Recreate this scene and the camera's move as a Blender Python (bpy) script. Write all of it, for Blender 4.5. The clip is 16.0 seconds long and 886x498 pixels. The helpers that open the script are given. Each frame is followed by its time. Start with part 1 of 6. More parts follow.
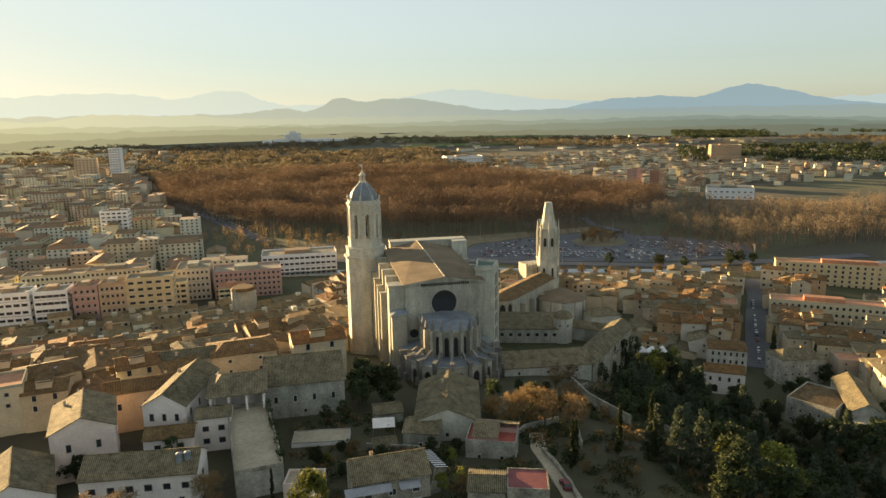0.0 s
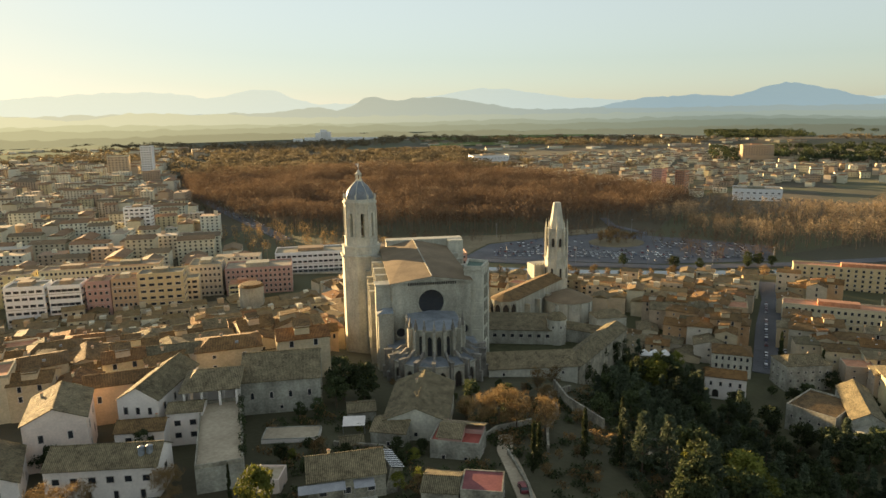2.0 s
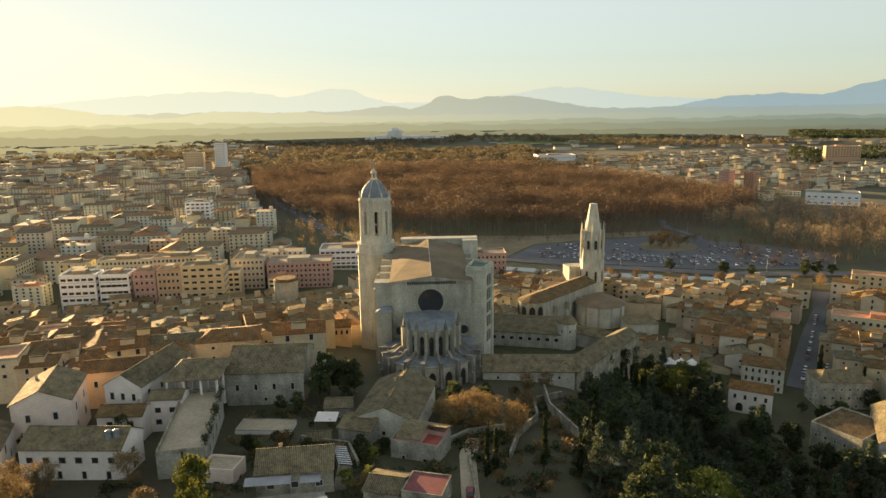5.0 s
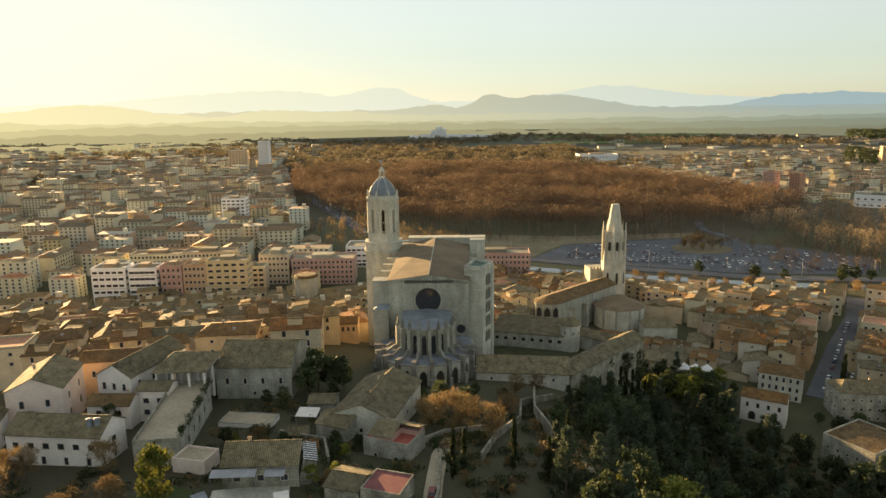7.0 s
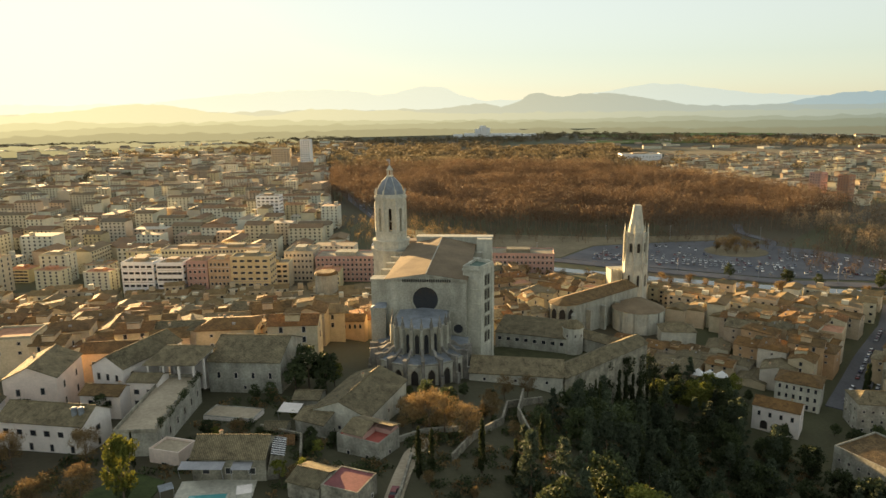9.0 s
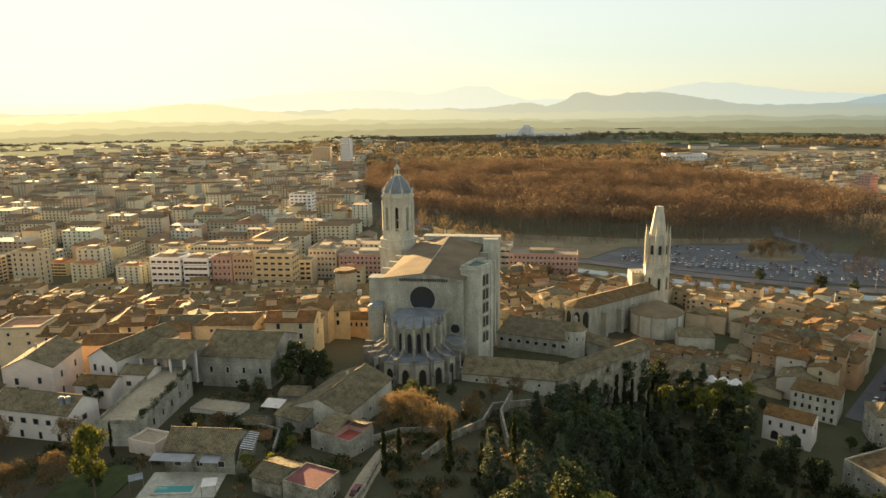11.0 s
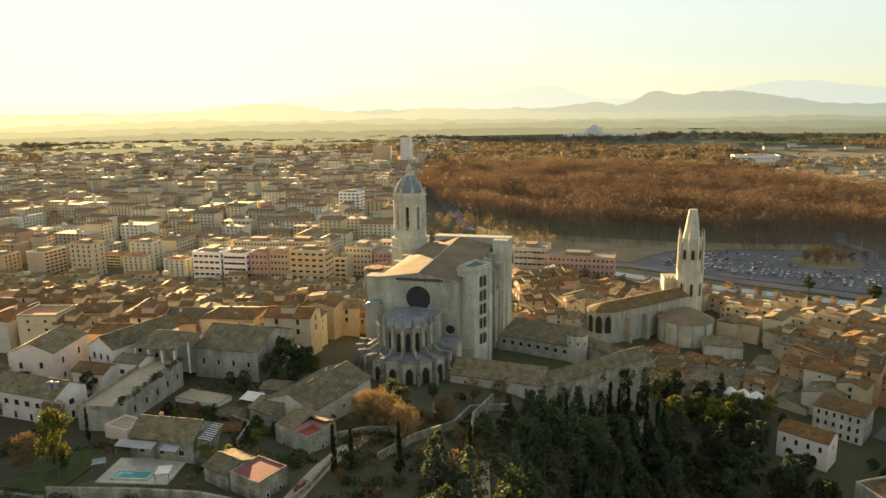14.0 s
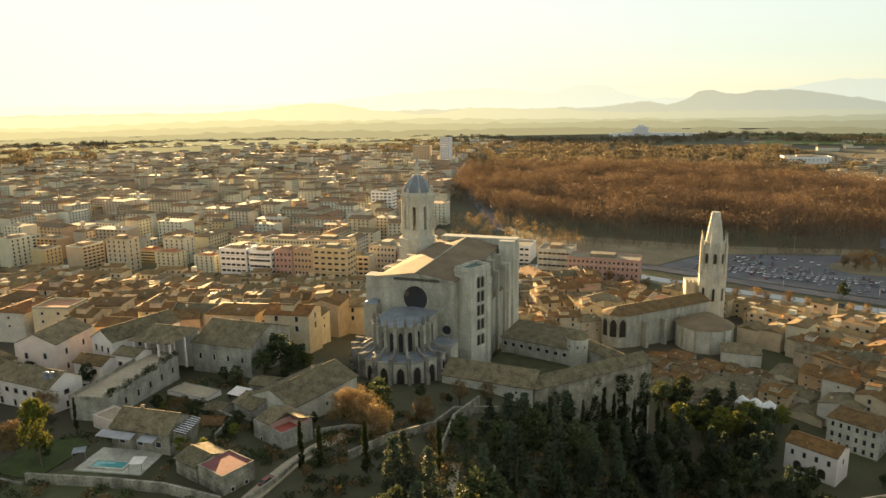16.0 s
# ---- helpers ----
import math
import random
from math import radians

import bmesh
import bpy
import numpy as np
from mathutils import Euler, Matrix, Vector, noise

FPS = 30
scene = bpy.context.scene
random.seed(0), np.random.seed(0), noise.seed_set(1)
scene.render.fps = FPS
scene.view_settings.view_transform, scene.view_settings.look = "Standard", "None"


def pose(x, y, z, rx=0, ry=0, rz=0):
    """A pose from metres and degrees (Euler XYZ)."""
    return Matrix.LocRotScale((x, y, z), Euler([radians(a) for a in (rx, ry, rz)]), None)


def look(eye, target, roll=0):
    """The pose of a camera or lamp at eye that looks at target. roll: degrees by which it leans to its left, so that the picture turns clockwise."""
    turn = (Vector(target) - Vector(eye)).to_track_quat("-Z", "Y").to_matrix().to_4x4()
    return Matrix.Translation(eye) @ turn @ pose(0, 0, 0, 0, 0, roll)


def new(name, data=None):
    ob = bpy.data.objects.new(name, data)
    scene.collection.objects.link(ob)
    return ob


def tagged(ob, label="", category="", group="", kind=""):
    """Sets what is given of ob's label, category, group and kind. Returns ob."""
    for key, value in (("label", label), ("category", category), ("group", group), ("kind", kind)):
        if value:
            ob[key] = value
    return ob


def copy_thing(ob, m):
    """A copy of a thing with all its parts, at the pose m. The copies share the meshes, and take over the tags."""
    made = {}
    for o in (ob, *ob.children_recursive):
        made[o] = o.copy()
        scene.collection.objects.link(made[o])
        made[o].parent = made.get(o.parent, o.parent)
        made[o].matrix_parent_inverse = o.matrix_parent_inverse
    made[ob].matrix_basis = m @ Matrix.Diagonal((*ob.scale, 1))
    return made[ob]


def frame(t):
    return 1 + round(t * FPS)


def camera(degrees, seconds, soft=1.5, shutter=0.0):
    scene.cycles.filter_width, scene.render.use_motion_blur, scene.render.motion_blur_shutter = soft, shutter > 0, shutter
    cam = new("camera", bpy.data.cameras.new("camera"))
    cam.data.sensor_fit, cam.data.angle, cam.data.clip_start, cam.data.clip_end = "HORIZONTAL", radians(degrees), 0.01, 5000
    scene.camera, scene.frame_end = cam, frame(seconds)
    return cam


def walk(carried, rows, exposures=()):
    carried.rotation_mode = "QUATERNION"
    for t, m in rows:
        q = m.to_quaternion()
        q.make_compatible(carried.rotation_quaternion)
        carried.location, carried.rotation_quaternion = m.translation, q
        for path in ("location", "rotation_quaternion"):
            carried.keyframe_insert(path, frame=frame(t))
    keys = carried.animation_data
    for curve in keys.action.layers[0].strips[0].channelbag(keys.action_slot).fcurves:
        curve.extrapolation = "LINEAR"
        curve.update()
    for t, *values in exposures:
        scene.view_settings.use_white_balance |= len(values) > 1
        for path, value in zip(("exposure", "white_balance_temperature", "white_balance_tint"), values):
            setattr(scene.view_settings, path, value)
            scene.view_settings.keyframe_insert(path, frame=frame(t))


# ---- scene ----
cam = camera(66.6, 16.0)
METRES, EYE, TILT, LEAN, TURN = 140.0, 90.0, -2.5, 0.0, -18.4
ROWS = [
    (0.0, 0.0, 0.0, 0.0, -0.15, -8.97, 0.93),
    (0.5, 0.0232, -0.0001, -0.0002, 0.43, -8.98, 0.9),
    (1.0, 0.0519, 0.0007, -0.0006, 1.08, -9.0, 0.86),
    (1.5, 0.0835, 0.0023, -0.0005, 1.8, -9.0, 0.8),
    (2.0, 0.1154, 0.0047, -0.0004, 2.61, -9.02, 0.74),
    (2.5, 0.1475, 0.0076, -0.0004, 3.61, -9.02, 0.69),
    (3.0, 0.1792, 0.0112, -0.0004, 4.7, -9.03, 0.63),
    (3.5, 0.2108, 0.0154, -0.0005, 5.81, -9.02, 0.57),
    (4.0, 0.2422, 0.0202, -0.0005, 6.89, -9.03, 0.5),
    (6.5, 0.3977, 0.0504, -0.0009, 12.03, -9.13, 0.23),
    (7.0, 0.4281, 0.0582, -0.0012, 13.01, -9.15, 0.18),
    (7.5, 0.4586, 0.0665, -0.0014, 14.0, -9.17, 0.14),
    (8.0, 0.4886, 0.0753, -0.0011, 15.0, -9.2, 0.09),
    (8.5, 0.5186, 0.0848, -0.001, 16.01, -9.22, 0.05),
    (9.0, 0.5483, 0.0949, -0.0008, 17.0, -9.24, 0.01),
    (11.5, 0.6938, 0.1531, -0.0009, 21.92, -9.32, -0.18),
    (12.0, 0.7227, 0.1658, -0.0006, 22.9, -9.33, -0.22),
    (12.5, 0.7512, 0.179, -0.0003, 23.9, -9.34, -0.25),
    (13.0, 0.7795, 0.1929, 0.0001, 24.91, -9.35, -0.28),
    (13.5, 0.8075, 0.2072, 0.0006, 25.92, -9.36, -0.31),
    (14.0, 0.8354, 0.2219, 0.0009, 26.92, -9.37, -0.34),
    (14.5, 0.8632, 0.2371, 0.0015, 27.91, -9.39, -0.37),
    (15.0, 0.8908, 0.2528, 0.002, 28.91, -9.4, -0.4),
    (15.5, 0.9182, 0.269, 0.0026, 29.92, -9.43, -0.44),
    (16.0, 0.945, 0.2858, 0.0031, 30.92, -9.43, -0.47),
]
walk(cam, [(t, pose(0, 0, EYE, TILT, LEAN, TURN) @ pose(METRES * x, METRES * y, METRES * z, 90 + pitch, roll, yaw)) for t, x, y, z, yaw, pitch, roll in ROWS],
     [(0.0, 2.5, 7050, 1), (8.0, 2.68, 7600, 2), (16.0, 2.82, 7900, 2)])

# ---- world, sun, exposure ----
SUN_AZ, SUN_EL = 31.0, 5.0
world = bpy.data.worlds.new("sky")
world.use_nodes = True
scene.world = world
wn = world.node_tree
sky = wn.nodes.new("ShaderNodeTexSky")
sky.sky_type, sky.sun_disc = "NISHITA", False
sky.sun_elevation, sky.sun_rotation = radians(SUN_EL), radians(-SUN_AZ)
sky.altitude, sky.air_density, sky.dust_density, sky.ozone_density = 150, 0.9, 0.5, 3.2
soft_sky = wn.nodes.new("ShaderNodeHueSaturation")
soft_sky.inputs["Saturation"].default_value = 0.35
wn.links.new(sky.outputs[0], soft_sky.inputs["Color"])
# sky brightness is compressed: bright parts near the sun level off
SKY_GAIN, SKY_CAP = 0.135, 0.20
grey, add, div, even = (wn.nodes.new(k) for k in ("ShaderNodeRGBToBW", "ShaderNodeMath", "ShaderNodeMath", "ShaderNodeVectorMath"))
add.operation, div.operation, even.operation = "MULTIPLY_ADD", "DIVIDE", "SCALE"
wn.links.new(soft_sky.outputs[0], grey.inputs[0]), wn.links.new(grey.outputs[0], add.inputs[0])
add.inputs[1].default_value, add.inputs[2].default_value, div.inputs[0].default_value = SKY_GAIN / SKY_CAP, 1.0, 1.0
wn.links.new(add.outputs[0], div.inputs[1]), wn.links.new(div.outputs[0], even.inputs["Scale"])
wn.links.new(soft_sky.outputs[0], even.inputs[0]), wn.links.new(even.outputs[0], wn.nodes["Background"].inputs[0])
wn.nodes["Background"].inputs[1].default_value = SKY_GAIN
sun_data = bpy.data.lights.new("sun", "SUN")
sun_data.energy, sun_data.angle, sun_data.color = 3.8, radians(0.6), (1.0, 0.67, 0.37)
sun = new("sun", sun_data)
sun.matrix_world = look((-math.sin(radians(SUN_AZ)) * 900, math.cos(radians(SUN_AZ)) * 900, 900 * math.tan(radians(SUN_EL))), (0, 0, 0))


# ---- materials ----
def node_mat(name):
    m = bpy.data.materials.new(name)
    m.use_nodes = True
    return m, m.node_tree.nodes, m.node_tree.links, m.node_tree.nodes["Principled BSDF"]


def ramp_of(nodes, colors, kind="LINEAR"):
    r = nodes.new("ShaderNodeValToRGB")
    r.color_ramp.interpolation = kind
    e = r.color_ramp.elements
    while len(e) < len(colors):
        e.new(0.5)
    for i, c in enumerate(colors):
        e[i].position = i / (len(colors) - (0 if kind == "CONSTANT" else 1))
        e[i].color = (*c, 1)
    return r


def surface(name, colors, rough=0.85, coarse=0.15, fine=2.0, wear=0.35, bump=0.3, metal=0.0, per_object=True, ribs=0.0, world_space=False, courses=0.0, island=False, streak=0.0):
    """A worn surface: a colour picked per object from the list, stained at two scales, with fine relief."""
    m, n, l, b = node_mat(name)
    tc = n.new("ShaderNodeTexCoord")
    coord = tc.outputs["Object"]
    if world_space:
        coord = n.new("ShaderNodeNewGeometry").outputs["Position"]
    n1, n2 = n.new("ShaderNodeTexNoise"), n.new("ShaderNodeTexNoise")
    n1.inputs["Scale"].default_value, n2.inputs["Scale"].default_value = coarse, fine
    n1.inputs["Detail"].default_value, n2.inputs["Detail"].default_value = 5, 4
    l.new(coord, n1.inputs["Vector"]), l.new(coord, n2.inputs["Vector"])
    r = ramp_of(n, colors, "LINEAR")
    if island:
        l.new(n.new("ShaderNodeNewGeometry").outputs["Random Per Island"], r.inputs[0])
    elif per_object and len(colors) > 1:
        l.new(n.new("ShaderNodeObjectInfo").outputs["Random"], r.inputs[0])
    else:
        l.new(n1.outputs["Fac"], r.inputs[0])
    hsv = n.new("ShaderNodeHueSaturation")
    mul = n.new("ShaderNodeMath")
    mul.operation = "ADD"
    l.new(n1.outputs["Fac"], mul.inputs[0]), l.new(n2.outputs["Fac"], mul.inputs[1])
    mr = n.new("ShaderNodeMapRange")
    mr.inputs["From Min"].default_value, mr.inputs["From Max"].default_value = 0.65, 1.35
    mr.inputs["To Min"].default_value, mr.inputs["To Max"].default_value = 1 - wear, 1 + wear
    l.new(mul.outputs[0], mr.inputs["Value"]), l.new(mr.outputs[0], hsv.inputs["Value"])
    l.new(r.outputs[0], hsv.inputs["Color"])
    paint = hsv.outputs[0]
    if streak:
        mp, n3 = n.new("ShaderNodeMapping"), n.new("ShaderNodeTexNoise")
        mp.inputs["Scale"].default_value = (0.4, 0.4, 0.10)
        n3.inputs["Scale"].default_value, n3.inputs["Detail"].default_value = 1.0, 6
        l.new(coord, mp.inputs["Vector"]), l.new(mp.outputs[0], n3.inputs["Vector"])
        m3, h3 = n.new("ShaderNodeMapRange"), n.new("ShaderNodeHueSaturation")
        m3.inputs["From Min"].default_value, m3.inputs["From Max"].default_value = 0.35, 0.65
        m3.inputs["To Min"].default_value, m3.inputs["To Max"].default_value = 1 - streak, 1.1
        l.new(n3.outputs["Fac"], m3.inputs["Value"]), l.new(m3.outputs[0], h3.inputs["Value"])
        l.new(paint, h3.inputs["Color"])
        paint = h3.outputs[0]
    if ribs:
        # tile hollows darkened and crests lightened in colour, like shade on the relief
        w0 = n.new("ShaderNodeTexWave")
        w0.wave_type, w0.bands_direction = "BANDS", "X"
        w0.inputs["Scale"].default_value, w0.inputs["Distortion"].default_value = 0.314 / ribs, 0.8
        l.new(coord, w0.inputs["Vector"])
        m4, h4 = n.new("ShaderNodeMapRange"), n.new("ShaderNodeHueSaturation")
        m4.inputs["To Min"].default_value, m4.inputs["To Max"].default_value = 0.55, 1.2
        l.new(w0.outputs["Fac"], m4.inputs["Value"]), l.new(m4.outputs[0], h4.inputs["Value"])
        l.new(paint, h4.inputs["Color"])
        paint = h4.outputs[0]
    l.new(paint, b.inputs["Base Color"])
    b.inputs["Roughness"].default_value, b.inputs["Metallic"].default_value = rough, metal
    b.inputs["Specular IOR Level"].default_value = 0.25
    bp = n.new("ShaderNodeBump")
    bp.inputs["Strength"].default_value, bp.inputs["Distance"].default_value = bump, 0.08
    l.new(n2.outputs["Fac"], bp.inputs["Height"])
    if ribs:
        w = n.new("ShaderNodeTexWave")
        w.wave_type, w.bands_direction = "BANDS", "X"
        w.inputs["Scale"].default_value, w.inputs["Distortion"].default_value = 0.314 / ribs, 0.6
        l.new(coord, w.inputs["Vector"])
        bp2 = n.new("ShaderNodeBump")
        bp2.inputs["Strength"].default_value, bp2.inputs["Distance"].default_value = 0.8, 0.12
        l.new(w.outputs["Fac"], bp2.inputs["Height"]), l.new(bp.outputs[0], bp2.inputs["Normal"])
        bp = bp2
    if courses:
        w = n.new("ShaderNodeTexWave")
        w.wave_type, w.bands_direction = "BANDS", "Z"
        w.inputs["Scale"].default_value, w.inputs["Distortion"].default_value = 0.314 / courses, 1.2
        l.new(coord, w.inputs["Vector"])
        bp2 = n.new("ShaderNodeBump")
        bp2.inputs["Strength"].default_value, bp2.inputs["Distance"].default_value = 0.35, 0.06
        l.new(w.outputs["Fac"], bp2.inputs["Height"]), l.new(bp.outputs[0], bp2.inputs["Normal"])
        bp = bp2
    l.new(bp.outputs[0], b.inputs["Normal"])
    return m


def glass_mat(name, color, rough=0.12):
    m, n, l, b = node_mat(name)
    b.inputs["Base Color"].default_value = (*color, 1)
    b.inputs["Roughness"].default_value = rough
    b.inputs["Specular IOR Level"].default_value = 0.6
    return m


def leaf_mat(name, colors):
    m, n, l, b = node_mat(name)
    g = n.new("ShaderNodeNewGeometry")
    r = ramp_of(n, colors)
    l.new(g.outputs["Random Per Island"], r.inputs[0])
    ob = n.new("ShaderNodeObjectInfo")
    hsv = n.new("ShaderNodeHueSaturation")
    mr = n.new("ShaderNodeMapRange")
    mr.inputs["To Min"].default_value, mr.inputs["To Max"].default_value = 0.75, 1.25
    l.new(ob.outputs["Random"], mr.inputs["Value"])
    patch, pm, both = n.new("ShaderNodeTexNoise"), n.new("ShaderNodeMapRange"), n.new("ShaderNodeMath")
    patch.inputs["Scale"].default_value, patch.inputs["Detail"].default_value = 0.03, 3
    l.new(g.outputs["Position"], patch.inputs["Vector"]), l.new(patch.outputs["Fac"], pm.inputs["Value"])
    pm.inputs["From Min"].default_value, pm.inputs["From Max"].default_value = 0.35, 0.65
    pm.inputs["To Min"].default_value, pm.inputs["To Max"].default_value = 0.6, 1.3
    both.operation = "MULTIPLY"
    l.new(mr.outputs[0], both.inputs[0]), l.new(pm.outputs[0], both.inputs[1]), l.new(both.outputs[0], hsv.inputs["Value"])
    l.new(r.outputs[0], hsv.inputs["Color"]), l.new(hsv.outputs[0], b.inputs["Base Color"])
    b.inputs["Roughness"].default_value = 0.7
    b.inputs["Specular IOR Level"].default_value = 0.15
    tr = n.new("ShaderNodeBsdfTranslucent")
    l.new(hsv.outputs[0], tr.inputs["Color"])
    mx = n.new("ShaderNodeMixShader")
    mx.inputs[0].default_value = 0.28
    l.new(b.outputs[0], mx.inputs[1]), l.new(tr.outputs[0], mx.inputs[2])
    l.new(mx.outputs[0], n["Material Output"].inputs["Surface"])
    return m


STONE = surface("pale_stone", [(0.322, 0.311, 0.253), (0.416, 0.401, 0.328)], 0.9, 0.12, 1.6, 0.30, 0.4, per_object=False, courses=0.5, streak=0.2)
STONE_DARK = surface("weathered_stone", [(0.294, 0.286, 0.236), (0.399, 0.386, 0.321)], 0.92, 0.2, 1.5, 0.40, 0.45, per_object=False, courses=0.45, streak=0.2)
STONE_WHITE = surface("clean_limestone", [(0.455, 0.441, 0.362), (0.532, 0.517, 0.43)], 0.88, 0.15, 1.2, 0.22, 0.25, per_object=False, courses=0.6, streak=0.14)
STONE_AGED = surface("blackened_stone", [(0.17, 0.16, 0.138), (0.29, 0.272, 0.235)], 0.94, 0.25, 1.4, 0.4, 0.5, per_object=False, courses=0.45, streak=0.35)
RUBBLE = surface("rubble_stone", [(0.209, 0.191, 0.149), (0.342, 0.321, 0.249)], 0.95, 0.35, 1.8, 0.5, 0.9, per_object=False, streak=0.3)
LEAD = surface("lead_sheet", [(0.15, 0.17, 0.19), (0.24, 0.265, 0.285)], 0.5, 0.3, 2.0, 0.3, 0.2, per_object=False)
ROOF = surface("clay_roof_tiles", [(0.133, 0.091, 0.042), (0.204, 0.111, 0.04), (0.183, 0.118, 0.053), (0.153, 0.101, 0.047), (0.263, 0.117, 0.041)], 0.9, 0.35, 1.6, 0.6, 0.5, ribs=0.42)
ROOF_GREY = surface("lichened_roof_tiles", [(0.144, 0.123, 0.073), (0.217, 0.178, 0.106)], 0.92, 0.4, 1.8, 0.6, 0.5, ribs=0.42)
ROOF_NAVE = surface("nave_roof_tiles", [(0.16, 0.119, 0.073), (0.209, 0.157, 0.097)], 0.9, 0.12, 1.8, 0.3, 0.5, per_object=False)
ROOF_FLAT = surface("flat_roof_screed", [(0.19, 0.176, 0.128), (0.259, 0.238, 0.17), (0.288, 0.207, 0.132), (0.334, 0.324, 0.25)], 0.9, 0.2, 1.5, 0.35, 0.3)
WALL = surface("rendered_walls", [(0.47, 0.398, 0.29), (0.557, 0.471, 0.287), (0.41, 0.338, 0.254), (0.632, 0.598, 0.43), (0.452, 0.284, 0.152), (0.499, 0.407, 0.263), (0.587, 0.539, 0.455), (0.328, 0.293, 0.195)], 0.9, 0.3, 2.0, 0.22, 0.25)
WALL_TOWN = surface("apartment_render", [(0.526, 0.46, 0.296), (0.654, 0.63, 0.466), (0.434, 0.279, 0.163), (0.584, 0.489, 0.257), (0.692, 0.691, 0.547), (0.471, 0.379, 0.243)], 0.88, 0.2, 1.5, 0.15, 0.2)
WHITE = surface("white_limewash", [(0.681, 0.625, 0.569), (0.763, 0.714, 0.658)], 0.9, 0.3, 2.0, 0.12, 0.25, per_object=False)
PINKISH = surface("pink_limewash", [(0.661, 0.539, 0.455), (0.719, 0.605, 0.521)], 0.9, 0.3, 2.0, 0.14, 0.25, per_object=False)
OCHRE = surface("ochre_render", [(0.579, 0.393, 0.237), (0.637, 0.459, 0.295)], 0.9, 0.3, 2.0, 0.18, 0.25, per_object=False)
YELLOW = surface("yellow_render", [(0.533, 0.411, 0.218), (0.61, 0.497, 0.303)], 0.9, 0.3, 2.0, 0.12, 0.2, per_object=False)
PINK = surface("rose_brick", [(0.402, 0.244, 0.207), (0.458, 0.304, 0.255)], 0.9, 0.3, 2.0, 0.12, 0.2, per_object=False)
RED = surface("red_terrace_tiles", [(0.34, 0.09, 0.07), (0.42, 0.12, 0.09)], 0.85, 0.5, 3.0, 0.2, 0.2, per_object=False)
MAROON = surface("maroon_roof_paint", [(0.183, 0.064, 0.064), (0.228, 0.081, 0.077)], 0.8, 0.4, 2.0, 0.25, 0.2, per_object=False)
GLASS = glass_mat("dark_window_glass", (0.03, 0.032, 0.036))
FRAME = surface("window_surround", [(0.292, 0.252, 0.204), (0.612, 0.572, 0.516), (0.389, 0.333, 0.277)], 0.8, 0.5, 3, 0.2, 0.1)
# near-black colour put in for the shade inside openings; tracery wears it too
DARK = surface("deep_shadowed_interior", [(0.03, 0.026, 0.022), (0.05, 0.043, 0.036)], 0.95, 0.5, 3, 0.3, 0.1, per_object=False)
TERRACOTTA = surface("terracotta", [(0.42, 0.20, 0.11), (0.48, 0.26, 0.16)], 0.9, 0.6, 3, 0.25, 0.2, per_object=False)
METAL = surface("grey_metal", [(0.28, 0.29, 0.30), (0.36, 0.36, 0.37)], 0.45, 0.5, 3, 0.15, 0.1, 0.6, per_object=False)
WHITE_PAINT = surface("white_paint", [(0.76, 0.75, 0.72), (0.80, 0.79, 0.77)], 0.6, 0.5, 3, 0.08, 0.1, per_object=False)
ASPHALT = surface("asphalt", [(0.092, 0.095, 0.103), (0.148, 0.149, 0.156)], 0.9, 0.05, 1.0, 0.25, 0.2, per_object=False, world_space=True)
PAVING = surface("pale_paving", [(0.343, 0.285, 0.202), (0.426, 0.365, 0.264)], 0.9, 0.1, 1.2, 0.25, 0.2, per_object=False)
BARK = surface("bark", [(0.10, 0.075, 0.055), (0.15, 0.115, 0.085)], 0.95, 0.8, 5, 0.3, 0.6, per_object=False)
PLANE_BARK = surface("pale_plane_bark", [(0.13, 0.10, 0.07), (0.21, 0.165, 0.12)], 0.95, 0.2, 1, 0.3, 0.3, per_object=False)
GREEN_LEAF = leaf_mat("evergreen_leaves", [(0.037, 0.05, 0.023), (0.06, 0.077, 0.033), (0.09, 0.106, 0.044)])
LIME_LEAF = leaf_mat("sunlit_young_leaves", [(0.105, 0.122, 0.026), (0.165, 0.175, 0.037), (0.23, 0.226, 0.052)])
CYPRESS_LEAF = leaf_mat("cypress_foliage", [(0.03, 0.042, 0.018), (0.048, 0.06, 0.024), (0.075, 0.082, 0.03)])
PINE_LEAF = leaf_mat("blue_green_needles", [(0.045, 0.062, 0.037), (0.076, 0.095, 0.056), (0.105, 0.124, 0.077)])
RUST_LEAF = leaf_mat("rust_brown_twigs", [(0.15, 0.098, 0.045), (0.21, 0.142, 0.065), (0.27, 0.19, 0.09)])
PLANE_LEAF = leaf_mat("russet_plane_twigs", [(0.135, 0.086, 0.052), (0.185, 0.122, 0.074), (0.245, 0.168, 0.104)])
POPLAR_LEAF = leaf_mat("tan_poplar_twigs", [(0.20, 0.148, 0.09), (0.26, 0.198, 0.125), (0.31, 0.24, 0.155)])
# twig brown raised a little in colour, in place of distance haze
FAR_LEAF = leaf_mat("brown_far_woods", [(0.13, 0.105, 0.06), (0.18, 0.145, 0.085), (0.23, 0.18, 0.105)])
WATER = glass_mat("river_water", (0.05, 0.06, 0.055), 0.08)


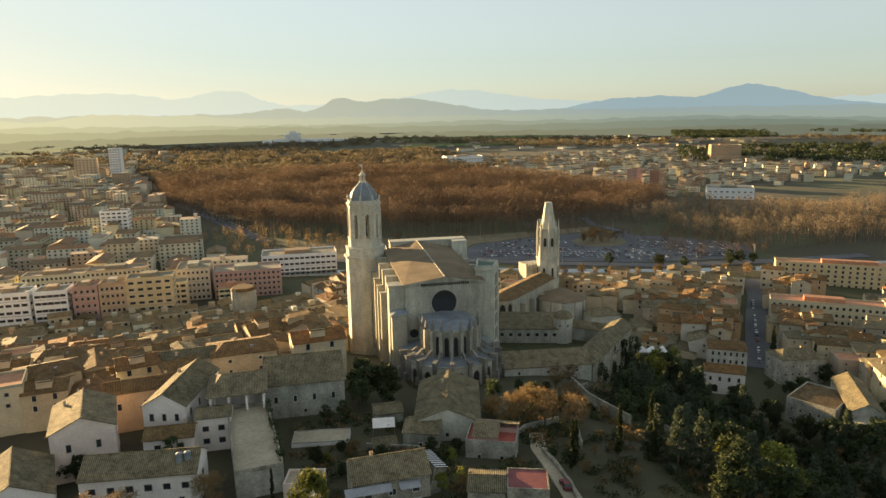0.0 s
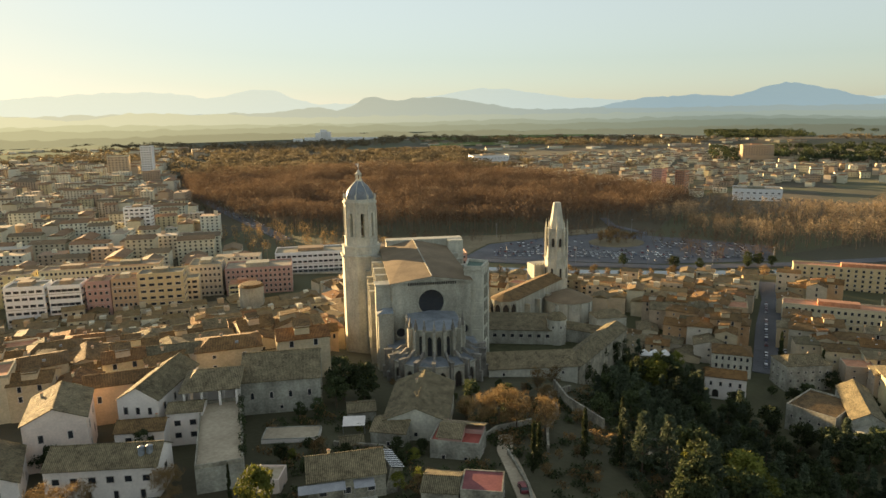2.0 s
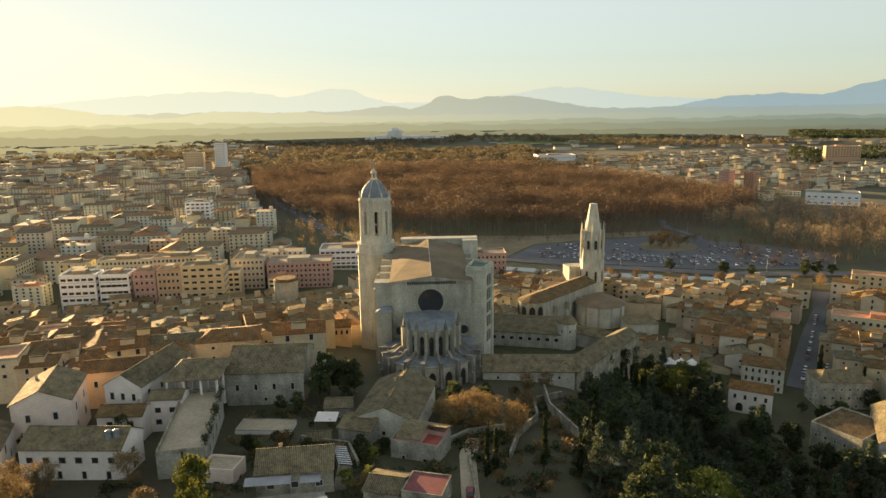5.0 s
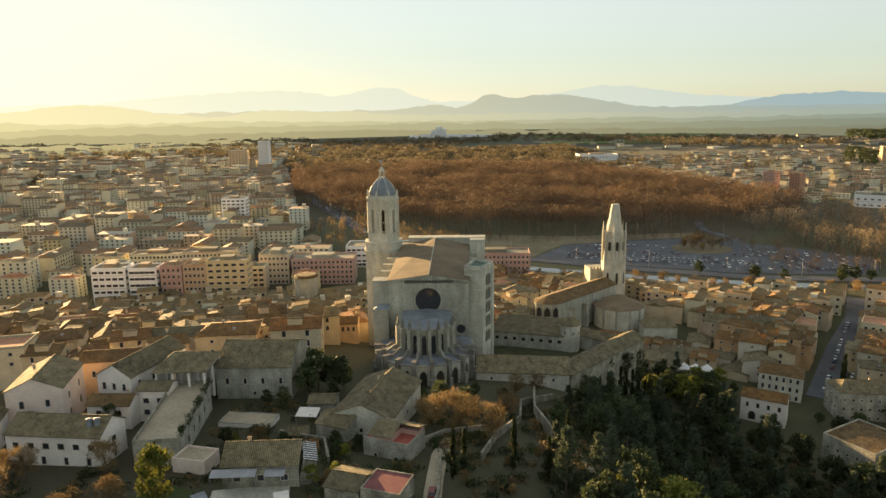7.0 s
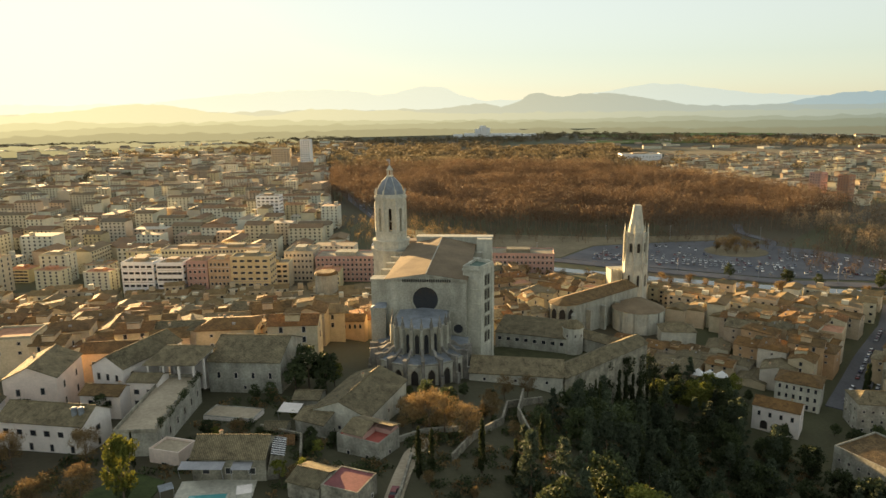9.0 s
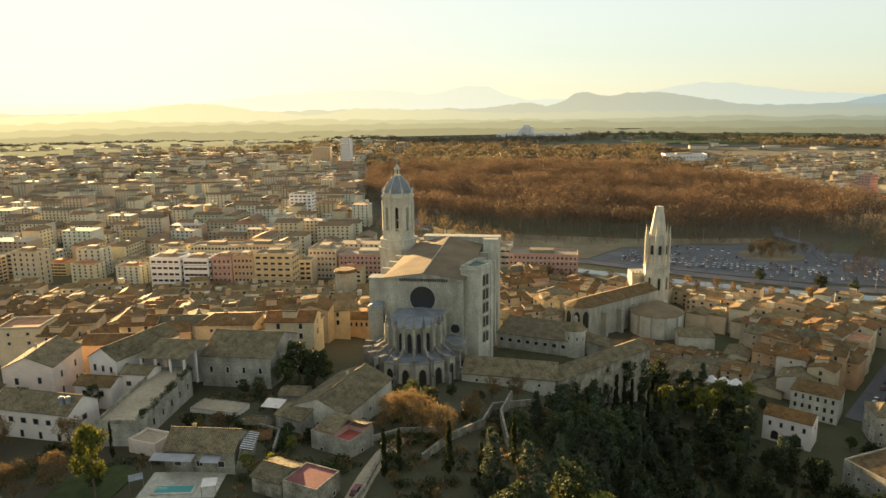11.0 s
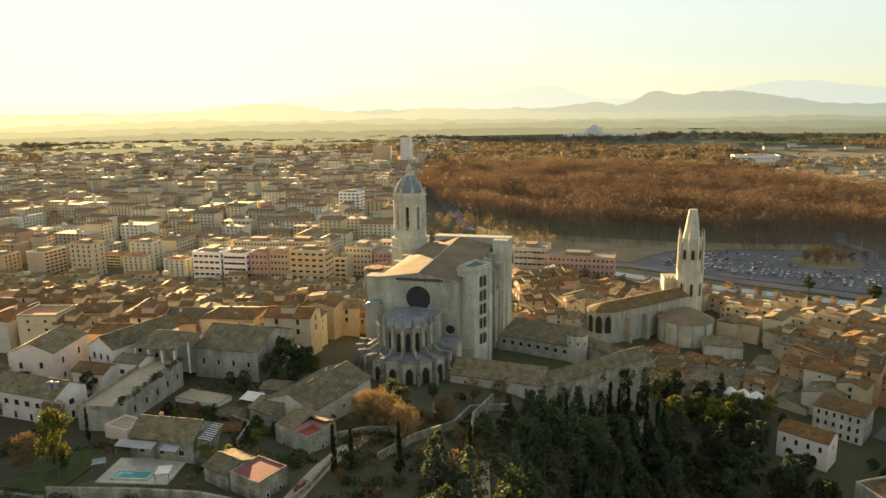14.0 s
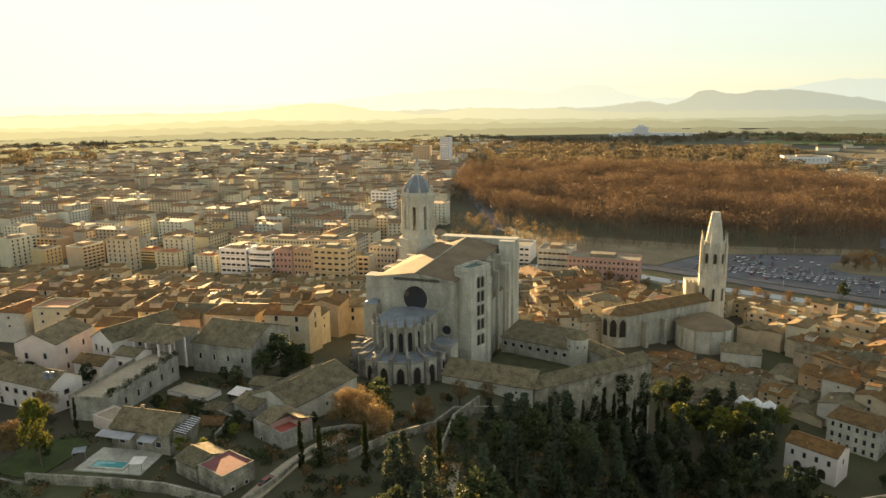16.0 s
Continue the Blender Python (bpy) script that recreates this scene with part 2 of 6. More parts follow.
def ground_mat():
    m, n, l, b = node_mat("land")
    pos = n.new("ShaderNodeNewGeometry").outputs["Position"]
    v = n.new("ShaderNodeTexVoronoi")
    v.inputs["Scale"].default_value = 0.006
    l.new(pos, v.inputs["Vector"])
    r = ramp_of(n, [(0.08, 0.062, 0.034), (0.10, 0.115, 0.04), (0.055, 0.05, 0.026), (0.125, 0.095, 0.055), (0.07, 0.08, 0.034)])
    l.new(v.outputs["Color"], r.inputs[0])
    n1, n2 = n.new("ShaderNodeTexNoise"), n.new("ShaderNodeTexNoise")
    n1.inputs["Scale"].default_value, n2.inputs["Scale"].default_value = 0.02, 0.6
    n1.inputs["Detail"].default_value, n2.inputs["Detail"].default_value = 8, 6
    l.new(pos, n1.inputs["Vector"]), l.new(pos, n2.inputs["Vector"])
    r2 = ramp_of(n, [(0.03, 0.03, 0.015), (0.055, 0.048, 0.026), (0.095, 0.075, 0.045)])
    l.new(n2.outputs["Fac"], r2.inputs[0])
    mx = n.new("ShaderNodeMix")
    mx.data_type = "RGBA"
    l.new(n1.outputs["Fac"], mx.inputs["Factor"])
    l.new(r.outputs[0], mx.inputs[6]), l.new(r2.outputs[0], mx.inputs[7])
    l.new(mx.outputs[2], b.inputs["Base Color"])
    b.inputs["Roughness"].default_value = 0.95
    bp = n.new("ShaderNodeBump")
    bp.inputs["Strength"].default_value, bp.inputs["Distance"].default_value = 0.6, 0.3
    l.new(n2.outputs["Fac"], bp.inputs["Height"]), l.new(bp.outputs[0], b.inputs["Normal"])
    return m


LAND = ground_mat()


# ---- mesh helpers ----
def box(bm, x0, y0, z0, x1, y1, z1, mi=0):
    v = [bm.verts.new(p) for p in ((x0, y0, z0), (x1, y0, z0), (x1, y1, z0), (x0, y1, z0), (x0, y0, z1), (x1, y0, z1), (x1, y1, z1), (x0, y1, z1))]
    for f in ((3, 2, 1, 0), (4, 5, 6, 7), (0, 1, 5, 4), (1, 2, 6, 5), (2, 3, 7, 6), (3, 0, 4, 7)):
        bm.faces.new([v[i] for i in f]).material_index = mi


def prism(bm, pts, z0, z1, mi=0, top=None):
    """A column over the outline pts (counter-clockwise); top: another outline for its upper end."""
    a = [bm.verts.new((p[0], p[1], z0)) for p in pts]
    c = [bm.verts.new((p[0], p[1], z1)) for p in (top or pts)]
    k = len(pts)
    for i in range(k):
        bm.faces.new((a[i], a[(i + 1) % k], c[(i + 1) % k], c[i])).material_index = mi
    bm.faces.new(c).material_index = mi
    bm.faces.new(a[::-1]).material_index = mi


def ring(cx, cy, r, n=8, turn=22.5):
    return [(cx + r * math.cos(radians(turn + 360 * i / n)), cy + r * math.sin(radians(turn + 360 * i / n))) for i in range(n)]


def slab(bm, a, b_, c, d, thick, mi=0):
    """A thick sheet over the four corners a b c d (counter-clockwise seen from above)."""
    lo = [bm.verts.new((p[0], p[1], p[2] - thick)) for p in (a, b_, c, d)]
    hi = [bm.verts.new(p) for p in (a, b_, c, d)]
    bm.faces.new(hi).material_index = mi
    bm.faces.new(lo[::-1]).material_index = mi
    for i in range(4):
        bm.faces.new((lo[i], lo[(i + 1) % 4], hi[(i + 1) % 4], hi[i])).material_index = mi


def shaped(name, bm, *mats):
    me = bpy.data.meshes.new(name)
    bm.normal_update()
    bm.to_mesh(me)
    bm.free()
    for m in mats:
        me.materials.append(m)
    return me


def part(name, bm, material, parent, label=""):
    """Links a bmesh (or a finished mesh) as one object under a thing or a part."""
    me = bm if isinstance(bm, bpy.types.Mesh) else shaped(name, bm, *(material if isinstance(material, tuple) else (material,)))
    ob = new(name, me)
    ob.parent = parent
    if label:
        ob["label"] = label
    return ob


def thing(name, m, label, category, group="", kind=""):
    ob = new(name)
    ob.matrix_basis = m
    return tagged(ob, label, category, group, kind)


def sig(v):
    return 1 / (1 + math.exp(-max(-40.0, min(40.0, v))))


def ground_z(x, y):
    """Height of the land: an old-town spur that falls to the valley and the plain."""
    top = 7 - (0.055 + 0.05 * sig((x - 50) / 8)) * max(0.0, y - 130) - 0.10 * max(0.0, y - 215)
    low = -36 - 6 * sig((x - 175) / 14) * sig((300 - y) / 22)
    keep = sig((142 + 0.1 * (y - 200) - x) / 11) * sig((330 - y) / 22)
    z = low + (top - low) * keep
    far = max(0.0, math.hypot(x, y) - 1500)
    return z + far * 0.004 * (1 + math.sin(x * 0.0021) * 0.6)


# ---- land ----
def land():
    xs = [-4700, -4000, -3300, -2700, -2200, -1800, -1500, -1200, -1000, -800, -650, -500, -400] + list(range(-320, 481, 10)) + [540, 620, 720, 860, 1000, 1250, 1500, 1900, 2400, 3000, 3600, 4200, 4800]
    ys = [-900, -600, -350, -200, -120] + list(range(-80, 461, 10)) + [500, 560, 640, 740, 860, 1000, 1200, 1450, 1750, 2100, 2500, 3000, 3500, 4000, 4500]
    bm = bmesh.new()
    grid = [[bm.verts.new((x, y, ground_z(x, y))) for x in xs] for y in ys]
    for j in range(len(ys) - 1):
        for i in range(len(xs) - 1):
            bm.faces.new((grid[j][i], grid[j][i + 1], grid[j + 1][i + 1], grid[j + 1][i])).smooth = True
    ob = new("ground", shaped("ground", bm, LAND))
    tagged(ob, "brown and green winter land with fields and bare soil", "ground", kind="structure")


land()


# ---- far hills ----
def hills(label, dist, peaks, base, c_left, c_right, seed, az0=-70, az1=70, glow=0.165):
    """One ridge of far hills, its haze painted in as glowing colour; peaks are (azimuth, height in degrees, width)."""
    m, n, l, b = node_mat("haze_glow_" + label.split()[0] + "_hills")
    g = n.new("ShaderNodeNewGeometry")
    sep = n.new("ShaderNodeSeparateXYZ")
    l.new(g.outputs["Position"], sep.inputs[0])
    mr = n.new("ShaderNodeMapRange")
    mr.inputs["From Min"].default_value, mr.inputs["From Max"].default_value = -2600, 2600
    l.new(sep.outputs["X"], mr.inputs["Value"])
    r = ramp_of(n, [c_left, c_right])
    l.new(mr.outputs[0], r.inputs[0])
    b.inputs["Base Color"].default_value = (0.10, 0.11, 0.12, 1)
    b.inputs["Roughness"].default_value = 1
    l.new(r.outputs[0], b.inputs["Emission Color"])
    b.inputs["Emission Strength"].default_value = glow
    bm = bmesh.new()
    rows = [[], [], []]
    k = 420
    for i in range(k + 1):
        az = az0 + (az1 - az0) * i / k
        e = base + sum(h * math.exp(-((az - a) / w) ** 2) for a, h, w in peaks)
        e += 0.14 * noise.noise((az * 0.35, seed, 0)) + 0.13 * noise.noise((az * 0.9, seed, 3)) + 0.08 * noise.noise((az * 2.6, seed, 5)) + 0.035 * noise.noise((az * 7, seed, 8))
        x, y = 70 - math.sin(radians(az)) * dist, math.cos(radians(az)) * dist
        rows[0].append(bm.verts.new((x, y, -60)))
        rows[1].append(bm.verts.new((x, y, 90 + dist * math.tan(radians(e)))))
        rows[2].append(bm.verts.new((x * 1.03, y * 1.03, -60)))
    for a in range(2):
        for i in range(k):
            bm.faces.new((rows[a][i + 1], rows[a][i], rows[a + 1][i], rows[a + 1][i + 1]))
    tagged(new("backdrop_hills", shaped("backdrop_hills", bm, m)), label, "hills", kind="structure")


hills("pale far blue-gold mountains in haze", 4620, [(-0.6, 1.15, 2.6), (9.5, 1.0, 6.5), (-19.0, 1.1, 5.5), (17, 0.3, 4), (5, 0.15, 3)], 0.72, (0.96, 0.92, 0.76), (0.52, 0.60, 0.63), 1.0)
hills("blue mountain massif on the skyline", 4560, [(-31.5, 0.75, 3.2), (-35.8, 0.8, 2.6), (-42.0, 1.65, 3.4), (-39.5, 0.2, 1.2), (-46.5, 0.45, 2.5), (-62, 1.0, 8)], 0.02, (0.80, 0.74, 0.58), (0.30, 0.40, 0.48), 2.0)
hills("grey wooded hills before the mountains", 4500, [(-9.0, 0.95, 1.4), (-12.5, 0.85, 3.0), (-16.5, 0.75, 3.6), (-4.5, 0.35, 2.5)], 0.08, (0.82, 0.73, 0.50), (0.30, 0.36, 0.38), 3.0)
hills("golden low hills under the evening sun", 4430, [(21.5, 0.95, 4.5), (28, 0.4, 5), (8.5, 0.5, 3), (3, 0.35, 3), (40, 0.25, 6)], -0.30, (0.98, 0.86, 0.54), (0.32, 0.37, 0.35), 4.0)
# low glowing strips, added so the plain fades as through haze
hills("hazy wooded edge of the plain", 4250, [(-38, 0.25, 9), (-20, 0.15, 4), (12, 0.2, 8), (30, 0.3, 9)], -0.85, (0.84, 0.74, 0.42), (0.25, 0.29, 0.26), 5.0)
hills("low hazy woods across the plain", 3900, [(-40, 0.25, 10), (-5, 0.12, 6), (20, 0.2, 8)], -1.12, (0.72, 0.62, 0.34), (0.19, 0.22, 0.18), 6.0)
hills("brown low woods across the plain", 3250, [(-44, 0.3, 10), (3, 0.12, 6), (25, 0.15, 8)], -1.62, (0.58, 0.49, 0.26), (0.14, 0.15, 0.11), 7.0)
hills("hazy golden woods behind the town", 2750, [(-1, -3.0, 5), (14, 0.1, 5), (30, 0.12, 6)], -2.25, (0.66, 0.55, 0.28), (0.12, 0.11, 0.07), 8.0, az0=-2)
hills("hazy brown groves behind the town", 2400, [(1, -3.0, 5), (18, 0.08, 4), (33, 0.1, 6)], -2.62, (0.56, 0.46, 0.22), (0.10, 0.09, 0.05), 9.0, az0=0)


# ---- window kinds, shared by all houses ----
def window_mesh(name, w, h, arch=False, mats=(FRAME, GLASS), depth=0.10, reveal=0.07):
    """A window on the plane y = 0 that looks along -y: one moulded surround with a recessed pane; its foot stands at z = 0."""
    bm = bmesh.new()
    t = 0.14
    inner = [(-w / 2, 0), (w / 2, 0), (w / 2, h)]
    outer = [(-w / 2 - t, -t), (w / 2 + t, -t), (w / 2 + t, h)]
    if arch:
        for i in range(1, 8):
            a = math.pi * i / 8
            inner.append((math.cos(a) * w / 2, h + math.sin(a) * w / 2))
            outer.append((math.cos(a) * (w / 2 + t), h + math.sin(a) * (w / 2 + t)))
        outer.append((-w / 2 - t, h))
    else:
        outer[2] = (w / 2 + t, h + t)
        outer.append((-w / 2 - t, h + t))
    inner.append((-w / 2, h))
    rows = [[bm.verts.new((p[0], y, p[1])) for p in o] for o, y in ((outer, 0.02), (outer, -depth), (inner, -depth), (inner, -depth + reveal))]
    k = len(inner)
    for r0, r1 in zip(rows, rows[1:]):
        for i in range(k):
            bm.faces.new((r0[i], r0[(i + 1) % k], r1[(i + 1) % k], r1[i]))
    bm.faces.new(rows[-1]).material_index = 1
    return shaped(name, bm, *mats)


WIN = {
    "small": window_mesh("small_window", 0.8, 1.0), "tall": window_mesh("tall_window", 1.0, 1.9), "wide": window_mesh("wide_window", 1.5, 1.4),
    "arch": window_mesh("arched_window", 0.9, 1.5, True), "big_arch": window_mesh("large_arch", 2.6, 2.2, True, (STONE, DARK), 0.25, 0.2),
    "apt": window_mesh("apartment_window", 1.4, 1.7), "strip": window_mesh("strip_window", 3.0, 1.5),
}


def set_window(parent, kind, x, y, z, face, name="window"):
    """Puts a shared window on a wall of the parent; face: degrees that its outward side is turned from -y."""
    ob = new(name, WIN[kind])
    ob.matrix_basis = pose(x, y, z, 0, 0, face)
    ob.parent = parent
    return ob


def row_on(parent, kind, w, d, zs, front=0, back=0, right=0, left=0, skip=0.0, rnd=None):
    """Rows of windows on the walls of a block w by d about the origin, at the heights zs."""
    rnd = rnd or random.Random(1)
    for z in zs:
        for n, length, face in ((front, w, 0), (back, w, 180), (right, d, 90), (left, d, -90)):
            for i in range(n):
                if rnd.random() < skip:
                    continue
                s = (-0.5 + (i + 0.5) / n) * (length - 1.2)
                x, y = {0: (s, -d / 2), 180: (s, d / 2), 90: (w / 2, s), -90: (-w / 2, s)}[face]
                set_window(parent, kind, x, y, z, face)


def gable_walls(w, d, h, rise, foot=-8.0, hip=False):
    bm = bmesh.new()
    box(bm, -w / 2, -d / 2, foot, w / 2, d / 2, h)
    if not hip:
        for s in (-1, 1):
            x0, x1 = (w / 2 - 0.3, w / 2) if s > 0 else (-w / 2, -w / 2 + 0.3)
            a = [bm.verts.new((x0, y, z)) for y, z in ((-d / 2, h), (d / 2, h), (0, h + rise))]
            b_ = [bm.verts.new((x1, y, z)) for y, z in ((-d / 2, h), (d / 2, h), (0, h + rise))]
            bm.faces.new(a[::-1]), bm.faces.new(b_)
            for i in range(3):
                bm.faces.new((a[i], a[(i + 1) % 3], b_[(i + 1) % 3], b_[i]))
    return bm


def gable_roof(w, d, h, rise, over=0.5, hip=0.0, sag=0.0):
    """Two thick tiled slopes with overhanging eaves and a ridge roll; hip: how far the ridge ends draw in."""
    bm = bmesh.new()
    k = rise / (d / 2)
    e, x = d / 2 + over, w / 2 + (over * 0.5 if not hip else over)
    zl, zt = h - over * k + 0.12, h + rise + 0.12
    rx = x - hip
    slab(bm, (-x, -e, zl), (x, -e, zl), (rx, 0, zt), (-rx, 0, zt), 0.22)
    slab(bm, (x, e, zl), (-x, e, zl), (-rx, 0, zt), (rx, 0, zt), 0.22)
    if hip:
        for s in (-1, 1):
            a = [bm.verts.new(p) for p in ((s * x, -e * s, zl), (s * x, e * s, zl), (s * rx, 0, zt))]
            bm.faces.new(a)
    n = max(6, int(w / 1.2))
    for i in range(n):
        xa, xb = -rx + 2 * rx * i / n, -rx + 2 * rx * (i + 0.9) / n
        box(bm, xa, -0.14, zt - 0.08, xb, 0.14, zt + 0.12)
    return bm


def chimney_mesh():
    bm = bmesh.new()
    box(bm, -0.35, -0.28, -0.8, 0.35, 0.28, 1.1)
    box(bm, -0.45, -0.38, 1.1, 0.45, 0.38, 1.2)
    box(bm, -0.3, -0.25, 1.2, 0.3, 0.25, 1.32, 1)
    return shaped("chimney", bm, WALL, TERRACOTTA)


CHIMNEY = chimney_mesh()


def house(x, y, z, w, d, h, rot, label, wall=WALL, roof=ROOF, rise=None, hip=0.0, wins=(), chimneys=((0.25, 0.3),), name="house", group=""):
    """A tiled house whose ridge runs along its own x axis. wins: (kind, heights, front, back, right, left)."""
    rise = rise if rise is not None else d * 0.17
    hs = thing(name, pose(x, y, z, 0, 0, rot), label, "house", group)
    part("wall", gable_walls(w, d, h, rise, hip=bool(hip)), wall, hs)
    part("roof", gable_roof(w, d, h, rise, hip=hip), roof, hs)
    for kind, zs, *n in wins:
        row_on(hs, kind, w, d, zs, *n)
    for fx, fy in chimneys:
        c = part("chimney", CHIMNEY, None, hs)
        c.location = (fx * w, fy * d, h + rise * (1 - 2 * abs(fy)))
    return hs


# ---- cathedral ----
TURNED = pose(75.8, 227, 0, 0, 0, -7) @ pose(-75.8, -227, 0)
cath = thing("cathedral", TURNED, "large pale stone gothic cathedral with a tiled nave roof", "cathedral")


def nave():
    bm = bmesh.new()
    a = [(61.2, 28.6), (61.2, -8), (90.6, -8), (90.6, 28.6), (76.0, 30.6)]
    lo = [bm.verts.new((x, 227, z)) for x, z in a]
    hi = [bm.verts.new((x, 289, z)) for x, z in a]
    bm.faces.new(lo), bm.faces.new(hi[::-1])
    for i in range(5):
        bm.faces.new((lo[i], hi[i], hi[(i + 1) % 5], lo[(i + 1) % 5]))
    part("nave_wall", bm, STONE, cath)
    bm = bmesh.new()
    slab(bm, (60.6, 226.6, 29.0), (76, 226.6, 31.2), (76, 289, 33.2), (60.6, 289, 29.8), 0.4)
    slab(bm, (76, 226.6, 31.2), (91.2, 226.6, 29.0), (91.2, 289, 29.8), (76, 289, 33.2), 0.4)
    part("nave_roof", bm, ROOF_NAVE, cath, "broad tiled roof, rust brown")
    bm = bmesh.new()
    slab(bm, (75.8, 226.5, 31.45), (76.2, 226.5, 31.45), (76.2, 289, 33.45), (75.8, 289, 33.45), 0.3)
    part("ridge", bm, STONE, cath)
    # dark blocks in place of the shaded openings of an arcaded frieze
    for i in range(22):
        x = 67.2 + i * 0.82
        bm = bmesh.new()
        box(bm, x, 226.72, 28.0, x + 0.45, 227.05, 29.0)
        part("frieze_shade", bm, DARK, cath)
    for s in (0, 1):
        bm = bmesh.new()
        pts = ((61.0, 28.2), (61.0, 28.9), (76.0, 31.0), (76.0, 30.3)) if not s else ((76.0, 30.3), (76.0, 31.0), (90.8, 28.9), (90.8, 28.2))
        f = [bm.verts.new((x, 226.55, z)) for x, z in pts]
        g = [bm.verts.new((x, 227.05, z)) for x, z in pts]
        bm.faces.new(f), bm.faces.new(g[::-1])
        for i in range(4):
            bm.faces.new((f[i], g[i], g[(i + 1) % 4], f[(i + 1) % 4]))
        part("gable_coping", bm, STONE, cath)


def rose(x, z, r, y=227.0, spokes=12):
    """A round window: stepped stone ring, dark glass set back, and tracery."""
    bm = bmesh.new()
    k = 40
    prof = ((r + 0.55, -0.35), (r + 0.15, -0.45), (r, -0.15), (r - 0.25, -0.1), (r - 0.25, 0.02), (r + 0.55, 0.02))
    rings = [[bm.verts.new((x + math.cos(2 * math.pi * i / k) * pr, y + py, z + math.sin(2 * math.pi * i / k) * pr)) for i in range(k)] for pr, py in prof]
    for a in range(len(prof) - 1):
        for i in range(k):
            bm.faces.new((rings[a][i], rings[a + 1][i], rings[a + 1][(i + 1) % k], rings[a][(i + 1) % k]))
    rw = part("rose_window", bm, STONE, cath, "round window with a pale stone ring")
    bm = bmesh.new()
    bm.faces.new([bm.verts.new((x + math.cos(-2 * math.pi * i / k) * (r - 0.2), y - 0.05, z + math.sin(-2 * math.pi * i / k) * (r - 0.2))) for i in range(k)][::-1])
    part("glass", bm, GLASS, rw, "dark leaded glass")
    for i in range(spokes):
        bm = bmesh.new()
        a = 2 * math.pi * i / spokes
        ux, uz, px, pz = math.cos(a), math.sin(a), -math.sin(a) * 0.05, math.cos(a) * 0.05
        q = [(x + ux * s + px * t, z + uz * s + pz * t) for s, t in ((0.8, 1), (r - 0.2, 1), (r - 0.2, -1), (0.8, -1))]
        bm.faces.new([bm.verts.new((p[0], y - 0.09, p[1])) for p in q])
        part("tracery_bar", bm, DARK, rw)


def lancet(bm, w, h, depth, mi_frame=0, mi_pane=1):
    """A pointed opening on the plane y = 0 about x = 0, foot at z = 0."""
    k = 5
    out = [(-w / 2, 0), (-w / 2, h)]
    for i in range(1, k):
        a = math.pi - (math.pi / 3) * i / k
        out.append((w / 2 + math.cos(a) * w, h + math.sin(a) * w))
    out.append((0, h + w * 0.866))
    out += [(-p[0], p[1]) for p in out[-2::-1]]
    cx, cz = 0, h * 0.55
    big = [(p[0] + (0.18 if p[0] > 0.01 else -0.18 if p[0] < -0.01 else 0), p[1] + (0.2 if p[1] > h * 0.9 else 0)) for p in out]
    a = [bm.verts.new((p[0], -depth, p[1])) for p in big]
    b_ = [bm.verts.new((p[0], -depth * 0.3, p[1])) for p in out]
    c = [bm.verts.new((p[0], 0, p[1])) for p in big]
    n = len(out)
    for i in range(n - 1):
        bm.faces.new((a[i], b_[i], b_[i + 1], a[i + 1])).material_index = mi_frame
        bm.faces.new((c[i], a[i], a[i + 1], c[i + 1])).material_index = mi_frame
    bm.faces.new([bm.verts.new((p[0], -0.03, p[1])) for p in out][::-1]).material_index = mi_pane


def lancet_mesh(name, w, h, depth, mats):
    bm = bmesh.new()
    lancet(bm, w, h, depth)
    return shaped(name, bm, *mats)


LANCET = lancet_mesh("lancet_window", 1.5, 5.6, 0.3, (STONE, GLASS))
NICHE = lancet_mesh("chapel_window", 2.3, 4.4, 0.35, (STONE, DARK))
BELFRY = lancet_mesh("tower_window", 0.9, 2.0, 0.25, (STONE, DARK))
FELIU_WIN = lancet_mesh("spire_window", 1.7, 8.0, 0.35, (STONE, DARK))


def put(mesh, name, parent, x, y, z, face, s=1.0):
    ob = new(name, mesh)
    ob.matrix_basis = pose(x, y, z, 0, 0, face) @ Matrix.Scale(s, 4)
    ob.parent = parent
    return ob


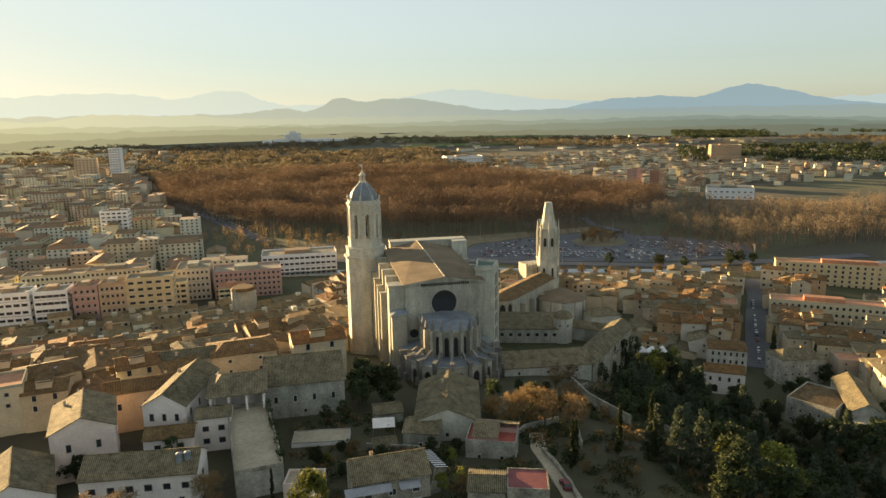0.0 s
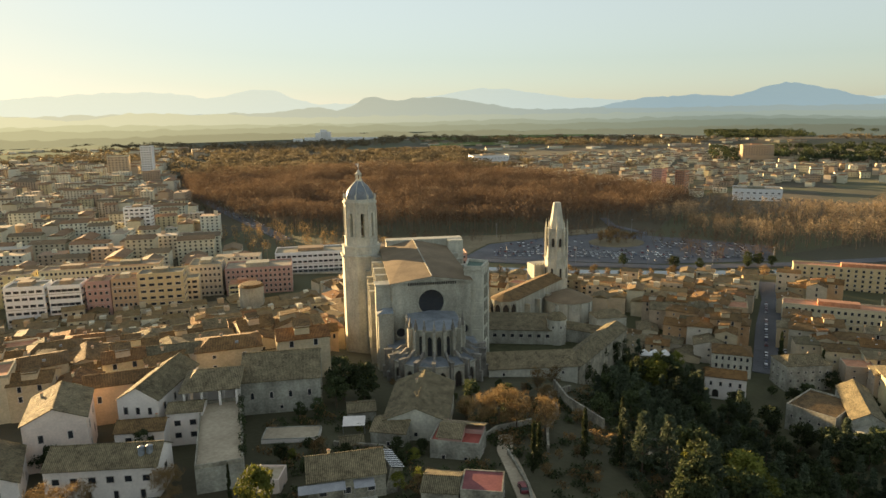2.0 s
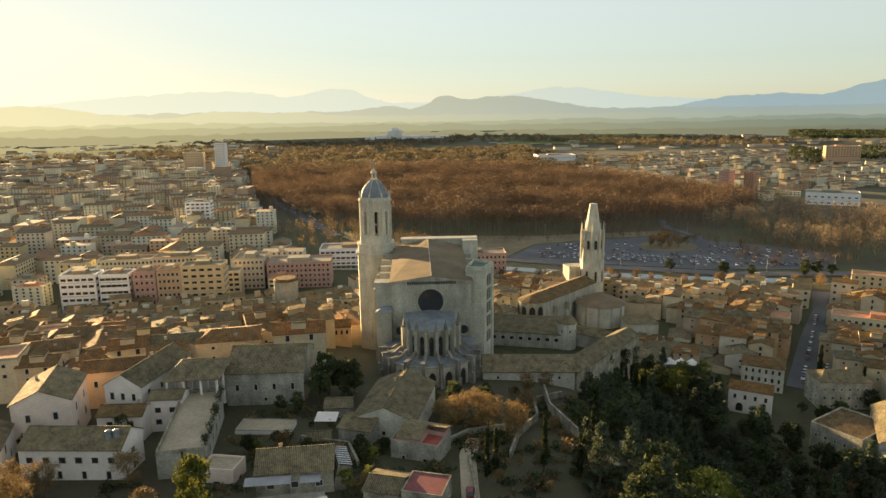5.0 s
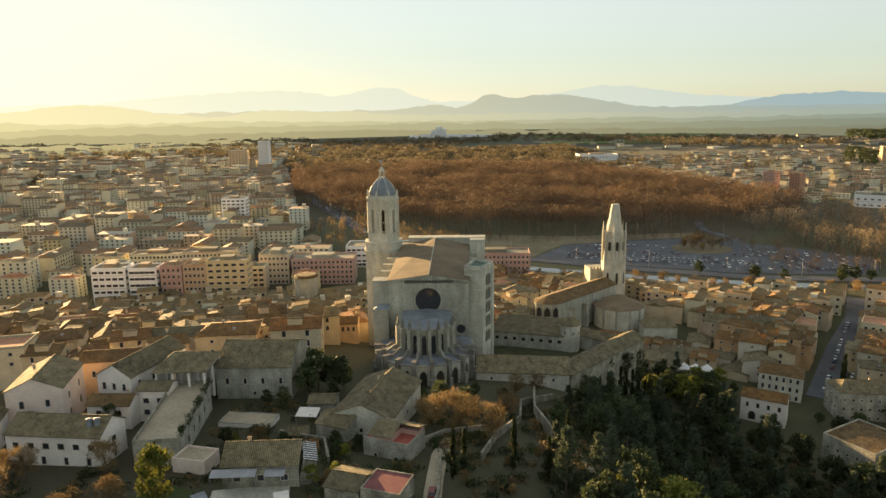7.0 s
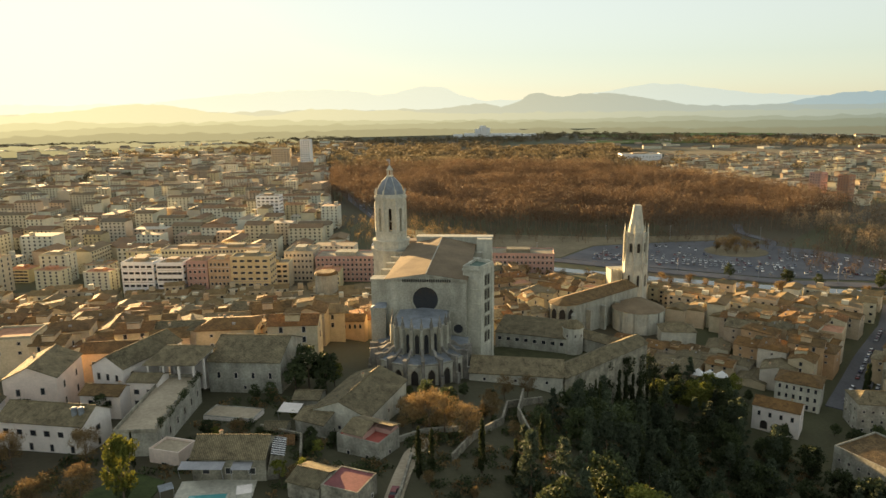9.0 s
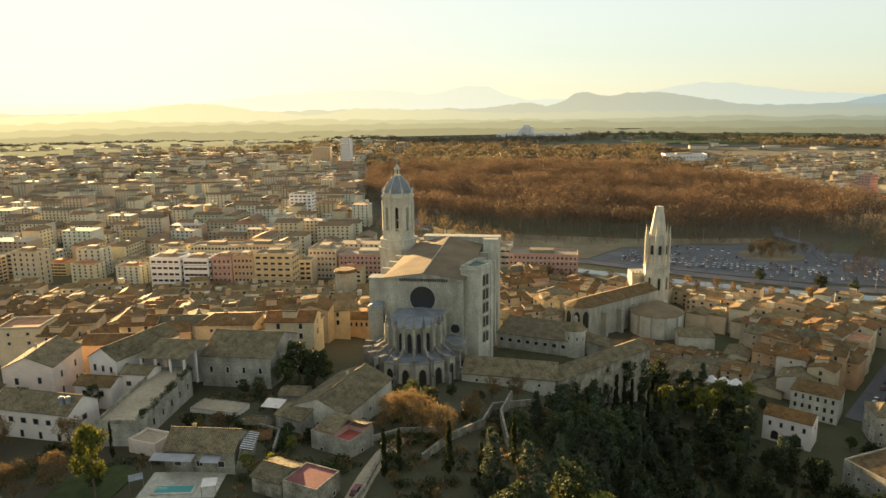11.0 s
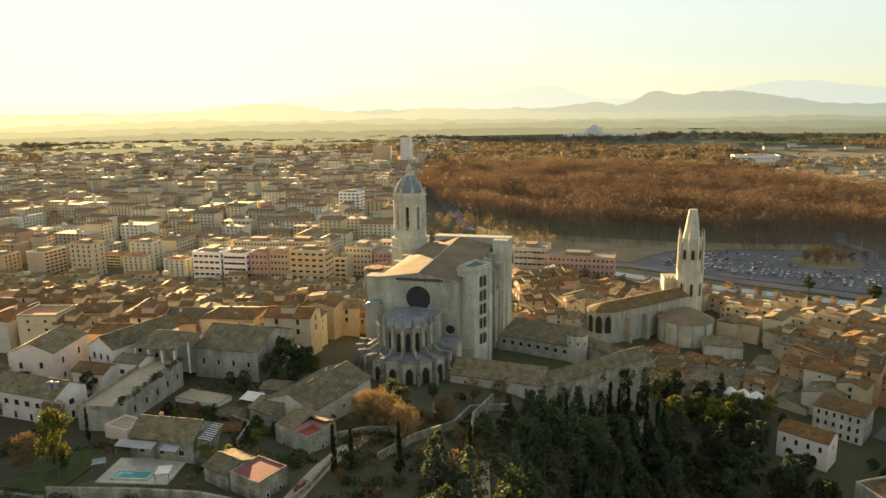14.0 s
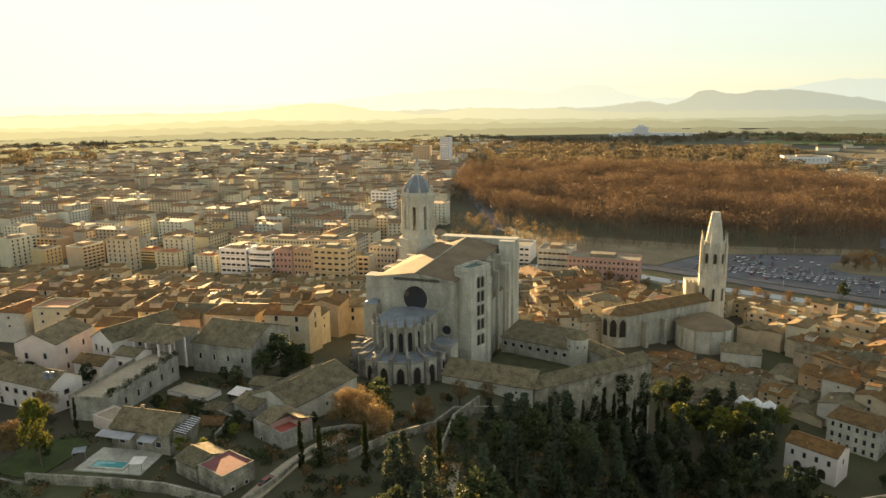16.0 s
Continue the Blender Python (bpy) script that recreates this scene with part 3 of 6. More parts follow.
def apse():
    cx, cy, r1, r2 = 75.2, 214.8, 9.2, 16.4
    n = 9
    angs = [180 + 180 * i / n for i in range(n + 1)]
    pt = lambda r, a: (cx + r * math.cos(radians(a)), cy + r * math.sin(radians(a)))
    # upper choir
    bm = bmesh.new()
    outline = [pt(r1, a) for a in angs] + [(cx + r1, 227.2), (cx - r1, 227.2)]
    prism(bm, outline, 2, 16.6)
    part("choir_wall", bm, STONE, cath)
    bm = bmesh.new()
    prism(bm, [pt(r1 + 0.5, a) for a in angs] + [(cx + r1 + 0.5, 227.1), (cx - r1 - 0.5, 227.1)], 16.6, 17.2)
    part("choir_cornice", bm, STONE, cath)
    bm = bmesh.new()
    eave = [bm.verts.new((*p, 17.2)) for p in [pt(r1 - 0.1, a) for a in angs]]
    tip = bm.verts.new((cx, 220.5, 18.1))
    w1, w2 = bm.verts.new((cx - r1 + 0.1, 227.0, 17.4)), bm.verts.new((cx + r1 - 0.1, 227.0, 17.4))
    wt = bm.verts.new((cx, 227.0, 18.3))
    for i in range(n):
        bm.faces.new((eave[i], eave[i + 1], tip))
    bm.faces.new((w1, eave[0], tip, wt)), bm.faces.new((eave[-1], w2, wt, tip))
    part("choir_roof", bm, LEAD, cath, "blue-grey lead roof of the choir")
    for i in range(n):
        a = (angs[i] + angs[i + 1]) / 2
        rr = r1 * math.cos(radians(90 / n)) + 0.02
        put(LANCET, "lancet_window", cath, cx + rr * math.cos(radians(a)), cy + rr * math.sin(radians(a)), 8.2, a + 90)
    for s in (-1, 1):
        put(LANCET, "lancet_window", cath, cx + s * (r1 + 0.02), 220, 8.2, 90 * s)
    # piers with pinnacles, and flying buttresses
    for i, a in enumerate(angs):
        bm = bmesh.new()
        m = pose(*pt(r1 + 0.4, a), 0, 0, 0, a + 90)
        box(bm, -0.55, -1.1, 2, 0.55, 0.6, 16.9)
        box(bm, -0.67, -1.25, 12.5, 0.67, 0.6, 12.9)
        bmesh.ops.transform(bm, matrix=m, verts=bm.verts)
        pr = part("pier", bm, STONE, cath)
        bm = bmesh.new()
        prism(bm, ring(0, -0.2, 0.62, 4, 45), 16.9, 18.1)
        prism(bm, ring(0, -0.2, 0.74, 4, 45), 18.1, 18.35)
        prism(bm, ring(0, -0.2, 0.6, 4, 45), 18.35, 20.6, top=ring(0, -0.2, 0.06, 4, 45))
        prism(bm, ring(0, -0.2, 0.2, 6), 20.5, 20.85)
        bmesh.ops.transform(bm, matrix=m, verts=bm.verts)
        part("pinnacle", bm, STONE_AGED, pr)
        bm = bmesh.new()
        # outer buttress and its arch
        m2 = pose(cx, cy, 0, 0, 0, a + 90)
        box(bm, -0.5, -(r2 + 1.6), -8, 0.5, -(r2 - 1.0), 8.6)
        box(bm, -0.68, -(r2 + 1.8), 8.6, 0.68, -(r2 - 1.1), 8.95)
        box(bm, -0.62, -(r2 + 2.4), -8, 0.62, -(r2 + 1.5), 3.0)
        k = 7
        for j in range(k):
            t0, t1 = j / k, (j + 1) / k
            ra, rb = r1 + 0.8 + (r2 - 1.2 - r1 - 0.8) * t0, r1 + 0.8 + (r2 - 1.2 - r1 - 0.8) * t1
            up = lambda t: 10.0 - 1.2 * t + 0.55 * math.sin(t * math.pi * 2)
            dn = lambda t: 8.8 - 1.6 * t * t if t < 0.8 else 7.6
            v = [bm.verts.new(p) for p in ((-0.4, -ra, dn(t0)), (0.4, -ra, dn(t0)), (0.4, -rb, dn(t1)), (-0.4, -rb, dn(t1)), (-0.4, -ra, up(t0)), (0.4, -ra, up(t0)), (0.4, -rb, up(t1)), (-0.4, -rb, up(t1)))]
            for f in ((0, 1, 2, 3), (7, 6, 5, 4), (1, 5, 6, 2), (0, 3, 7, 4), (3, 2, 6, 7), (0, 4, 5, 1)):
                bm.faces.new([v[q] for q in f])
        bmesh.ops.transform(bm, matrix=m2, verts=bm.verts)
        part("flying_buttress", bm, STONE_AGED, cath)
    # ring of chapels
    bm = bmesh.new()
    prism(bm, [pt(r2, a) for a in angs] + [(cx + r2, 228), (cx - r2, 228)], -8, 6.6)
    part("chapel_wall", bm, STONE_WHITE, cath)
    bm = bmesh.new()
    prism(bm, [pt(r2 + 0.45, a) for a in angs] + [(cx + r2 + 0.45, 227.9), (cx - r2 - 0.45, 227.9)], 6.6, 7.1)
    part("chapel_cornice", bm, STONE_DARK, cath)
    bm = bmesh.new()
    o = [bm.verts.new((*pt(r2 - 0.2, a), 7.1)) for a in angs]
    q = [bm.verts.new((*pt(r1 - 0.2, a), 8.0)) for a in angs]
    for i in range(n):
        bm.faces.new((o[i], o[i + 1], q[i + 1], q[i]))
    for s in (0, n):
        e1, e2 = bm.verts.new((o[s].co.x, 227.6, 7.1)), bm.verts.new((q[s].co.x, 227.6, 8.0))
        bm.faces.new((o[s], q[s], e2, e1) if s else (o[s], e1, e2, q[s]))
    part("chapel_roof", bm, LEAD, cath)
    for i in range(n):
        a = (angs[i] + angs[i + 1]) / 2
        rr = r2 * math.cos(radians(90 / n)) + 0.02
        put(NICHE, "chapel_window", cath, cx + rr * math.cos(radians(a)), cy + rr * math.sin(radians(a)), -1.4, a + 90)


def south_side():
    # corner block and stepped buttresses with chapels between them
    for name, (x0, y0, x1, y1, top) in (("corner_block", (55.4, 227.6, 61.3, 233, 28.8)), ("corner_turret", (55.8, 223.8, 61.25, 227.7, 18.8)), ("north_turret", (86.9, 225.4, 90.2, 228.2, 6.0))):
        bm = bmesh.new()
        box(bm, x0, y0, -8, x1, y1, top - 0.6)
        box(bm, x0 - 0.3, y0 - 0.3, top - 0.6, x1 + 0.3, y1 + 0.3, top)
        part(name, bm, STONE, cath)
    bm = bmesh.new()
    prism(bm, [(55.7, 223.7), (61.3, 223.7), (61.3, 227.55), (55.7, 227.55)], 18.85, 20.0, top=[(58, 225.4), (61.3, 225.4), (61.3, 227.55), (58, 227.55)])
    part("turret_cap", bm, LEAD, cath)
    bm = bmesh.new()
    box(bm, 56.8, 234, -12, 61.25, 289, 20)
    part("side_chapel_wall", bm, STONE, cath)
    bm = bmesh.new()
    slab(bm, (56.4, 234, 20.1), (61.2, 234, 21.6), (61.2, 288.8, 21.6), (56.4, 288.8, 20.1), 0.25)
    part("side_chapel_roof", bm, ROOF_NAVE, cath)
    for j in range(4):
        y = 243 + j * 11.5
        bm = bmesh.new()
        box(bm, 54.0, y, -12, 61.4, y + 2.2, 22)
        box(bm, 56.2, y, 22, 61.4, y + 2.2, 28.6)
        box(bm, 53.8, y - 0.15, 21.9, 56.4, y + 2.35, 22.3)
        part("buttress", bm, STONE, cath)
    for j in range(4):
        y = 243 + j * 11.5
        bm = bmesh.new()
        box(bm, 90.5, y, -10, 96.5, y + 2.2, 24)
        box(bm, 90.5, y, 24, 94.5, y + 2.2, 28.4)
        part("buttress", bm, STONE, cath)
    bm = bmesh.new()
    box(bm, 90.5, 245, -10, 95.5, 288.5, 14)
    part("side_chapel_wall", bm, STONE, cath)
    bm = bmesh.new()
    slab(bm, (90.6, 244.6, 15.2), (95.9, 244.6, 14.1), (95.9, 288.4, 14.1), (90.6, 288.4, 15.2), 0.25)
    part("side_chapel_roof", bm, ROOF_NAVE, cath)


def west_block():
    bm = bmesh.new()
    box(bm, 64, 290.02, -14, 98.4, 295, 32.4)
    part("west_wall", bm, STONE_WHITE, cath)
    bm = bmesh.new()
    box(bm, 63.7, 289.7, 32.4, 98.7, 295.3, 33.1)
    part("west_coping", bm, STONE_WHITE, cath)
    bm = bmesh.new()
    box(bm, 91.6, 285.0, -14, 98.3, 290.0, 32.9)
    box(bm, 90.8, 280.5, -14, 97.4, 285.0, 24)
    part("stair_turret", bm, STONE_WHITE, cath)


def charlemagne_tower():
    foot = [(89.6, 231.0), (95.8, 228.6), (101.6, 237.6), (95.2, 243.5)]
    mid = Vector((95.5, 235.4))
    grow = lambda k: [tuple(mid + (Vector(p) - mid) * k) for p in foot]
    tw = part("romanesque_tower", (lambda b_: (prism(b_, foot, -10, 31.2), b_)[1])(bmesh.new()), STONE_WHITE, cath, "pale square romanesque tower with paired windows")
    tw.matrix_basis = TURNED.inverted()
    bm = bmesh.new()
    prism(bm, grow(1.06), 31.2, 31.9)
    part("cornice", bm, STONE_WHITE, tw)
    bm = bmesh.new()
    prism(bm, grow(0.88), 31.9, 32.0)
    part("roof_deck", bm, surface("verdigris", [(0.07, 0.12, 0.095), (0.11, 0.17, 0.13)], 0.7, 0.5, 2, 0.3, 0.2, per_object=False), tw)
    for j in range(4):
        p, q = Vector(grow(1.0)[j]), Vector(grow(1.0)[(j + 1) % 4])
        e = q - p
        bm = bmesh.new()
        box(bm, 0, 0.0, 31.9, e.length, 0.5, 33.0)
        bmesh.ops.transform(bm, matrix=pose(p.x, p.y, 0, 0, 0, math.degrees(math.atan2(e.y, e.x))), verts=bm.verts)
        part("parapet", bm, STONE_WHITE, tw)
    for i, (a, b_) in enumerate(((foot[1], foot[2]), (foot[2], foot[3]), (foot[0], foot[1]))):
        d = Vector(b_) - Vector(a)
        face = math.degrees(math.atan2(d.y, d.x))
        nrm = Vector((d.y, -d.x)).normalized()
        for z in (3.0, 9.0, 14.4, 19.6, 25.0):
            bm = bmesh.new()
            box(bm, 0, -0.22, z - 1.15, d.length, 0.05, z - 0.8)
            bmesh.ops.transform(bm, matrix=pose(a[0], a[1], 0, 0, 0, face), verts=bm.verts)
            part("string_course", bm, STONE_WHITE, tw)
            if i == 2:
                continue
            for t in (0.40, 0.60):
                p = Vector(a) + d * t + nrm * 0.02
                put(BELFRY, "tower_window", tw, p.x, p.y, z, face, 1.45)
        if i < 2:
            for t in (0.0, 0.82):
                bm = bmesh.new()
                box(bm, d.length * t, -0.3, -10, d.length * (t + 0.18), 0.05, 31.2)
                bmesh.ops.transform(bm, matrix=pose(a[0], a[1], 0, 0, 0, face), verts=bm.verts)
                part("corner_pilaster", bm, STONE_WHITE, tw)


def bell_tower():
    cx, cy = 60.3, 291.0
    oc = lambda apo: ring(cx, cy, apo / math.cos(radians(22.5)))
    tw = part("bell_tower", (lambda b_: (prism(b_, oc(8.3), -20, 27.6), b_)[1])(bmesh.new()), STONE_WHITE, cath, "tall octagonal baroque bell tower of pale stone")
    tw.matrix_basis = TURNED.inverted()
    for z0, z1, apo in ((27.6, 28.6, 9.0), (28.6, 31.8, 8.0), (31.8, 32.4, 8.3), (32.4, 36.0, 6.9), (36.0, 36.5, 7.15), (49.6, 51.0, 6.7), (51.0, 52.0, 7.2), (52.0, 53.0, 6.6)):
        bm = bmesh.new()
        prism(bm, oc(apo), z0, z1)
        part("cornice" if z1 - z0 < 1.2 else "drum", bm, STONE_WHITE, tw)
    ap = 6.6
    r = ap / math.cos(radians(22.5))
    for i in range(8):
        a = 22.5 + 45 * i
        p = Vector((cx + r * math.cos(radians(a)), cy + r * math.sin(radians(a))))
        q1 = Vector((cx + r * math.cos(radians(a - 45)), cy + r * math.sin(radians(a - 45))))
        q2 = Vector((cx + r * math.cos(radians(a + 45)), cy + r * math.sin(radians(a + 45))))
        c = Vector((cx, cy))
        s = 0.36
        pts = [p + (q1 - p) * s, p, p + (q2 - p) * s]
        inn = [c + (t - c) * 0.66 for t in pts]
        bm = bmesh.new()
        prism(bm, [tuple(t) for t in (pts + inn[::-1])], 36.5, 49.6)
        pier = part("belfry_pier", bm, STONE_WHITE, tw)
        bm = bmesh.new()
        face = math.degrees(math.atan2((p - c).y, (p - c).x)) + 90
        box(bm, -0.45, -0.35, 36.5, 0.45, 0.3, 49.6)
        bmesh.ops.transform(bm, matrix=pose(p.x, p.y, 0, 0, 0, face), verts=bm.verts)
        part("pilaster", bm, STONE_WHITE, pier)
        # arch over each opening
        bm = bmesh.new()
        m1, m2 = p + (q2 - p) * s, p + (q2 - p) * (1 - s)
        k = 8
        d = (m2 - m1)
        inward = (c - (m1 + m2) / 2).normalized() * 2.1
        for j in range(k):
            t0, t1 = j / k, (j + 1) / k
            h0, h1 = 46.2 + 1.0 * math.sin(math.pi * t0) ** 0.5 * d.length / 2, 46.2 + math.sin(math.pi * t1) ** 0.5 * d.length / 2
            pa, pb = m1 + d * t0, m1 + d * t1
            v = [bm.verts.new((*u, h)) for u, h in ((pa, h0), (pb, h1), (pb + inward, h1), (pa + inward, h0))]
            w = [bm.verts.new((*u, 49.6)) for u in (pa, pb, pb + inward, pa + inward)]
            bm.faces.new(v[::-1])
            for e in range(4):
                bm.faces.new((v[e], v[(e + 1) % 4], w[(e + 1) % 4], w[e]))
        part("arch", bm, STONE_WHITE, pier)
        bm = bmesh.new()
        prism(bm, ring(p.x * 0.985 + cx * 0.015, p.y * 0.985 + cy * 0.015, 0.42, 6), 53.0, 54.2)
        prism(bm, ring(p.x * 0.985 + cx * 0.015, p.y * 0.985 + cy * 0.015, 0.5, 6), 54.2, 55.4, top=ring(p.x * 0.985 + cx * 0.015, p.y * 0.985 + cy * 0.015, 0.08, 6))
        part("urn", bm, STONE_WHITE, tw)
    bm = bmesh.new()
    prof = ((5.9, 53.0), (5.7, 54.4), (5.0, 56.4), (3.8, 58.2), (2.4, 59.7), (1.5, 60.5))
    rings = [[bm.verts.new((*p, z)) for p in ring(cx, cy, a / math.cos(radians(22.5)))] for a, z in prof]
    for a in range(len(prof) - 1):
        for i in range(8):
            bm.faces.new((rings[a][i], rings[a][(i + 1) % 8], rings[a + 1][(i + 1) % 8], rings[a + 1][i]))
    bm.faces.new(rings[-1])
    part("dome", bm, LEAD, tw, "ribbed blue-grey dome")
    for i in range(8):
        bm = bmesh.new()
        a = radians(22.5 + 45 * i)
        for j in range(len(prof) - 1):
            pr = [(prof[q][0] / math.cos(radians(22.5)) + 0.12, prof[q][1] + 0.05) for q in (j, j + 1)]
            t = Vector((-math.sin(a), math.cos(a))) * 0.16
            u = [Vector((cx + math.cos(a) * x[0], cy + math.sin(a) * x[0])) for x in pr]
            bm.faces.new([bm.verts.new(v) for v in ((*(u[0] - t), pr[0][1]), (*(u[0] + t), pr[0][1]), (*(u[1] + t), pr[1][1]), (*(u[1] - t), pr[1][1]))])
        part("rib", bm, STONE_WHITE, tw)
    bm = bmesh.new()
    prism(bm, ring(cx, cy, 1.7), 60.5, 61.0)
    for i in range(6):
        a = radians(60 * i)
        prism(bm, ring(cx + 1.1 * math.cos(a), cy + 1.1 * math.sin(a), 0.22, 6), 61.0, 63.4)
    prism(bm, ring(cx, cy, 1.6), 63.4, 63.8)
    prism(bm, ring(cx, cy, 1.3), 63.8, 65.6, top=ring(cx, cy, 0.25))
    part("lantern", bm, STONE_WHITE, tw)
    bm = bmesh.new()
    prism(bm, ring(cx, cy, 0.12, 6), 65.5, 68.6)
    box(bm, cx - 0.35, cy - 0.15, 66.4, cx + 0.3, cy + 0.15, 68.1)
    box(bm, cx - 1.3, cy - 0.05, 67.5, cx - 0.2, cy + 0.05, 68.3)
    part("weather_vane", bm, METAL, tw, "dark bronze weather vane")
    # near-black post added inside the belfry to darken its openings
    bm = bmesh.new()
    prism(bm, oc(1.0), 36.5, 49.6)
    part("dark_core", bm, DARK, tw)
    bm = bmesh.new()
    prism(bm, ring(cx, cy, 1.4, 12), 40.0, 40.6, top=ring(cx, cy, 1.1, 12))
    prism(bm, ring(cx, cy, 1.1, 12), 40.6, 42.6, top=ring(cx, cy, 0.5, 12))
    box(bm, cx - 5.5, cy - 0.2, 42.6, cx + 5.5, cy + 0.2, 43.0)
    part("bell", bm, METAL, tw)


nave(), rose(75.6, 21.4, 4.9), rose(87.6, 10.4, 1.9, spokes=8), rose(64.2, 10.4, 1.9, spokes=8), apse(), south_side(), west_block(), charlemagne_tower(), bell_tower()


# ---- cloister beside the cathedral ----
def wing(name, a, b_, depth, foot, eave, rise, wall, roof, label, mono=True, wins=()):
    """A long range from a to b (its outer wall), going back by depth to the left of the line."""
    d = Vector(b_) - Vector(a)
    rot = math.degrees(math.atan2(d.y, d.x))
    wg = thing(name, pose(a[0], a[1], 0, 0, 0, rot), label, "building")
    bm = bmesh.new()
    box(bm, 0, 0, foot, d.length, depth, eave)
    part("wall", bm, wall, wg)
    bm = bmesh.new()
    if mono:
        slab(bm, (-0.3, -0.5, eave + 0.1), (d.length + 0.3, -0.5, eave + 0.1), (d.length + 0.3, depth + 0.3, eave + rise), (-0.3, depth + 0.3, eave + rise), 0.25)
        for s in (0, 1):
            pts = [(s * d.length - 0.15 + 0.0, 0, eave), (s * d.length - 0.15, depth, eave), (s * d.length - 0.15, depth, eave + rise - 0.3)]
            bm.faces.new([bm.verts.new(p) for p in pts])
    else:
        h2 = depth / 2
        slab(bm, (-0.3, -0.5, eave + 0.05), (d.length + 0.3, -0.5, eave + 0.05), (d.length + 0.3, h2, eave + rise), (-0.3, h2, eave + rise), 0.25)
        slab(bm, (d.length + 0.3, depth + 0.5, eave + 0.05), (-0.3, depth + 0.5, eave + 0.05), (-0.3, h2, eave + rise), (d.length + 0.3, h2, eave + rise), 0.25)
    part("roof", bm, roof, wg)
    for kind, z, n, back in wins:
        for i in range(n):
            set_window(wg, kind, d.length * (i + 0.5) / n, depth if back else 0, z, 180 if back else 0)
    return wg


wing("cloister_wing", (90.2, 205.0), (121.0, 198.5), 7.5, -16, 1.6, 3.6, STONE_WHITE, ROOF_GREY, "weathered stone range with a mossy tiled roof", True, (("small", -1.0, 3, False),))
wing("cloister_wing", (122.0, 199.0), (160.0, 231.5), 9.0, -32, 1.2, 2.6, RUBBLE, ROOF_GREY, "high rubble wall range with a mossy tiled roof", False)
def ivy():
    r = random.Random(3)
    a, b_ = Vector((122.0, 199.0)), Vector((160.0, 231.5))
    n = Vector((b_.y - a.y, a.x - b_.x)).normalized()
    pts = []
    while len(pts) < 170:
        t, z = r.random(), -22 + 21 * r.random()
        if noise.noise((t * 9, z * 0.12, 4)) + 0.02 * (-12 - z) > 0.02:
            p = a + (b_ - a) * t + n * 0.3
            pts.append((p.x, p.y, z))
    return pts


wing("cloister_wing", (158.8, 233.5), (133.0, 262.0), 8.0, -26, -0.6, 2.2, STONE_DARK, ROOF_GREY, "stone range with a tiled roof closing the court", False)
wing("cloister_wing", (104.0, 252.5), (131.0, 241.5), 15.0, -10, 0.0, 3.0, STONE_DARK, ROOF_GREY, "low cloister range with a row of square openings", True, (("wide", -3.2, 8, False),))


def cupola():
    cp = thing("lantern_turret", pose(134.0, 243.5, 3.4), "small round stone lantern turret with a tiled dome", "turret")
    bm = bmesh.new()
    prism(bm, ring(0, 0, 4.0, 12), -15, 0.6)
    prism(bm, ring(0, 0, 4.4, 12), 0.6, 1.1)
    part("drum", bm, STONE_WHITE, cp)
    for i in range(8):
        set_window(cp, "small", 4.0 * math.sin(radians(45 * i)) * 0.97, -4.0 * math.cos(radians(45 * i)) * 0.97, -2.4, 45 * i)
    bm = bmesh.new()
    for (ra, za), (rb, zb) in (((4.4, 1.1), (3.6, 2.4)), ((3.6, 2.4), (2.0, 3.6)), ((2.0, 3.6), (0.9, 4.1))):
        prism(bm, ring(0, 0, ra, 12), za, zb, top=ring(0, 0, rb, 12))
    part("dome", bm, ROOF_GREY, cp)
    bm = bmesh.new()
    prism(bm, ring(0, 0, 0.8, 8), 4.1, 5.6)
    prism(bm, ring(0, 0, 1.0, 8), 5.6, 6.8, top=ring(0, 0, 0.08, 8))
    part("finial", bm, STONE, cp)


cupola()
bm = bmesh.new()
prism(bm, [(92, 212), (122, 205), (152, 232), (131, 255), (104, 251)], -7.0, -6.2)
tagged(new("courtyard", shaped("courtyard", bm, surface("cloister_garden", [(0.05, 0.06, 0.025), (0.09, 0.085, 0.045)], 0.95, 0.3, 2, 0.3, 0.5, per_object=False))), "dark planted cloister garden", "courtyard", kind="structure")


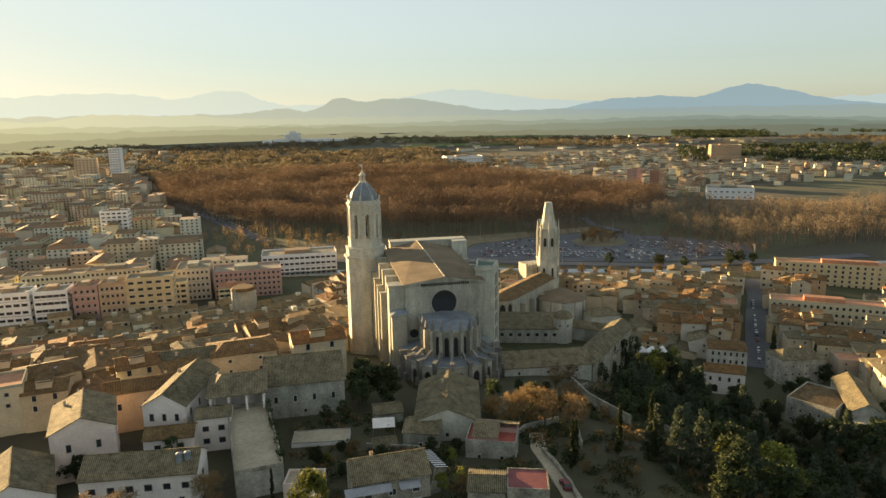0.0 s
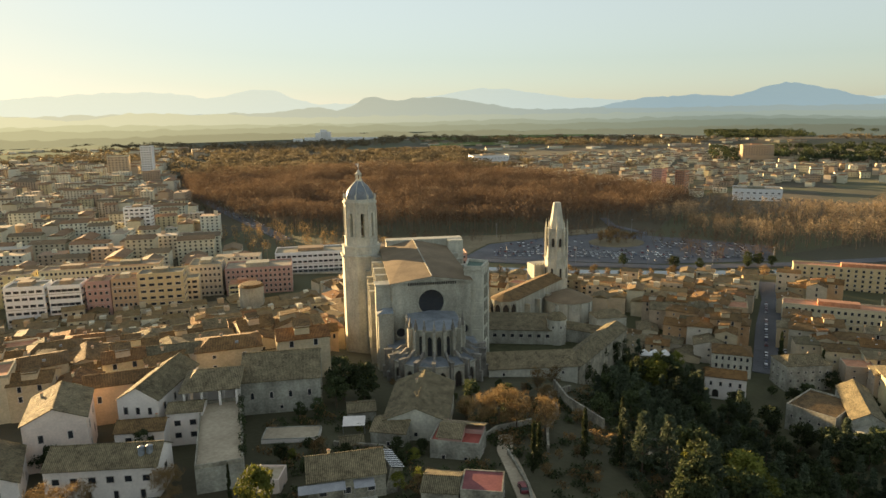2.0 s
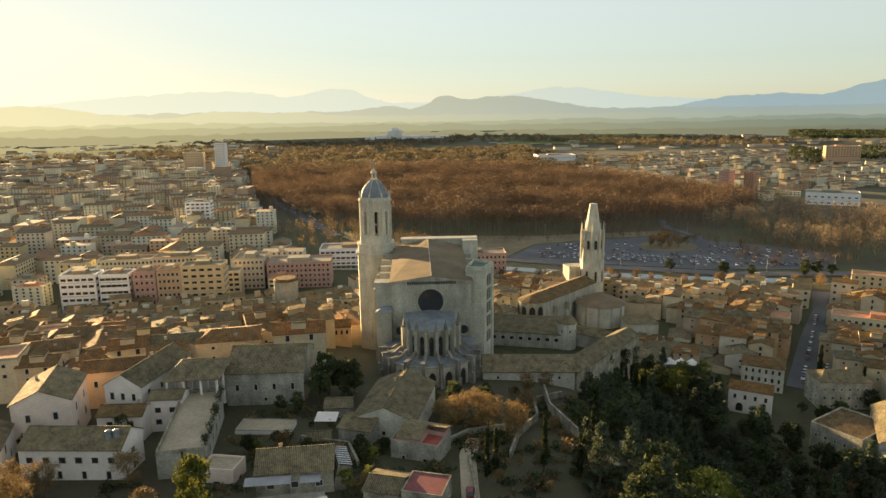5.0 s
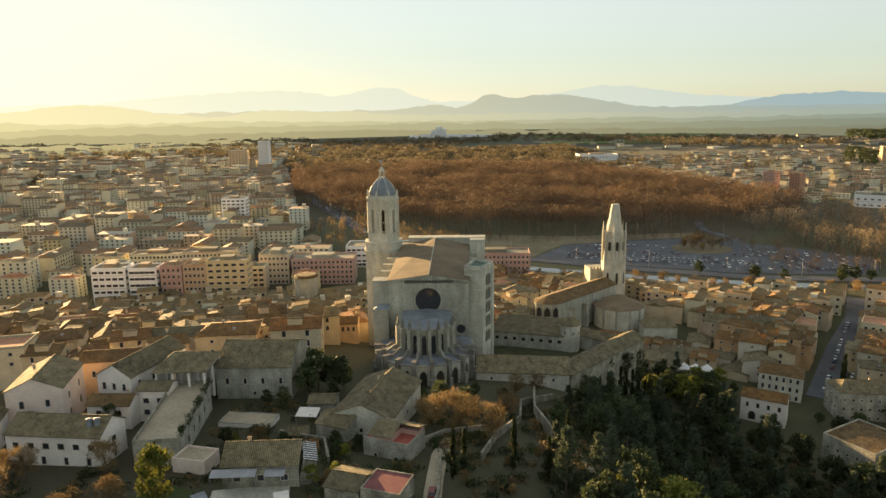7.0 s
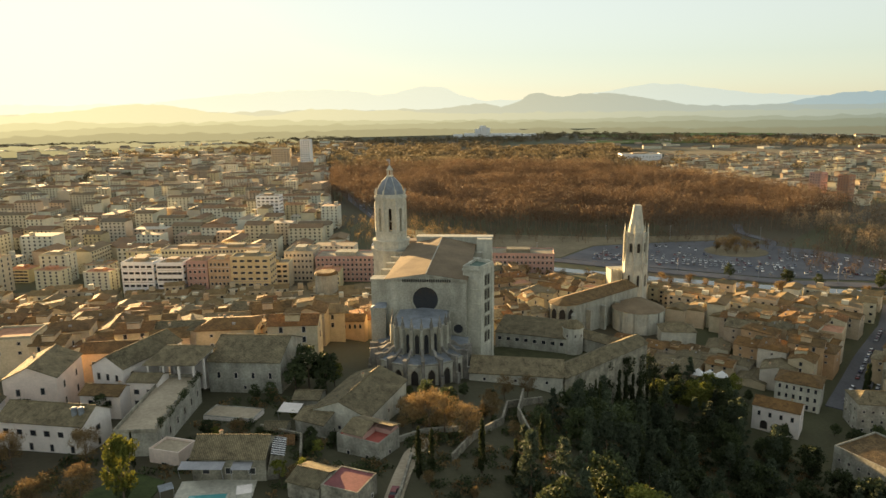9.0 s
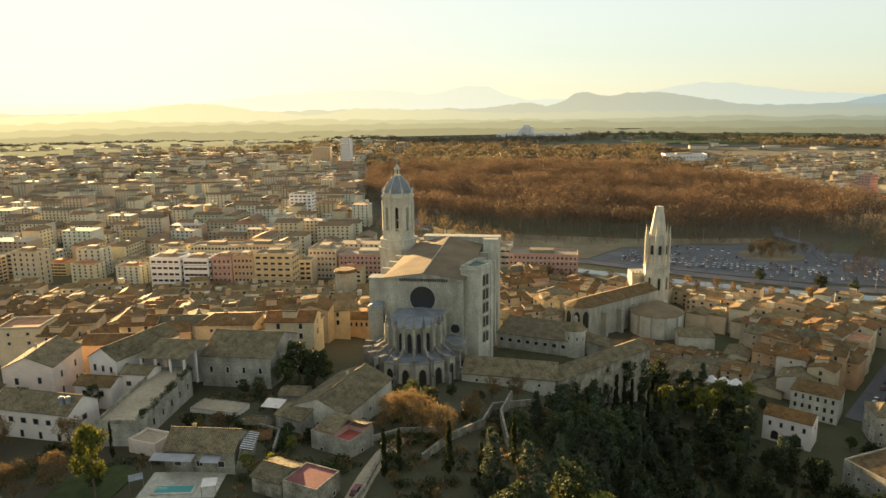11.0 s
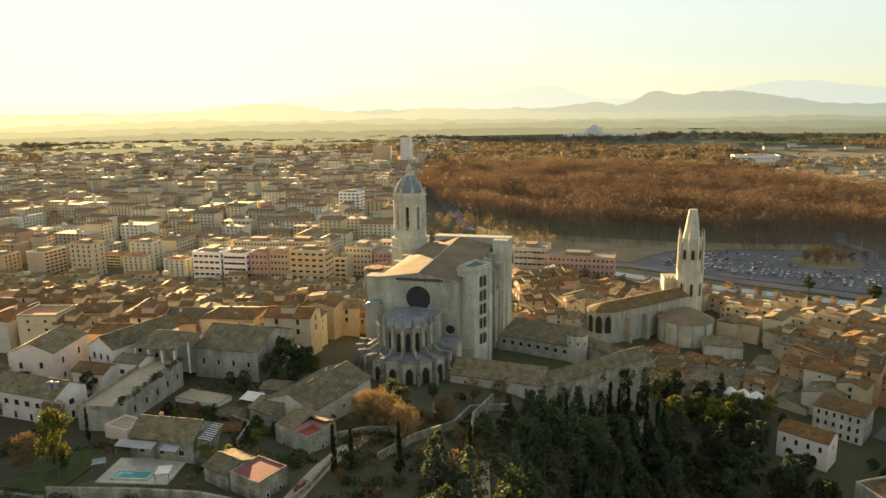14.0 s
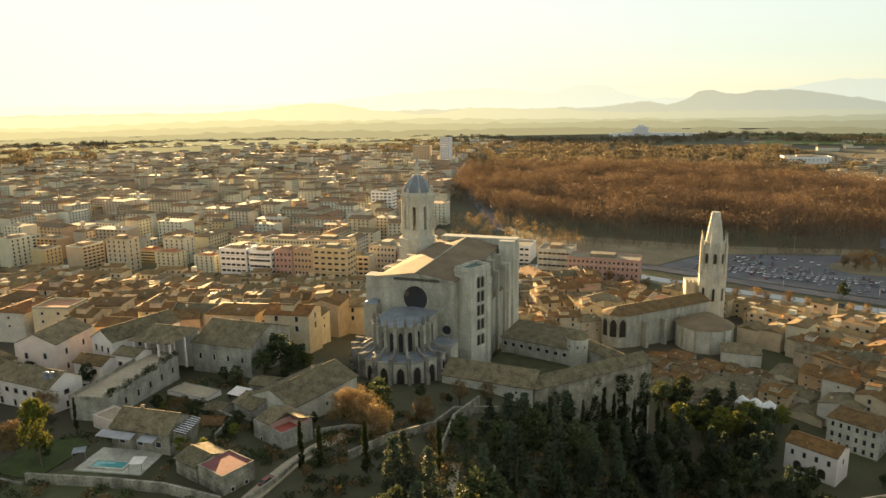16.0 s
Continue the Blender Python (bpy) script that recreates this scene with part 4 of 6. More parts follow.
# ---- second church with a truncated spire ----
def feliu():
    ch = thing("gothic_church", pose(0, 0, 0), "stone gothic church with a truncated octagonal spire", "church")
    cx, cy = 206.4, 398.0
    oc = lambda r: ring(cx, cy, r)
    tw = part("spire", (lambda b_: (prism(b_, oc(8.0), -38, -6.5, top=oc(7.4)), b_)[1])(bmesh.new()), STONE_WHITE, ch, "pale octagonal spire with pinnacles, its tip cut off")
    bm = bmesh.new()
    prism(bm, oc(7.9), -6.5, -5.8)
    prism(bm, oc(6.9), -5.8, 13.0, top=oc(6.0))
    prism(bm, oc(6.3), 13.0, 13.6)
    part("upper_stage", bm, STONE_WHITE, tw)
    bm = bmesh.new()
    prism(bm, oc(5.0), 13.6, 30.6, top=oc(2.4))
    part("needle", bm, STONE_WHITE, tw)
    for i in range(8):
        a = 22.5 + 45 * i
        px, py = cx + 6.9 * math.cos(radians(a)), cy + 6.9 * math.sin(radians(a))
        bm = bmesh.new()
        prism(bm, ring(px, py, 1.0, 4, a), -30, 10.5, top=ring(px, py, 0.8, 4, a))
        prism(bm, ring(px, py, 0.9, 4, a), 10.5, 19.5, top=ring(px, py, 0.08, 4, a))
        part("pinnacle", bm, STONE_WHITE, tw)
        f = a + 22.5
        r = 6.35 * math.cos(radians(22.5)) + 0.15
        put(FELIU_WIN, "spire_window", tw, cx + r * math.cos(radians(f)), cy + r * math.sin(radians(f)), -2.0, f + 90)
        r = 7.75 * math.cos(radians(22.5)) + 0.1
        put(FELIU_WIN, "spire_window", tw, cx + r * math.cos(radians(f)), cy + r * math.sin(radians(f)), -20.0, f + 90, 0.8)
    # nave with a rounded east end
    a, b_ = Vector((152.5, 352.5)), Vector((199, 390))
    d = (b_ - a)
    rot = math.degrees(math.atan2(d.y, d.x))
    nv = new("nave")
    nv.matrix_basis = pose(a.x, a.y, 0, 0, 0, rot)
    bm = bmesh.new()
    pts = [(0, -8)] + [(d.length, -8), (d.length, 8), (0, 8)] + [(-8 * math.sin(radians(t)), 8 * math.cos(radians(t))) for t in (36, 72, 108, 144)]
    prism(bm, pts, -38, -17.6)
    bmesh.ops.transform(bm, matrix=nv.matrix_basis, verts=bm.verts)
    bpy.data.objects.remove(nv)
    part("nave_wall", bm, STONE, ch)
    m = pose(a.x, a.y, 0, 0, 0, rot)
    bm = bmesh.new()
    L = d.length
    v = lambda x, y, z: bm.verts.new((x, y, z))
    slab(bm, (0, -8.6, -17.4), (L, -8.6, -17.4), (L, 0, -14.2), (0, 0, -14.2), 0.3)
    slab(bm, (L, 8.6, -17.4), (0, 8.6, -17.4), (0, 0, -14.2), (L, 0, -14.2), 0.3)
    arc = [(-8.6 * math.sin(radians(t)), 8.6 * math.cos(radians(t)), -17.4) for t in (0, 36, 72, 108, 144, 180)]
    for i in range(5):
        bm.faces.new((v(*arc[i]), v(*arc[i + 1]), v(0, 0, -14.2)))
    bmesh.ops.transform(bm, matrix=m, verts=bm.verts)
    part("nave_roof", bm, ROOF, ch, "brown tiled church roof")
    for i in range(5):
        t = 18 + 36 * i
        q = m @ Vector((-7.65 * math.sin(radians(t)), 7.65 * math.cos(radians(t)), -29))
        put(NICHE, "apse_window", ch, q.x, q.y, q.z, rot - (180 - t), 1.5)
    n = 16
    for i in range(n):
        bm = bmesh.new()
        box(bm, L * i / n, -8.3, -18.3, L * (i + 0.55) / n, -7.9, -17.6)
        bmesh.ops.transform(bm, matrix=m, verts=bm.verts)
        part("merlon", bm, STONE, ch)
    for i in range(3):
        bm = bmesh.new()
        box(bm, 10 + i * 13, -11.5, -38, 12 + i * 13, -7.9, -22)
        bmesh.ops.transform(bm, matrix=m, verts=bm.verts)
        part("buttress", bm, STONE, ch)
    # castellated west block behind the spire
    bm = bmesh.new()
    box(bm, 193, 403, -38, 205, 415, -12)
    for i in range(6):
        box(bm, 193 + i * 2.1, 402.8, -12, 194.2 + i * 2.1, 403.5, -10.8)
    part("castellated_block", bm, STONE, ch)
    # round-ended chapel
    cc = (198, 362)
    bm = bmesh.new()
    prism(bm, ring(*cc, 14.5, 16, 5), -40, -24.0)
    part("chapel_wall", bm, STONE_WHITE, ch)
    bm = bmesh.new()
    prism(bm, ring(*cc, 15.2, 16, 5), -24.0, -20.2, top=ring(cc[0] + 2, cc[1] + 5, 3.0, 16, 5))
    part("chapel_roof", bm, ROOF_NAVE, ch)
    for i in range(5):
        a = 215 + i * 30
        bm = bmesh.new()
        box(bm, -0.5, -0.5, -40, 0.5, 0.3, -24.1)
        bmesh.ops.transform(bm, matrix=pose(cc[0] + 14.3 * math.cos(radians(a)), cc[1] + 14.3 * math.sin(radians(a)), 0, 0, 0, a + 90), verts=bm.verts)
        part("pilaster", bm, STONE, ch)


feliu()
house(212, 338, -46, 18, 13, 17.0, -8, "pale square chapel with a hipped mossy roof", STONE_WHITE, ROOF_GREY, 3.0, 5.0, (("small", (9.0,), 1, 0, 0, 0),), (), "chapel")


# ---- houses on the near slope ----
house(-20.3, 152.6, 5, 24.5, 10.5, 9, -11, "long white house with a low tiled roof", WHITE, ROOF_GREY, 3.0, 0, (("wide", (5.4,), 6, 0, 1, 0), ("tall", (1.4,), 4, 0, 1, 0)), ())
house(-47, 156, 4.5, 19, 15, 8.5, 102, "white gabled house with a grey tiled roof", WHITE, ROOF_GREY, 4.0, 0, (("tall", (5.0,), 1, 0, 2, 2), ("arch", (2.0,), 2, 0, 1, 0)))
house(-36.2, 177.5, 6, 19, 14, 11.5, 97, "pink limewashed gabled house with a tiled roof", PINKISH, ROOF_GREY, 3.2, 0, (("tall", (6.5,), 2, 0, 2, 2), ("tall", (1.5,), 2, 0, 0, 2)))
house(-13.5, 189.5, 6, 26, 11, 11, 71, "white gabled house with balconies", WHITE, ROOF_GREY, 3.2, 0, (("tall", (6.8,), 4, 0, 2, 3), ("tall", (2.5,), 4, 0, 0, 2)))
house(-24, 200, 5, 22, 9, 10, 4, "low ochre house with a tiled roof", OCHRE, ROOF, 2.0, 0, (("tall", (5.0,), 3, 0, 0, 1),))
house(-16, 172, 5.5, 12, 7, 6.5, -8, "small white house with a tiled lean-to roof", WHITE, ROOF, 1.6, 0, (("wide", (3.4,), 2, 0, 0, 0),))
house(-5.5, 176, 5, 9, 7, 9, -6, "narrow white house with square windows", WHITE, ROOF_GREY, 1.2, 0, (("wide", (5.2, 1.8), 2, 0, 0, 0),), ())
house(20.5, 199, 2, 23, 24, 12, -6, "large old grey stone hall with a lichened roof", STONE_DARK, ROOF_GREY, 4.5, 0, (("arch", (6.5,), 4, 0, 0, 0), ("small", (3.0,), 1, 0, 0, 2)), ())
house(57.0, 169, 0, 27, 17, 10.4, 70, "pale stone house with a half-hipped lichened roof", STONE_WHITE, ROOF_GREY, 3.4, 0, (("small", (6.0, 2.4), 3, 0, 2, 1),), ((0.2, 0.1),))
house(46.8, 159.0, 0, 9.5, 9, 9.0, -28, "small stone wing with a gabled roof", STONE_DARK, ROOF_GREY, 1.6, 0, (("small", (5.2,), 1, 0, 1, 0),), ())
house(31.0, 134.8, 6.4, 17, 10, 6.4, -3, "low house with a rough tiled roof", RUBBLE, ROOF_GREY, 3.0, 0, (("wide", (2.4,), 3, 0, 1, 0),), ((-0.2, 0.1),))
house(38, 150, 2, 7, 5, 4.5, 8, "small tiled garden shed", RUBBLE, ROOF, 1.0, 0, (), (), "shed")
house(35.5, 157.5, 1.5, 6, 5, 5.5, -4, "small tiled outbuilding beside a wall", STONE_DARK, ROOF_GREY, 1.0, 0, (), (), "shed")
house(41, 176, 0, 8, 7, 7.5, -6, "small flat stone house", STONE_DARK, ROOF_GREY, 1.0, 0, (("small", (3.5,), 1, 0, 0, 0),), ())


for i, (dx, dy) in enumerate(((8.2, -2.6), (9.9, -2.2))):
    tank = thing("water_tank", pose(-20.3, 152.6, 15.85, 0, 0, -11) @ pose(dx, dy, 0), "round grey rooftop water tank on a white house", "water tank", "rooftop tanks")
    bm = bmesh.new()
    prism(bm, ring(0, 0, 0.72, 14), -0.6, 1.3)
    prism(bm, ring(0, 0, 0.78, 14), 1.3, 1.42)
    part("barrel", bm, LEAD, tank)
    bm = bmesh.new()
    prism(bm, ring(0, 0, 0.72, 14), 1.42, 1.66, top=ring(0, 0, 0.25, 14))
    part("lid", bm, LEAD, tank)


def flat_house(x, y, z, w, d, h, rot, label, wall, deck, wins=(), par=0.7, name="house", cap=None, category="house", group=""):
    """A flat-roofed block with a parapet all round its roof terrace."""
    hs = thing(name, pose(x, y, z, 0, 0, rot), label, category, group)
    bm = bmesh.new()
    box(bm, -w / 2, -d / 2, -10, w / 2, d / 2, h)
    part("wall", bm, wall, hs)
    bm = bmesh.new()
    t = 0.3
    box(bm, -w / 2, -d / 2, h + 0.004, w / 2, -d / 2 + t, h + par), box(bm, -w / 2, d / 2 - t, h + 0.004, w / 2, d / 2, h + par)
    box(bm, -w / 2, -d / 2 + t, h + 0.004, -w / 2 + t, d / 2 - t, h + par), box(bm, w / 2 - t, -d / 2 + t, h + 0.004, w / 2, d / 2 - t, h + par)
    part("parapet", bm, cap or wall, hs)
    bm = bmesh.new()
    box(bm, -w / 2 + t + 0.01, -d / 2 + t + 0.01, h + 0.004, w / 2 - t - 0.01, d / 2 - t - 0.01, h + 0.06)
    part("roof_deck", bm, deck, hs)
    for kind, zs, *n in wins:
        row_on(hs, kind, w, d, zs, *n)
    return hs


terr = flat_house(3.4, 161.5, 3, 10.5, 36, 9.4, 1.5, "long stone terrace building with a worn paved roof", STONE_DARK, PAVING, (("tall", (4.6,), 0, 0, 6, 0), ("arch", (1.0,), 1, 0, 0, 0)), 1.0, cap=RUBBLE)
for i in range(13):
    bm = bmesh.new()
    box(bm, 4.9, -17.5 + i * 2.8, 10.4, 5.3, -16.2 + i * 2.8, 11.0)
    part("merlon", bm, RUBBLE, terr)
pav = thing("pavilion", pose(1.0, 185, 12.4, 0, 0, -4), "open tiled pavilion roof on white posts", "pavilion")
part("roof", gable_roof(15, 16, 5.0, 3.0, 0.5, 4.0), ROOF_GREY, pav)
for px in (-6.8, -2.2, 2.4, 6.8):
    for py in (-7.2, 0.0):
        bm = bmesh.new()
        box(bm, px - 0.3, py - 0.3, -6, px + 0.3, py + 0.3, 4.9)
        part("post", bm, WHITE, pav)
bm = bmesh.new()
box(bm, -7.0, 7.0, -9, 7.0, 7.6, 5.0)
part("back_wall", bm, WHITE, pav)
red = flat_house(61, 146, 1.5, 12.5, 9.5, 8.6, -29, "stone house with red-tiled roof terraces", STONE_DARK, RED, (("small", (4.2,), 2, 0, 1, 1), ("tall", (1.5,), 0, 0, 2, 0)), 0.5)
bm = bmesh.new()
box(bm, -4.2, -4.6, 8.7, 1.6, 4.7, 10.2)
box(bm, 1.6, 1.0, 8.7, 6.1, 4.7, 9.9)
part("attic_wall", bm, PINK, red)
bm = bmesh.new()
slab(bm, (-4.7, -5.1, 10.1), (1.9, -5.1, 10.1), (1.9, 0, 11.7), (-4.7, 0, 11.7), 0.2)
slab(bm, (6.6, 5.2, 10.0), (-4.7, 5.2, 10.0), (-4.7, 0, 11.7), (6.6, 0.6, 11.4), 0.2)
part("roof", bm, ROOF_GREY, red)
mar = flat_house(59.0, 121.5, 3, 9, 8.5, 8.4, -24, "stone house with a maroon painted flat roof", RUBBLE, MAROON, (("small", (4.0,), 0, 0, 2, 0),), 0.25)
house(50.8, 124.8, 3, 8, 8.5, 8.0, -24, "stone house wing with a tiled roof", RUBBLE, ROOF_GREY, 1.2, 0, (), ())

# lower right, in the valley
house(219.5, 243.0, -43.5, 17.5, 11, 13.0, -37, "cream house with two large ground-floor arches", WHITE, ROOF, 2.0, 0, (("tall", (8.8,), 4, 0, 1, 0), ("big_arch", (3.4,), 2, 0, 0, 0)))
house(241.3, 266.4, -43, 18, 15, 13.6, -36, "pale three-storey building with rows of tall windows", STONE_WHITE, ROOF, 2.2, 5.0, (("tall", (2.6, 6.4, 10.4), 6, 0, 4, 3),))
house(262, 243, -43, 22, 14, 14.0, -13, "pale stone house with a hipped tiled roof", STONE_DARK, ROOF_GREY, 3.0, 5.0, (("small", (10.0, 6.0, 2.2), 6, 0, 2, 3),))
flat_house(236, 204, -45, 23, 19, 14, 24, "pinkish monastery block round a small court", STONE_DARK, ROOF, (("small", (9.5, 5.0), 5, 0, 2, 5),))
rom = house(249, 198, -45, 36, 12, 15, 53, "romanesque church with a golden tiled nave roof", STONE_DARK, ROOF_GREY, 3.5, 0, (("arch", (9.0,), 4, 0, 0, 0),), (), "church")
bm = bmesh.new()
prism(bm, ring(-18, 0, 5.2, 14), -10, 11.5)
prism(bm, ring(-18, 0, 5.6, 14), 11.5, 14.0, top=ring(-17.5, 0, 0.3, 14))
part("apse", bm, STONE, rom)

# apartment blocks across the old town's edge
BLD = "apartment block"


def block(x, y, w, d, h, rot, label, wall, deck, kind, floors, front, side, z=None, group=""):
    z = ground_z(x, y) if z is None else z
    fl = h / floors
    b_ = flat_house(x, y, z, w, d, h, rot, label, wall, deck, ((kind, [fl * i + fl * 0.28 for i in range(floors)], front, 0, side if x < 60 else 0, side if x > 60 else 0),), 0.9, "apartment_building", category=BLD, group=group)
    bm = bmesh.new()
    box(bm, -w * 0.2, -d * 0.2, h + 0.06, w * 0.15, d * 0.25, h + 2.6)
    part("stair_head", bm, deck, b_)
    for i in range(1, floors if not group else 1, 2):
        bm = bmesh.new()
        box(bm, -w / 2 - 0.12, -d / 2 - 0.16, fl * i - 0.12, w / 2 + 0.12, -d / 2 + 0.02, fl * i + 0.14)
        part("floor_band", bm, FRAME, b_)
    return b_


block(-120, 446, 22, 16, 26.5, -3, "white apartment block with grey window bands", WHITE_PAINT, ROOF_FLAT, "strip", 6, 5, 3)
block(-98, 445, 18, 16, 26, -3, "white apartment block with grey window bands", WHITE_PAINT, ROOF_FLAT, "strip", 6, 5, 3)
block(-80, 446, 14, 15, 26.5, -3, "narrow red-brown apartment block", PINK, ROOF_FLAT, "apt", 6, 4, 3)
block(-65, 446, 15, 15, 27, -3, "cream apartment block with balconies", WALL_TOWN, ROOF_FLAT, "apt", 6, 5, 3)
block(-44, 446, 27, 16, 29, -3, "yellow and orange striped apartment block", YELLOW, ROOF_FLAT, "strip", 7, 5, 3)
block(-108, 506, 40, 16, 23, -3, "cream classical apartment row with balconies", WALL_TOWN, ROOF_FLAT, "apt", 6, 14, 3)
block(-70, 503, 38, 16, 24, -3, "cream classical apartment row with balconies", WALL_TOWN, ROOF_FLAT, "apt", 6, 13, 3)
block(-20, 500, 22, 26, 22, -4, "cream corner building with a small lantern", WALL, ROOF_FLAT, "apt", 5, 7, 7)
block(16, 494, 46, 24, 18.5, -4, "rose-red office block with white windows", PINK, ROOF_FLAT, "apt", 5, 14, 6)
block(148, 500, 52, 22, 17, -8, "rose-brown post office block with many windows", PINK, ROOF_FLAT, "apt", 4, 16, 6)
block(112, 520, 26, 24, 19, -8, "grey office block with a pale roof", STONE_WHITE, ROOF_FLAT, "strip", 4, 7, 6)
block(60, 560, 60, 26, 14, -6, "long pale modern school building", WHITE_PAINT, ROOF_FLAT, "strip", 3, 14, 5)
block(425, 352, 100, 13, 17, -40, "long cream apartment row with blue-grey balconies", YELLOW, TERRACOTTA, "apt", 5, 22, 2, -38)
block(344, 300, 62, 14, 13, -41, "cream three-storey terrace with a tiled roof", WALL_TOWN, TERRACOTTA, "apt", 3, 18, 3, -39)


# ---- old town houses, filled in street by street ----
rng = random.Random(7)


def old_house_kind(i):
    """One of the plain old-town houses at the origin; its copies fill the town."""
    r = random.Random(100 + i)
    w, d, h = r.uniform(10, 17), r.uniform(9, 13), r.uniform(10, 15)
    flat = i == 9
    if flat:
        return flat_house(0, 0, 0, w, d, h, 0, "plastered old-town house with a flat roof terrace", WALL, TERRACOTTA, (("small", (h - 2.2, h - 5.4), 2, 0, 1, 0),), 0.8, group="old town houses"), w, d
    hs = house(0, 0, 0, w, d, h, 0, "plastered old-town house with a clay tiled roof", WALL, ROOF if i % 3 else ROOF_GREY, d * r.uniform(0.13, 0.2), 0 if i % 4 else 4.0,
               (("tall" if i % 2 else "small", (h - 2.6, h - 6.0), 2, 0, 1, 0),), ((r.uniform(-0.3, 0.3), r.uniform(-0.3, 0.3)),), group="old town houses")
    if i % 2 == 0:
        k = h + 0.35
        bm = bmesh.new()
        box(bm, w * 0.1, -d * 0.32, k, w * 0.1 + 0.9, -d * 0.32 + 0.7, k + (0.65 if i % 4 else 1.1))
        part("skylight" if i % 4 else "water_tank", bm, WHITE_PAINT if i % 4 else METAL, hs)
    if i in (1, 7):
        bm = bmesh.new()
        box(bm, -2.2, -d * 0.35, h - 0.5, 1.8, d * 0.1, h + 3.2)
        part("attic", bm, WALL, hs)
        bm = bmesh.new()
        slab(bm, (-2.6, -d * 0.35 - 0.4, h + 3.1), (2.2, -d * 0.35 - 0.4, h + 3.1), (2.2, d * 0.1 + 0.4, h + 3.9), (-2.6, d * 0.1 + 0.4, h + 3.9), 0.2)
        part("attic_roof", bm, ROOF, hs)
    return hs, w, d


KINDS = [old_house_kind(i) for i in range(10)]
TAKEN = [(76, 250, 46, 52), (60, 291, 14, 14), (125, 225, 44, 46), (205, 392, 24, 24), (178, 366, 36, 32), (20, 199, 17, 17), (-13, 189, 14, 16), (-24, 200, 14, 8), (-36, 177, 13, 14), (1, 185, 12, 12), (-20, 152, 18, 12), (-47, 156, 13, 13),
         (219, 240, 14, 13), (233, 262, 14, 14), (262, 243, 18, 15), (236, 204, 20, 18), (249, 198, 24, 26), (344, 300, 34, 30), (425, 352, 50, 46), (205, 322, 34, 38), (190, 300, 30, 26), (150, 332, 22, 20)]
used_kinds = set()
rest = []


def fill(x0, x1, y0, y1, step, rot, ok, rows_rot=None):
    y = y0
    while y < y1:
        x = x0 + rng.uniform(0, step)
        while x < x1:
            px, py = x + rng.uniform(-2, 2), y + rng.uniform(-2.5, 2.5)
            i = rng.randrange(len(KINDS))
            turn = rot + rng.choice((0, 0, -90, 0, -90)) + rng.uniform(-7, 7)
            sc = rng.uniform(0.98, 1.25)
            if ok(px, py) and not any(abs(px - a) < c and abs(py - b_) < e for a, b_, c, e in TAKEN):
                z = ground_z(px, py) + rng.uniform(-2.2, 1.4)
                if py > 352 and not 60 < px < 190 or px < -120:
                    rest.append((px, py, z, rng.uniform(9, 16), rng.uniform(9, 13), rng.uniform(8, 12.5) if py > 375 else rng.uniform(10, 15), radians(turn), rng.random() < 0.8, 3))
                    x += step * rng.uniform(0.92, 1.2)
                    continue
                m = pose(px, py, z, 0, 0, turn) @ Matrix.Diagonal((sc, sc, rng.uniform(0.85, 1.1), 1))
                if i not in used_kinds:
                    KINDS[i][0].matrix_basis = m
                    used_kinds.add(i)
                else:
                    copy_thing(KINDS[i][0], m).matrix_basis = m
            x += step * rng.uniform(0.92, 1.2)
        y += step * rng.uniform(0.9, 1.05)


def seen(x, y, left=47, right=53):
    return x > 138 - (y + 10) * math.tan(radians(left)) - 15 and x < (y + 5) * math.tan(radians(right)) + 15


street = lambda x, y: abs((x - 258) * math.sin(radians(48)) - (y - 262) * math.cos(radians(48))) < 11 and y > 240
fill(-290, 52, 212, 432, 13.2, 8, lambda x, y: seen(x, y) and not (x > -30 and y < 216))
fill(52, 140, 306, 470, 13.2, 20, lambda x, y: not (x < 75 and y < 318))
fill(140, 420, 262, 440, 12.0, -40, lambda x, y: seen(x, y) and not street(x, y) and (y < 400 - 0.25 * (x - 205) + 30) and (y > 300 or x > 226) and x - 195 + (y - 300) * 0.2 > -60 and not (x < 215 and y < 318))
fill(262, 330, 205, 262, 15, -30, lambda x, y: seen(x, y) and x - 265 > 0.5 * (y - 240))
for i in range(26):
    px, py = 172 + (i % 6) * 11.5 + rng.uniform(-2, 2), 288 + (i // 6) * 11.5 + rng.uniform(-2, 2)
    if (px - 198) ** 2 + (py - 362) ** 2 < 20 ** 2 or abs(px - 212) < 15 and abs(py - 338) < 12 or abs(px - 207) < 11 and abs(py - 281) < 9:
        continue
    q = rng.choice((0, 1, 2, 3, 5, 6, 7, 8))
    m = pose(px, py, -42.5 + rng.uniform(-1, 1), 0, 0, -35 + rng.choice((0, 90)) + rng.uniform(-8, 8)) @ Matrix.Diagonal((1.05, 1.05, 0.62, 1))
    copy_thing(KINDS[q][0], m).matrix_basis = m
for i, (k, w, d) in enumerate(KINDS):
    if i not in used_kinds:
        k.matrix_basis = pose(-60 - 20 * i, 300, ground_z(-60 - 20 * i, 300))


# ---- mid-distance apartment town ----
def town_kind(i):
    r = random.Random(300 + i)
    fl = r.choice((4, 5, 6, 7))
    return block(0, 0, r.uniform(15, 28), r.uniform(13, 17), fl * 3.2, 0, "plastered apartment block with rows of windows", WALL_TOWN, ROOF_FLAT if i % 3 else TERRACOTTA, "strip" if i % 2 else "apt", fl, 4 + i % 2, 0 if i % 2 else 2, 0, "town apartment blocks")


